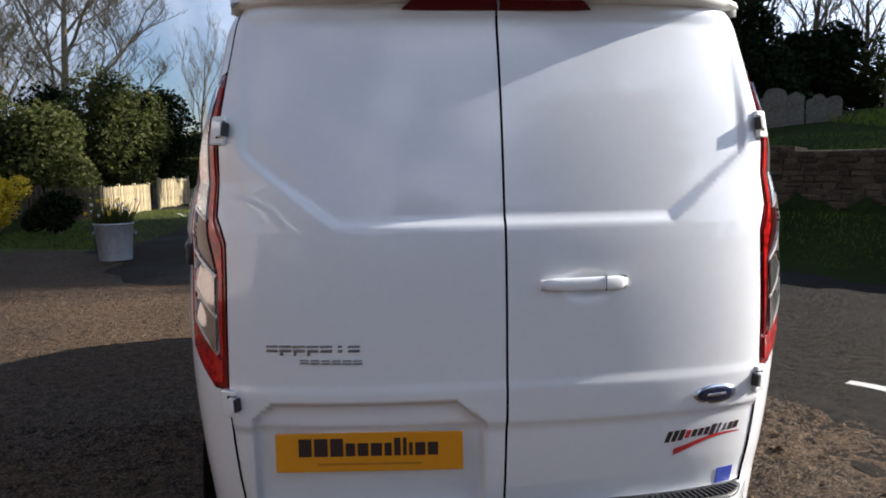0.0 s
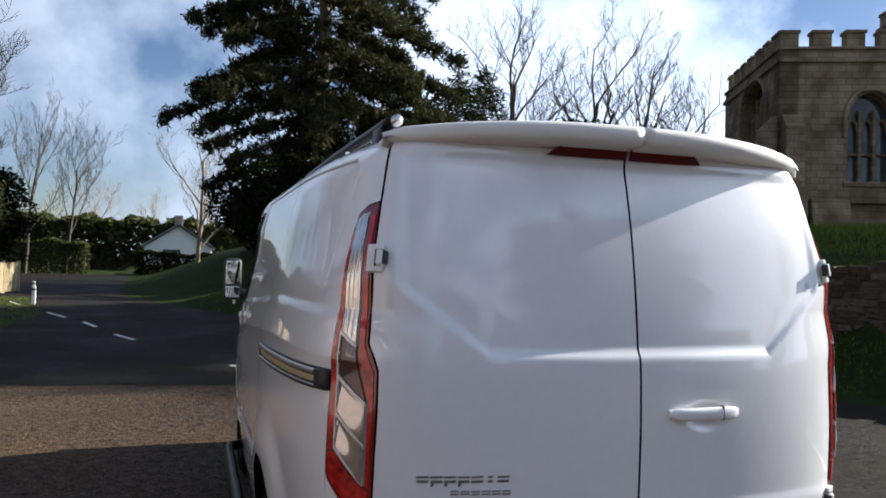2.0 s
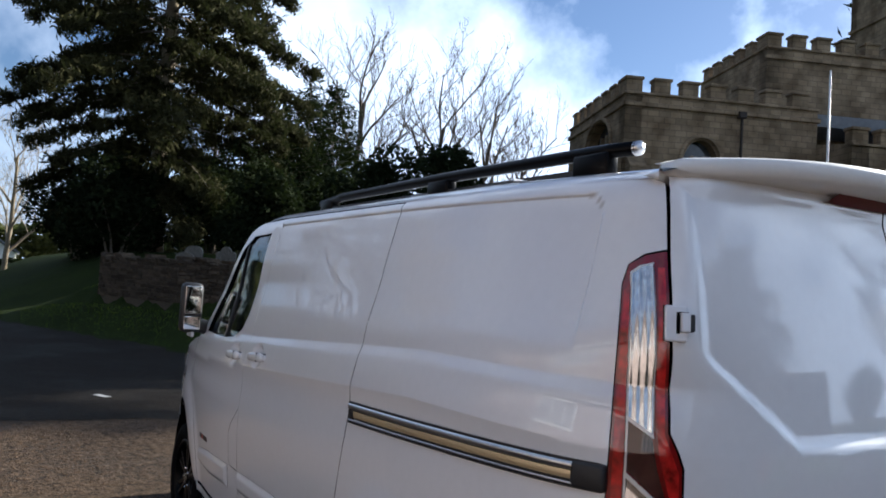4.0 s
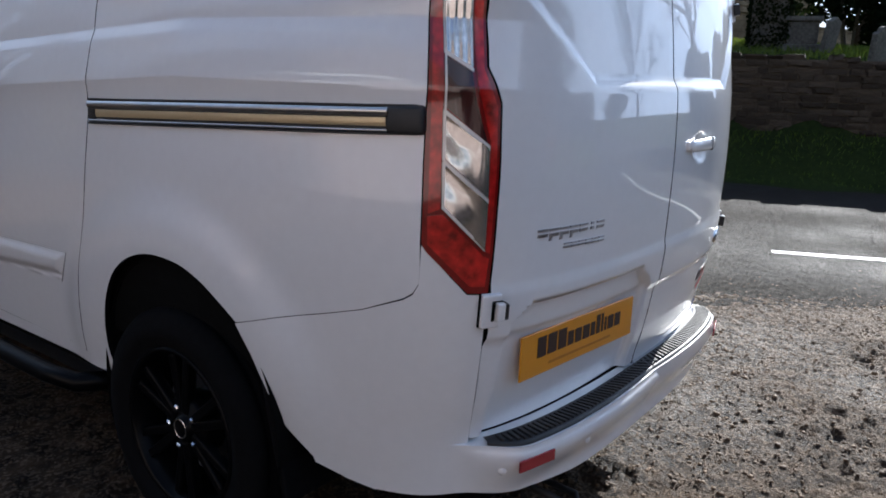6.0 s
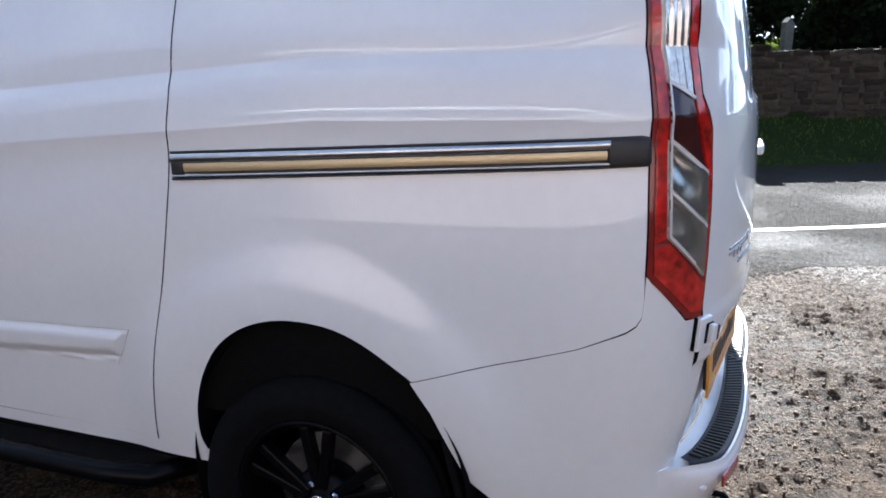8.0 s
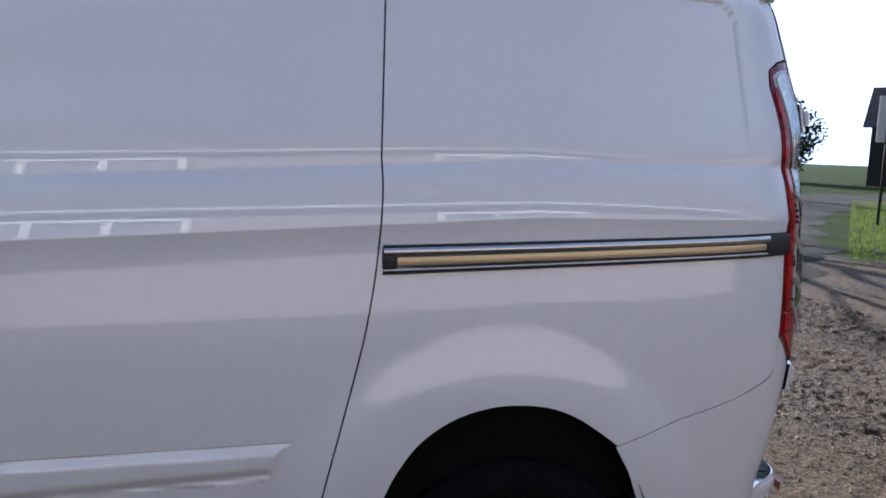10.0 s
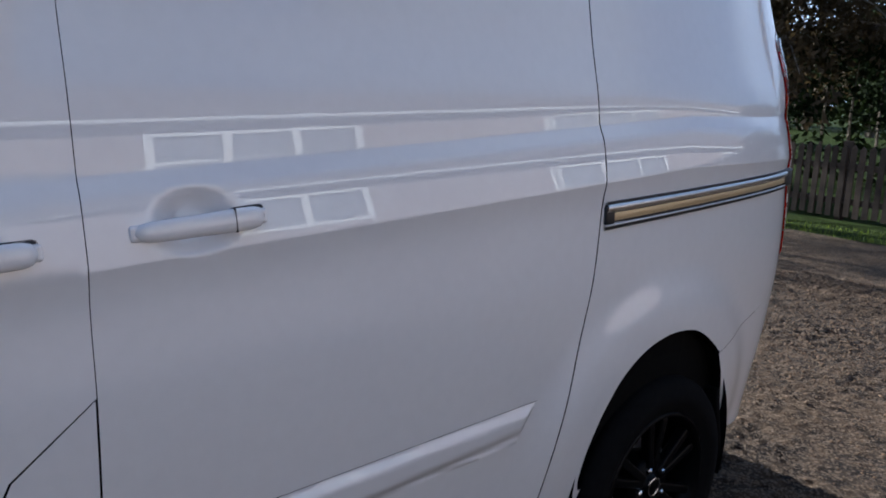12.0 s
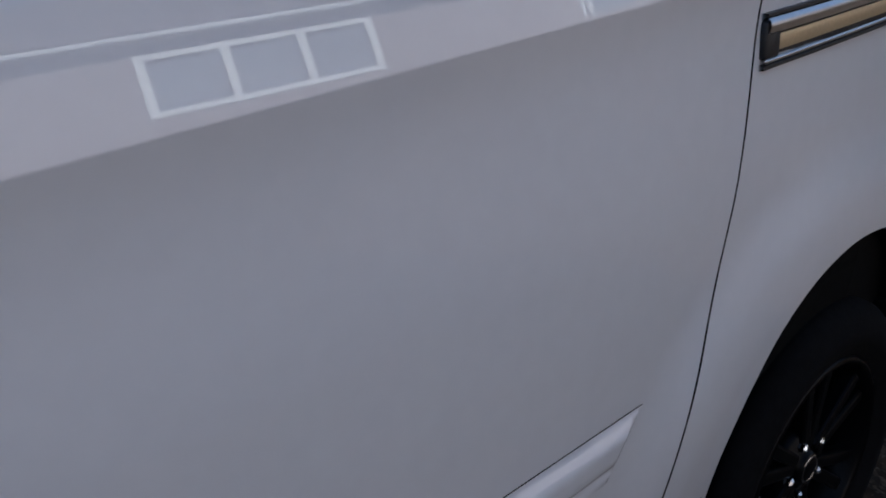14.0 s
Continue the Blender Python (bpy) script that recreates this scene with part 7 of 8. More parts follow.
def shrub(name, at, size, seed, mat, label, category, leaf=0.14, count=5000, stems=6, group="", lumps=9, twig=BARK):
    """A bush or broad evergreen: several stems and a lumpy cloud of leaves with gaps."""
    rng = random.Random(seed)
    ng = np.random.default_rng(seed)
    ob = thing(name, label, category, at, group)
    bm = bmesh.new()
    sx, sy, sz = size
    cs = []
    for k in range(lumps):
        a = rng.uniform(0, 6.283)
        r = rng.uniform(0.15, 0.72)
        z = rng.uniform(0.22, 0.86)
        sh = (1 - (z - 0.3) ** 2) if z > 0.3 else 0.9
        cs.append((Vector((sx * r * math.cos(a) * sh, sy * r * math.sin(a) * sh, sz * z)), rng.uniform(0.25, 0.48) * min(sx, sy, sz * 0.7)))
    cs.append((Vector((0, 0, sz * 0.45)), 0.55 * min(sx, sy, sz)))
    for c, r in cs[:stems]:
        p = [Vector((c.x * 0.12, c.y * 0.12, -0.2)), Vector((c.x * 0.35, c.y * 0.35, c.z * 0.45)), c]
        tube(bm, p, limb(p, 0.02 + 0.012 * sz, 0.01), 5, cap=False)
    tagged(part("stems", bm, twig, ob), "", "", "", "stuff")
    pts = []
    tot = sum(r * r for _, r in cs)
    for c, r in cs:
        n = max(20, int(count * r * r / tot))
        d = ng.normal(size=(n, 3))
        d /= np.linalg.norm(d, axis=1)[:, None]
        pts.append(np.array(c) + d * r * ng.uniform(0.45, 1.12, n)[:, None] ** 0.6)
    pts = np.concatenate(pts)
    pts = pts[pts[:, 2] > 0.02]
    v, f = leaves(pts, leaf, ng, 0.3, 0.5)
    soup("leaves", v, f, mat, ob, "", "stuff")
    return ob


conifer((4.49, 35.14, gz_at(4.49, 35.14)), 25.0, 7.4, 4, "tall dark conifer with drooping limbs and pale sunlit trunk", low=0.10, count=150000, leaf=0.38, gaps=0.10, droop=0.42)
for x, y, h, w, sd in ((12.59, 38.28, 10.2, 2.6, 8), (14.69, 39.81, 10.8, 2.8, 9), (10.58, 36.75, 8.0, 2.8, 12)):
    conifer((x, y, gz_at(x, y)), h, w, sd, "dark pointed evergreen beyond the churchyard wall", low=0.05, count=9000, leaf=0.40, needles=YEW, droop=0.10, category="evergreen tree")
for x, y, sx, sy, sz, sd in ((8.22, 33.7, 3.0, 2.6, 5.2, 31), (11.7, 33.25, 2.6, 2.4, 4.6, 32), (15.61, 32.29, 2.8, 2.6, 3.9, 33), (19.07, 31.81, 2.8, 2.6, 4.4, 34), (1.59, 36.57, 2.6, 2.4, 4.2, 35), (12.41, 22.21, 2.2, 2.2, 4.0, 36), (15.39, 23.86, 2.3, 2.2, 3.9, 37), (9.92, 23.8, 2.2, 2.0, 4.2, 38), (22.68, 31.37, 2.8, 2.8, 4.9, 39), (6.97, 27.17, 2.2, 2.0, 3.4, 40), (2.73, 39.6, 3.0, 2.6, 4.0, 41), (2.52, 32.29, 2.6, 2.2, 4.4, 43), (6.13, 31.57, 2.6, 2.2, 4.2, 44), (9.94, 30.62, 2.6, 2.2, 3.8, 45)):
    shrub("yew_tree", (x, y, gz_at(x, y) - 0.2), (sx, sy, sz), sd, YEW, "dark dense yew in the churchyard", "yew tree", 0.21, 8000, 5, "yew trees", 15)
for x, y, h, w, sd in ((18.75, 44.36, 17.5, 6.0, 51), (23.81, 45.91, 16.5, 5.4, 52), (27.68, 43.95, 15.5, 5.6, 53), (32.64, 46.53, 14.5, 5.4, 54), (11.79, 52.29, 13.5, 5.0, 55)):
    bare_tree((x, y, 1.5), h, w, sd, TWIG, TWIG, "tall bare winter tree behind the church", 0.30, 0.08, 0.5)
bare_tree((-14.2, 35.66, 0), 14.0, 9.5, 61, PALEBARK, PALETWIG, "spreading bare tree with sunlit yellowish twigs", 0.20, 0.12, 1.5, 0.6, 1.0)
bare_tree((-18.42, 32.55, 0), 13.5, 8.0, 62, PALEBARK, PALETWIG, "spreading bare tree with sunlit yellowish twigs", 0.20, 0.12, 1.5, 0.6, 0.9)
bare_tree((-12.37, 57.71, 0), 11.4, 3.6, 63, GREYTWIG, GREYTWIG, "tall bare poplar beside the hedge", 0.40, 0.02, 0.5, 1.3, 0.62)
bare_tree((-9.9, 58.78, 0), 11.0, 3.6, 64, GREYTWIG, GREYTWIG, "tall bare poplar beside the hedge", 0.40, 0.02, 0.5, 1.3, 0.62)
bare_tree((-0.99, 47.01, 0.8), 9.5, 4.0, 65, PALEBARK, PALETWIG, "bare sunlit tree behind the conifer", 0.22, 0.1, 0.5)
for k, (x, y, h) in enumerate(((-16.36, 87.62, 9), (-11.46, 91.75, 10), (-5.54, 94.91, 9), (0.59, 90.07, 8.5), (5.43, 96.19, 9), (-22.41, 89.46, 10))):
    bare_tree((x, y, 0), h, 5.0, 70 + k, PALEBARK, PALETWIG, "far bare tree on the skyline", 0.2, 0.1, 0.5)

# out-of-view conifers, added so that their shadows darken the road and far yard
for x, y, h, w, sd in ((44.5, 17.6, 31, 5.6, 141), (43.0, 21.0, 30, 5.6, 142), (48.5, 17.2, 32, 5.6, 143), (51.5, 20.5, 33, 5.6, 144), (42.0, 16.8, 36, 8.0, 145), (47.0, 15.6, 38, 7.5, 146)):
    conifer((x, y, 2.5), h, w, sd, "unseen tall conifer added to shade the road", low=0.36, count=11000, leaf=0.95, needles=YEW, droop=0.15, category="conifer tree")
for x, y, sx, sz, sd in ((23.0, 0.6, 2.4, 2.4, 151), (28.0, 4.2, 2.7, 7.0, 152), (27.0, 2.5, 1.9, 3.6, 156), (22.0, -2.6, 2.2, 2.4, 154), (21.0, -5.6, 2.2, 2.4, 155)):
    shrub("yew_tree", (x, y, gz_at(x, y) - 0.2), (sx, sx, sz), sd, YEW, "dark dense yew behind the gravestones", "yew tree", 0.24, 9000, 5, "yew trees", 12)

# ---- along the road, past the yard ----
for x, y, sx, sy, sz, sd, mt in ((-10.28, 23.76, 1.9, 1.8, 3.4, 80, LEAFGREEN), (-9.5, 28.28, 2.2, 2.0, 5.2, 81, LEAFGREEN), (-9.52, 32.78, 2.2, 2.0, 5.0, 82, YEW), (-13.09, 24.18, 2.2, 2.0, 4.2, 83, LEAFGREEN), (-12.05, 30.21, 2.4, 2.0, 4.8, 84, YEW), (-16.22, 25.1, 2.6, 2.2, 4.6, 85, LEAFGREEN)):
    shrub("evergreen_bush", (x, y, 0), (sx, sy, sz), sd, mt, "large loose evergreen bush behind the picket fence", "bush", 0.17, 15000, 6, "evergreen bushes", 48)
shrub("forsythia_bush", (-9.43, 18.08, 0), (0.95, 0.9, 1.5), 90, YELLOW, "bright yellow flowering forsythia bush", "bush", 0.09, 5000, 8, "", 10)
shrub("dark_bush", (-7.61, 17.03, 0), (0.8, 0.7, 0.95), 91, YEW, "low dark clipped bush beside the fence", "bush", 0.10, 4500, 5, "", 10)
shrub("dark_bush", (-10.37, 15.55, 0), (0.9, 0.7, 0.7), 92, YEW, "low dark clipped bush beside the fence", "bush", 0.10, 4000, 5, "", 10)


def picket_mesh(w, h, t, pointed):
    bm = bmesh.new()
    box(bm, (-w / 2, -t / 2, 0), (w / 2, t / 2, h - (w * 0.6 if pointed else 0)))
    if pointed:
        a = [bm.verts.new((x, y, h - w * 0.6)) for x, y in ((-w / 2, -t / 2), (w / 2, -t / 2), (w / 2, t / 2), (-w / 2, t / 2))]
        b = [bm.verts.new((0, y, h)) for y in (-t / 2, t / 2)]
        for f in ((a[0], a[1], b[0]), (a[2], a[3], b[1]), (a[1], a[2], b[1], b[0]), (a[3], a[0], b[0], b[1])):
            bm.faces.new(f)
    me = bpy.data.meshes.new("picket")
    bm.to_mesh(me); bm.free()
    return me


def fence(name, label, a, b, h, w, gap, mat, pointed, posts, piece):
    """A fence from a to b: posts, two rails and one object for each upright board."""
    a, b = Vector((*a, 0)), Vector((*b, 0))
    L = (b - a).length
    f = thing(name, label, "fence", a)
    f.rotation_euler = (0, 0, math.atan2(b.y - a.y, b.x - a.x))
    me = picket_mesh(w, h - 0.05, 0.02, pointed)
    me.materials.append(mat)
    rr = random.Random(int(L * 100))
    x = w / 2
    while x < L:
        ob = new(piece, me)
        ob.parent = f
        ob.location = (x, -0.03 + rr.uniform(-0.004, 0.004), 0.05 + rr.uniform(-0.012, 0.012))
        ob.rotation_euler = (0, rr.uniform(-0.012, 0.012), 0)
        x += w + gap
    for z in (0.25, h - 0.28):
        bm = bmesh.new()
        box(bm, (0, -0.018, z - 0.04), (L, 0.03, z + 0.04), None, 0.004)
        part("rail", bm, mat, f)
    n = max(1, round(L / posts))
    for k in range(n + 1):
        bm = bmesh.new()
        box(bm, (L * k / n - 0.045, -0.012, -0.3), (L * k / n + 0.045, 0.085, h + 0.05), None, 0.006)
        part("post", bm, mat, f)
    return f


fence("picket_fence", "low weathered brown picket fence before the bushes", (-15.11, 20.83), (-8.24, 22.21), 1.05, 0.08, 0.06, DARKWOOD, True, 1.8, "picket")
fence("picket_fence", "pale sunlit picket fence running back from the road", (-8.24, 22.21), (-8.06, 26.82), 1.0, 0.09, 0.05, PALEWOOD, True, 1.8, "picket")
fence("picket_fence", "pale sunlit picket fence beside a gateway", (-7.99, 28.02), (-7.57, 31.03), 1.15, 0.09, 0.06, PALEWOOD, True, 1.8, "picket")

planter = thing("planter", "galvanised bucket planter with white and yellow daffodils", "planter", (-4.48, 11.06, 0.006))
planter.scale = (1.0, 1.0, 1.22)
bm = bmesh.new()
lathe(bm, [(0.0001, 0.0), (0.255, 0.0), (0.26, 0.01), (0.30, 0.48), (0.318, 0.485), (0.322, 0.50), (0.312, 0.51), (0.296, 0.50), (0.29, 0.43)], Matrix(), 44)
bucket = part("bucket", bm, ZINC, planter, "dull galvanised bucket", smooth=True)
for s in (-1, 1):
    bm = bmesh.new()
    tube(bm, [(s * 0.295, -0.07, 0.40), (s * 0.34, -0.06, 0.37), (s * 0.345, 0, 0.35), (s * 0.34, 0.06, 0.37), (s * 0.295, 0.07, 0.40)], 0.008, 6)
    part("bucket_handle", bm, ZINC, bucket, smooth=True)
bm = bmesh.new()
lathe(bm, [(0.0001, 0.455), (0.15, 0.45), (0.292, 0.435)], Matrix(), 30)
part("soil", bm, SOIL, planter)
rr = random.Random(15)
bm = bmesh.new()
heads = []
for k in range(320):
    a, r = rr.uniform(0, 6.283), 0.27 * math.sqrt(rr.random())
    h = rr.uniform(0.16, 0.38)
    p = Vector((r * math.cos(a), r * math.sin(a), 0.44))
    tip = p + Vector((rr.gauss(0, 0.05) + p.x * 0.35, rr.gauss(0, 0.05) + p.y * 0.35, h))
    sd = Vector((rr.uniform(-1, 1), rr.uniform(-1, 1), 0)).normalized() * 0.009
    v = [bm.verts.new(q) for q in (p - sd, p + sd, p.lerp(tip, 0.6) + sd * 1.1, tip, p.lerp(tip, 0.6) - sd * 1.1)]
    bm.faces.new(v)
    if k % 8 == 0:
        heads.append(tip)
part("foliage", bm, LEAFGREEN, planter, "green daffodil leaves")
for n_head, tip in enumerate(heads[:36]):
    bm = bmesh.new()
    d = Vector((rr.uniform(-1, 1), rr.uniform(-1, 1), 0.4)).normalized()
    q = Matrix.Translation(tip) @ d.to_track_quat("Z", "Y").to_matrix().to_4x4()
    lathe(bm, [(0.004, -0.004), (0.010, 0.012), (0.016, 0.022)], q, 8)
    for k in range(6):
        a = k * math.pi / 3
        v = [bm.verts.new(q @ Vector(c)) for c in ((0.004 * math.cos(a), 0.004 * math.sin(a), 0), (0.022 * math.cos(a - 0.4), 0.022 * math.sin(a - 0.4), 0.002), (0.036 * math.cos(a), 0.036 * math.sin(a), 0.0), (0.022 * math.cos(a + 0.4), 0.022 * math.sin(a + 0.4), 0.002))]
        bm.faces.new(v)
    part("daffodil", bm, WHITEPAINT if n_head % 3 == 0 else YELLOW, planter, "white daffodil flower" if n_head % 3 == 0 else "yellow daffodil flower")


def marker_post(at, h):
    p = thing("marker_post", "short white wooden marker post on the verge", "post", at, "marker posts along the verge")
    bm = bmesh.new()
    box(bm, (-0.05, -0.05, -0.2), (0.05, 0.05, h), None, 0.012)
    part("shaft", bm, POST, p)
    bm = bmesh.new()
    box(bm, (-0.055, -0.055, h - 0.12), (0.055, 0.055, h - 0.07), None, 0.004)
    part("band", bm, TIMBER, p)
    return p


for x, y, h in ((-5.67, 23.18, 0.55), (-8.78, 35.1, 0.6), (-6.72, 29.05, 0.5), (-10.81, 43.75, 0.6)):
    marker_post((x, y, 0), h)


def hedge(name, a, b, w, h, seed, mat, label, count=9000, leaf=0.16):
    ng = np.random.default_rng(seed)
    a, b = np.array(a, float), np.array(b, float)
    ob = thing(name, label, "hedge", (0, 0, 0))
    d = (b - a) / np.linalg.norm(b - a)
    nn = np.array([-d[1], d[0]])
    L = np.linalg.norm(b - a)
    bm = bmesh.new()
    for k in range(int(L / 0.6) + 1):
        p = a + d * min(L, 0.3 + k * 0.6)
        tube(bm, [(p[0], p[1], -0.1), (p[0] + 0.05, p[1], h * 0.5), (p[0], p[1] + 0.05, h * 0.9)], [0.04, 0.03, 0.012], 5, cap=False)
    tagged(part("stems", bm, BARK, ob), "", "", "", "stuff")
    s, t, z = ng.uniform(0, L, count), ng.uniform(-1, 1, count), ng.uniform(0.02, 1, count)
    face = ng.integers(0, 3, count)
    t = np.where(face == 0, -1, np.where(face == 1, 1, t)) * ng.uniform(0.8, 1.06, count)
    z = np.where(face == 2, ng.uniform(0.9, 1.03, count), z)
    z = z * h * (1 + 0.05 * np.sin(s * 1.3) + 0.04 * np.sin(s * 3.1))
    P = np.stack([a[0] + d[0] * s + nn[0] * t * w / 2, a[1] + d[1] * s + nn[1] * t * w / 2, z], -1)
    v, f = leaves(P, leaf, ng, 0.1, 0.55)
    soup("leaves", v, f, mat, ob, "", "stuff")
    return ob


hedge("hedge", (-21.62, 59.47), (-8.5, 58.82), 1.2, 2.3, 95, LEAFGREEN, "clipped green hedge at the road's end", 9000, 0.26)
hedge("hedge", (-5.17, 57.9), (6.05, 56.19), 1.2, 1.7, 96, YEW, "dark hedge before the far bungalow", 7000, 0.26)
hedge("hedge", (-32.3, 85.2), (28.26, 84.6), 6.0, 5.0, 97, LEAFGREEN, "far belt of shrubs and small trees", 20000, 0.85)


def bungalow():
    b = thing("bungalow", "far white-gabled bungalow with a grey roof", "house", (-2.59, 73.98, 0))
    panel("gable_wall", [(-2.9, -0.3), (2.9, -0.3), (2.9, 2.4), (0, 4.3), (-2.9, 2.4)], [[(-1.4, 0.9), (0.2, 0.9), (0.2, 2.1), (-1.4, 2.1)]], 0.3, Matrix(), WHITEPAINT, b, "white rendered gable")
    mesh_object("pane", [(-1.4, 0.12, 0.9), (0.2, 0.12, 0.9), (0.2, 0.12, 2.1), (-1.4, 0.12, 2.1)], [(0, 1, 2, 3)], WINDOWPANE, b)
    for s in (-1, 1):
        bm = bmesh.new()
        v = [(0, -0.4, 4.42), (0, 8, 4.42), (s * 3.3, 8, 2.25), (s * 3.3, -0.4, 2.25)]
        lo = [bm.verts.new(p) for p in v]
        hi = [bm.verts.new((p[0], p[1], p[2] + 0.16)) for p in v]
        bm.faces.new(lo); bm.faces.new(hi[::-1])
        for k in range(4):
            bm.faces.new((lo[k], lo[(k + 1) % 4], hi[(k + 1) % 4], hi[k]))
        bmesh.ops.recalc_face_normals(bm, faces=bm.faces)
        part("roof", bm, SLATE, b)
        bm = bmesh.new()
        box(bm, (s * 2.9 - 0.15, 0.3, -0.3), (s * 2.9 + 0.15, 7.8, 2.4))
        part("side_wall", bm, WHITEPAINT, b)
    bm = bmesh.new()
    box(bm, (-0.5, 3.5, 4.2), (0.3, 4.2, 5.5), None, 0.03)
    part("chimney", bm, PINKBRICK, b)


bungalow()

# ---- behind the van: lawn fence, tree, hedge and timbered house ----
fence("board_fence", "close-boarded brown garden fence along the lawn", (4.1, -7.75), (12.4, -17.9), 1.06, 0.118, 0.005, FENCEWOOD, False, 1.85, "board")
fence("picket_fence", "dark stained picket fence at the yard's edge", (4.0, -7.8), (-7.0, -6.9), 0.98, 0.075, 0.045, DARKWOOD, True, 1.8, "picket")
hedge("hedge", (5.6, -14.0), (-9.0, -11.5), 2.2, 2.6, 98, YEW, "tall dark hedge behind the picket fence", 9000, 0.18)
hedge("hedge", (14.0, -21.5), (20.5, -29.0), 1.6, 1.7, 99, YEW, "dark hedge at the end of the lawn", 7000, 0.2)


def garden_tree():
    t = thing("tree", "broad tree with drooping bronzed foliage behind the fence", "tree", (5.75, -11.5, 0))
    rng, ng = random.Random(8), np.random.default_rng(8)
    bm, br = bmesh.new(), bmesh.new()
    p = [(0, 0, -0.3), (0.05, 0.05, 0.8), (-0.05, 0.1, 2.0), (0.1, 0.0, 3.5), (0.0, -0.1, 5.5), (0.1, 0, 8.0)]
    tube(bm, p, [0.22, 0.17, 0.15, 0.14, 0.11, 0.04], 12, cap=False)
    part("trunk", bm, BARK, t, smooth=True)
    pts = []
    for k in range(64):
        a, z = k * 2.4 + rng.uniform(-0.3, 0.3), 2.3 + 5.5 * (k / 64)
        L = (3.35 + 0.5 * rng.random()) * (1 - ((z - 4.2) / 5.2) ** 2) ** 0.5
        q = [Vector((L * s * math.cos(a), L * s * math.sin(a), z + 0.55 * L * (0.9 * s - 1.15 * s * s))) for s in np.linspace(0, 1, 6)]
        tube(br, q, limb(q, 0.05, 0.008), 5, cap=False)
        for j in range(int(14 * L)):
            s = 0.25 + 0.75 * rng.random()
            i = min(int(s * 5), 4)
            c = q[i].lerp(q[i + 1], s * 5 - i) + Vector((rng.gauss(0, 0.22), rng.gauss(0, 0.22), -abs(rng.gauss(0, 0.25))))
            pts.append(tuple(c))
    tagged(part("limbs", br, BARK, t, smooth=True), "", "", "", "stuff")
    pts = np.repeat(np.array(pts), 20, 0) + ng.normal(0, 0.12, (len(pts) * 20, 3))
    v, f = leaves(pts, 0.13, ng, 0.9, 0.42)
    soup("leaves", v, f, BROWNLEAF, t, "bronze-green hanging leaves", "stuff")


garden_tree()
bare_tree((17.6, -4.9, 0), 13.5, 8.5, 111, TWIG, TWIG, "bare tree with long drooping branches over the lawn", 0.35, 0.1)
bare_tree((31.5, -17.0, 0), 12.0, 6.0, 112, TWIG, TWIG, "bare tree beyond the lawn", 0.35, 0.1)
for x, y, sx, sz, sd in ((25, -47, 4.5, 7, 120), (19, -42, 4.0, 6, 121), (48, -32, 4.0, 7, 122), (13, -36, 4.0, 6.5, 123), (7, -30, 4, 6, 124), (1, -26, 4, 6.5, 125), (-8, -24, 4, 6, 126), (14, -24, 3, 5.5, 127)):
    shrub("evergreen_tree", (x, y, 0), (sx, sx, sz), sd, YEW, "dark evergreen tree beyond the gardens", "tree", 0.34, 7000, 5, "dark trees beyond the gardens", 14)


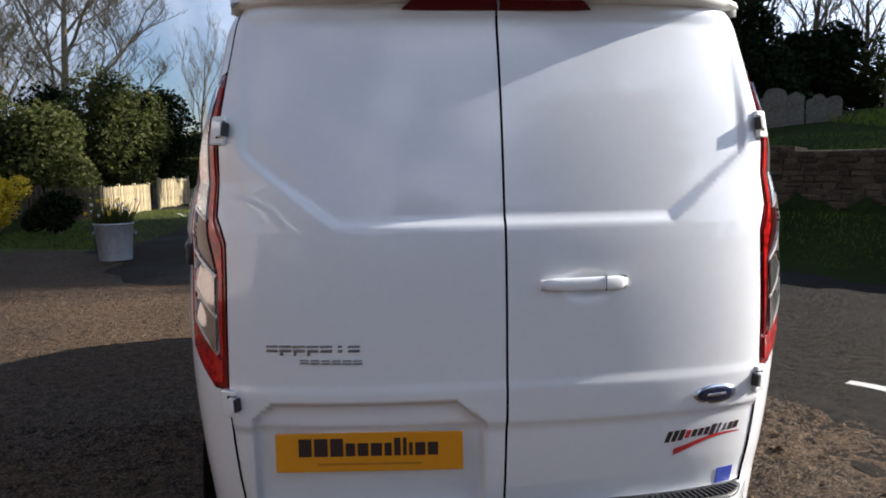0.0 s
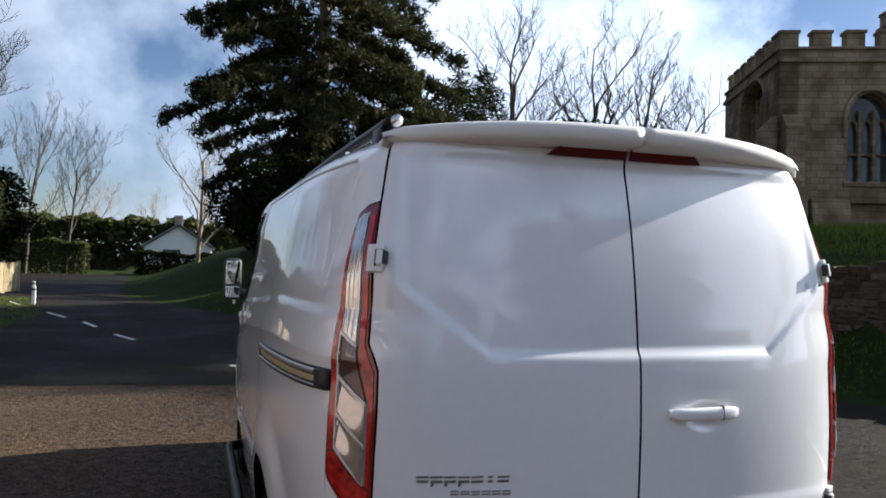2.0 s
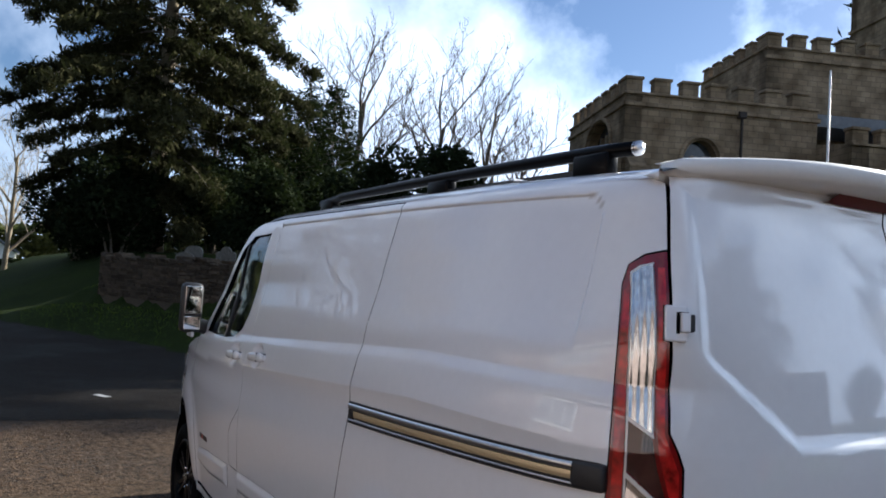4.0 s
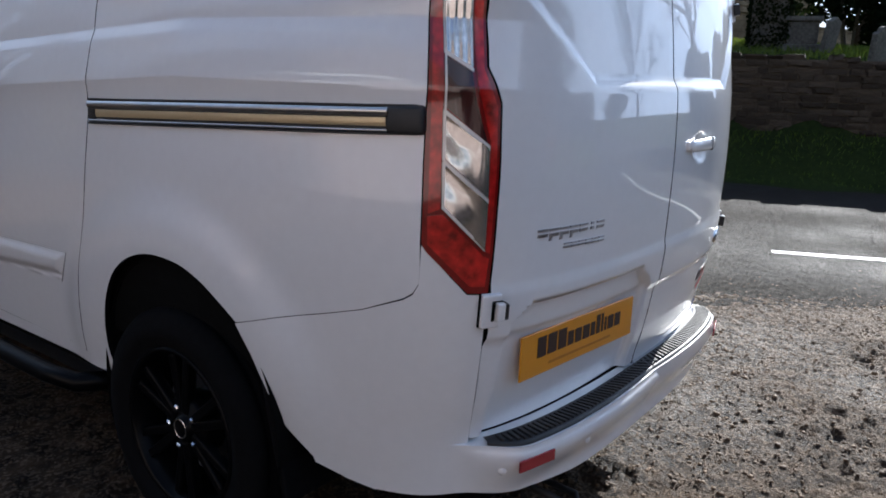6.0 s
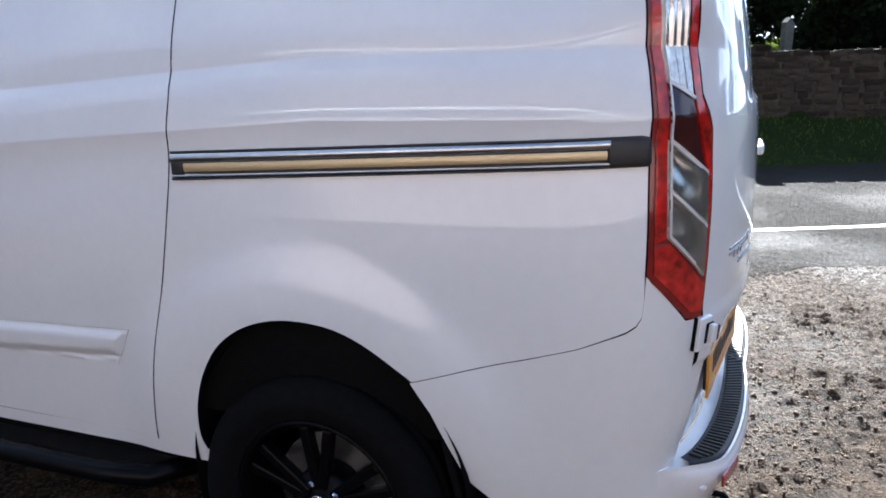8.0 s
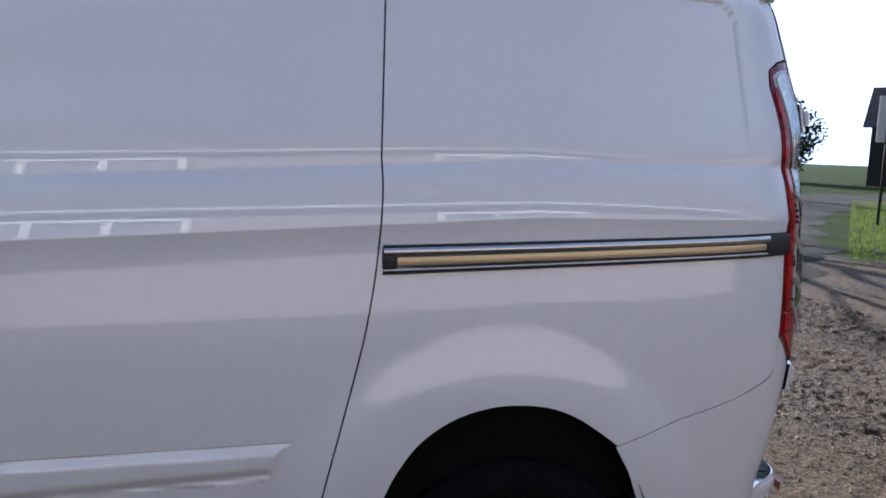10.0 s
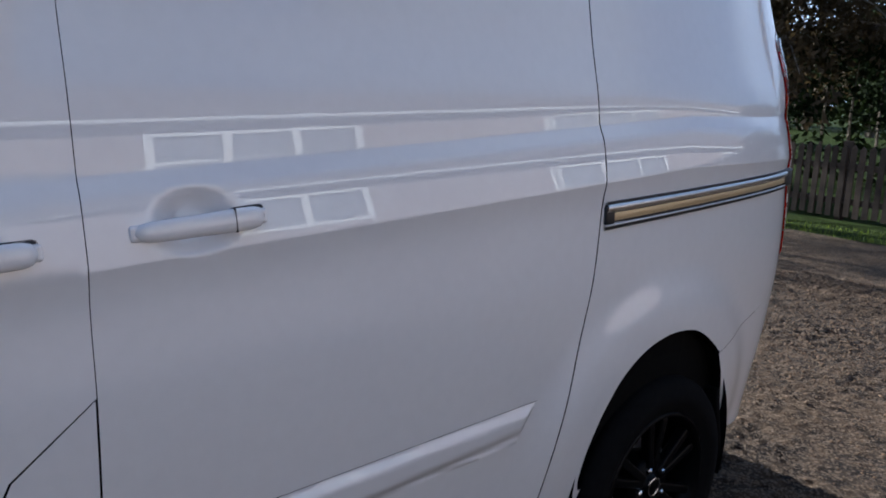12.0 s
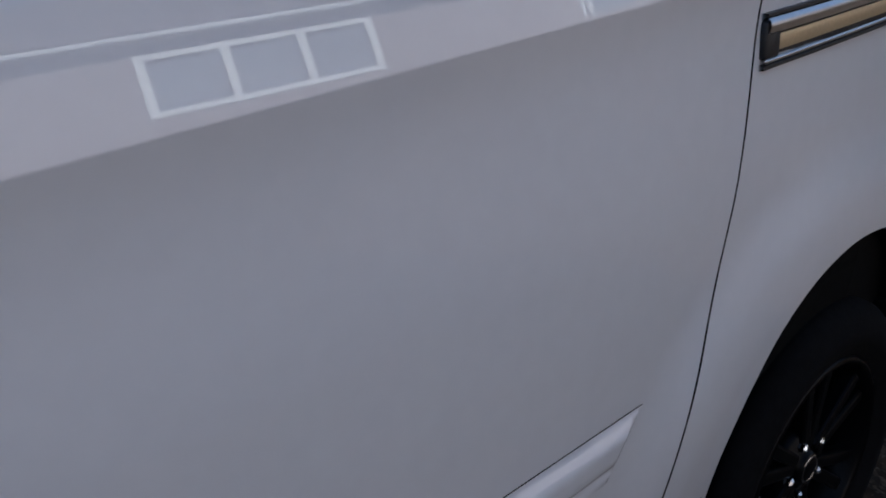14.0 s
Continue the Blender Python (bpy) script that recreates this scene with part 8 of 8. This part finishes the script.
def timber_house():
    h = thing("timbered_house", "dark timber-framed house with white panels and tiled roof", "house", (39.3, -41.0, 0))
    h.rotation_euler = (0, 0, radians(-135))
    h.scale = (1, 1, 0.74)
    # local x along the front, local -y... the front faces the yard
    M = Matrix.Rotation(0, 4, "Z")
    wins = [(1.2, 3.6, 2.2, 4.9), (-3.6, 3.6, -2.0, 4.9), (-0.9, 1.0, 0.9, 2.3), (3.0, 1.0, 4.4, 2.3)]
    panel("front_wall", [(-6, -0.3), (6, -0.3), (6, 5.6), (-6, 5.6)], [[(a, b), (c, b), (c, d), (a, d)] for a, b, c, d in wins], 0.3, M, TIMBER, h, "blackened boarded front")
    for a, b, c, d in wins:
        w = mesh_object("window", [(a, 0.16, b), (c, 0.16, b), (c, 0.16, d), (a, 0.16, d)], [(0, 1, 2, 3)], WINDOWPANE, h, "white-framed casement window")
        for x in (a + 0.04, (a + c) / 2, c - 0.04):
            bm = bmesh.new()
            box(bm, (x - 0.05, 0.02, b), (x + 0.05, 0.14, d))
            part("frame", bm, WHITEPAINT, w)
        for z in (b + 0.04, d - 0.04):
            bm = bmesh.new()
            box(bm, (a, 0.03, z - 0.05), (c, 0.13, z + 0.05))
            part("frame", bm, WHITEPAINT, w)
    for k in range(8):
        if k in (3, 4):
            continue
        x = -4.6 + 1.15 * k
        bm = bmesh.new()
        box(bm, (x, -0.035, 1.15), (x + 0.9, 0.01, 2.9), None, 0.01)
        part("plaster_panel", bm, RENDERED, h, "white plaster panel")
    for s, y0 in ((-1, -0.5), (1, 7.5)):
        bm = bmesh.new()
        v = [(-6.5, y0, 5.3), (6.5, y0, 5.3), (6.5, 3.5, 9.2), (-6.5, 3.5, 9.2)]
        lo = [bm.verts.new(p) for p in v]
        hi = [bm.verts.new((p[0], p[1], p[2] + 0.18)) for p in v]
        bm.faces.new(lo); bm.faces.new(hi[::-1])
        for k in range(4):
            bm.faces.new((lo[k], lo[(k + 1) % 4], hi[(k + 1) % 4], hi[k]))
        bmesh.ops.recalc_face_normals(bm, faces=bm.faces)
        part("roof", bm, ROOFTILE, h)
    for x in (-6, 5.7):
        panel("gable_wall", [(0.3, -0.3), (6.9, -0.3), (6.9, 5.5), (3.5, 8.9), (0.3, 5.5)], [], 0.3, Matrix.Translation((x, 0, 0)) @ Matrix(((0, 1, 0, 0), (1, 0, 0, 0), (0, 0, 1, 0), (0, 0, 0, 1))), TIMBER, h)
    bm = bmesh.new()
    box(bm, (2.5, 3.0, 8.5), (3.5, 4.0, 10.8), None, 0.03)
    part("chimney", bm, PINKBRICK, h)


timber_house()


def sign_board(at, w, h, z, turn, mat, label):
    s = thing("sign", label, "sign", at)
    s.rotation_euler = (0, 0, radians(turn))
    bm = bmesh.new()
    tube(bm, [(0, 0, -0.3), (0, 0, z + h)], 0.035, 10)
    part("post", bm, TIMBER, s, smooth=True)
    bm = bmesh.new()
    box(bm, (-w / 2, -0.06, z), (w / 2, -0.036, z + h), None, 0.01)
    part("board", bm, mat, s)


sign_board((13.5, -12.4, 0), 0.45, 1.1, 2.0, 60, WHITEPAINT, "plain white board on a dark post by the road")
sign_board((15.0, -20.4, 0), 1.2, 0.7, 0.9, 45, material("pale_blue_board", (0.30, 0.42, 0.58), rough=0.5, vary=0.1), "pale blue board on a post past the fence")

# ---- terrace behind the camera, which the van's side mirrors ----
def terrace():
    t = thing("terrace_house", "long pinkish brick terrace with white fascia and windows", "house", (-9.6, 0, -0.80))
    FACE = Matrix(((0, -1, 0, 0), (1, 0, 0, 0), (0, 0, 1, 0), (0, 0, 0, 1)))     # x runs along the street, depth goes back
    upper = [(-38.0, -34.5), (-26.0, -18.8), (-12.3, -7.9), (-3.7, -0.5), (3.1, 6.1), (10.2, 13.2)]
    holes = [[(a, 3.35), (b, 3.35), (b, 4.6), (a, 4.6)] for a, b in upper]
    panel("front_wall", [(-46, -0.3), (15, -0.3), (15, 4.85), (-46, 4.85)], holes, 0.3, FACE, PINKBRICK, t, "pinkish brick front")
    for i, (a, b) in enumerate(upper):
        z0, z1 = 3.35, 4.6
        w = mesh_object("window", [FACE @ Vector(p) for p in ((a, 0.10, z0), (b, 0.10, z0), (b, 0.10, z1), (a, 0.10, z1))], [(0, 1, 2, 3)], HOUSEPANE, t, "white-framed window of three lights")
        n = 3 if b - a < 6 else 4
        for k in range(n + 1):
            x = a + (b - a) * k / n
            bm = bmesh.new()
            box(bm, (x - 0.065, -0.03, z0), (x + 0.065, 0.10, z1), FACE, bevel=0.01)
            part("frame", bm, WHITEPAINT, w)
        for z in (z0 + 0.04, z1 - 0.05):
            bm = bmesh.new()
            box(bm, (a - 0.065, -0.035, z - 0.06), (b + 0.065, 0.09, z + 0.06), FACE, bevel=0.01)
            part("frame", bm, WHITEPAINT, w)
    bm = bmesh.new()
    box(bm, (-46.2, -0.35, 4.78), (15.2, -0.30, 4.95), FACE, bevel=0.01)
    part("fascia", bm, WHITEPAINT, t, "white fascia board")
    bm = bmesh.new()
    tube(bm, [FACE @ Vector((x, -0.41, 4.86)) for x in (-46.2, 15.2)], 0.06, 8)
    part("gutter", bm, WHITEPAINT, t)
    for x in (-22.0, -7.85, 6.4):
        bm = bmesh.new()
        tube(bm, [FACE @ Vector((x + dx, -dy, z)) for dx, dy, z in ((0, 0.07, 0.1), (0, 0.07, 1.95), (0.05, 0.10, 2.1), (0.2, 0.15, 2.15), (0.35, 0.15, 2.07))], 0.055, 8)
        tube(bm, [FACE @ Vector((x - 0.12, -dy, z)) for dy, z in ((0.07, 2.6), (0.07, 4.5), (0.30, 4.72), (0.40, 4.9))], 0.055, 8)
        part("downpipe", bm, WHITEPAINT, t)
    bm = bmesh.new()
    for y0, z0 in ((-0.45, 4.93), (7.5, 4.93)):
        v = [(-46.2, y0, z0), (15.2, y0, z0), (15.2, 3.5, 7.6), (-46.2, 3.5, 7.6)]
        lo = [bm.verts.new(FACE @ Vector(p)) for p in v]
        hi = [bm.verts.new(FACE @ Vector((p[0], p[1], p[2] + 0.14))) for p in v]
        bm.faces.new(lo); bm.faces.new(hi[::-1])
        for k in range(4):
            bm.faces.new((lo[k], lo[(k + 1) % 4], hi[(k + 1) % 4], hi[k]))
    bmesh.ops.recalc_face_normals(bm, faces=bm.faces)
    part("roof", bm, ROOFTILE, t, "dark tiled roof")
    for x in (-46, 14.7):
        panel("gable_wall", [(0.3, -0.3), (6.9, -0.3), (6.9, 4.9), (3.5, 7.5), (0.3, 4.9)], [], 0.3, FACE @ Matrix.Translation((x, 0, 0)) @ Matrix(((0, 1, 0, 0), (1, 0, 0, 0), (0, 0, 1, 0), (0, 0, 0, 1))), PINKBRICK, t)


terrace()
for k, (x, y, h) in enumerate(((-20, -14, 10), (-21, -5, 11), (-20, 5, 10.5), (-22, 14, 11))):
    bare_tree((x, y, 0), h, 6.0, 130 + k, BARK, TWIG, "bare tree behind the terrace", 0.3, 0.1, 0.5)

# ---- the churchyard wall's stones ----
near = [s for s in WALL_STONES if -2.0 < s[2] < 4.6]
near_set = near[:300]
for m, k, y in near_set:
    ob = new("stone", stone_meshes[k])
    ob.parent = church_wall
    ob.matrix_world = m
V, F = [], []
base = 0
polys = [(np.array([v.co[:] for v in me.vertices]), [list(p.vertices) for p in me.polygons]) for me in stone_meshes]
chosen = {id(s) for s in near_set}
for s in WALL_STONES:
    if id(s) in chosen:
        continue
    m, k, y = s
    a = np.array(m)
    P, fs = polys[k]
    V += [tuple(p) for p in P @ a[:3, :3].T + a[:3, 3]]
    F += [[base + i for i in f] for f in fs]
    base += len(P)
rest = mesh_object("stonework", V, F, RUBBLE_REST, church_wall, "rubble stones of the wall")
rest["kind"] = "stuff"
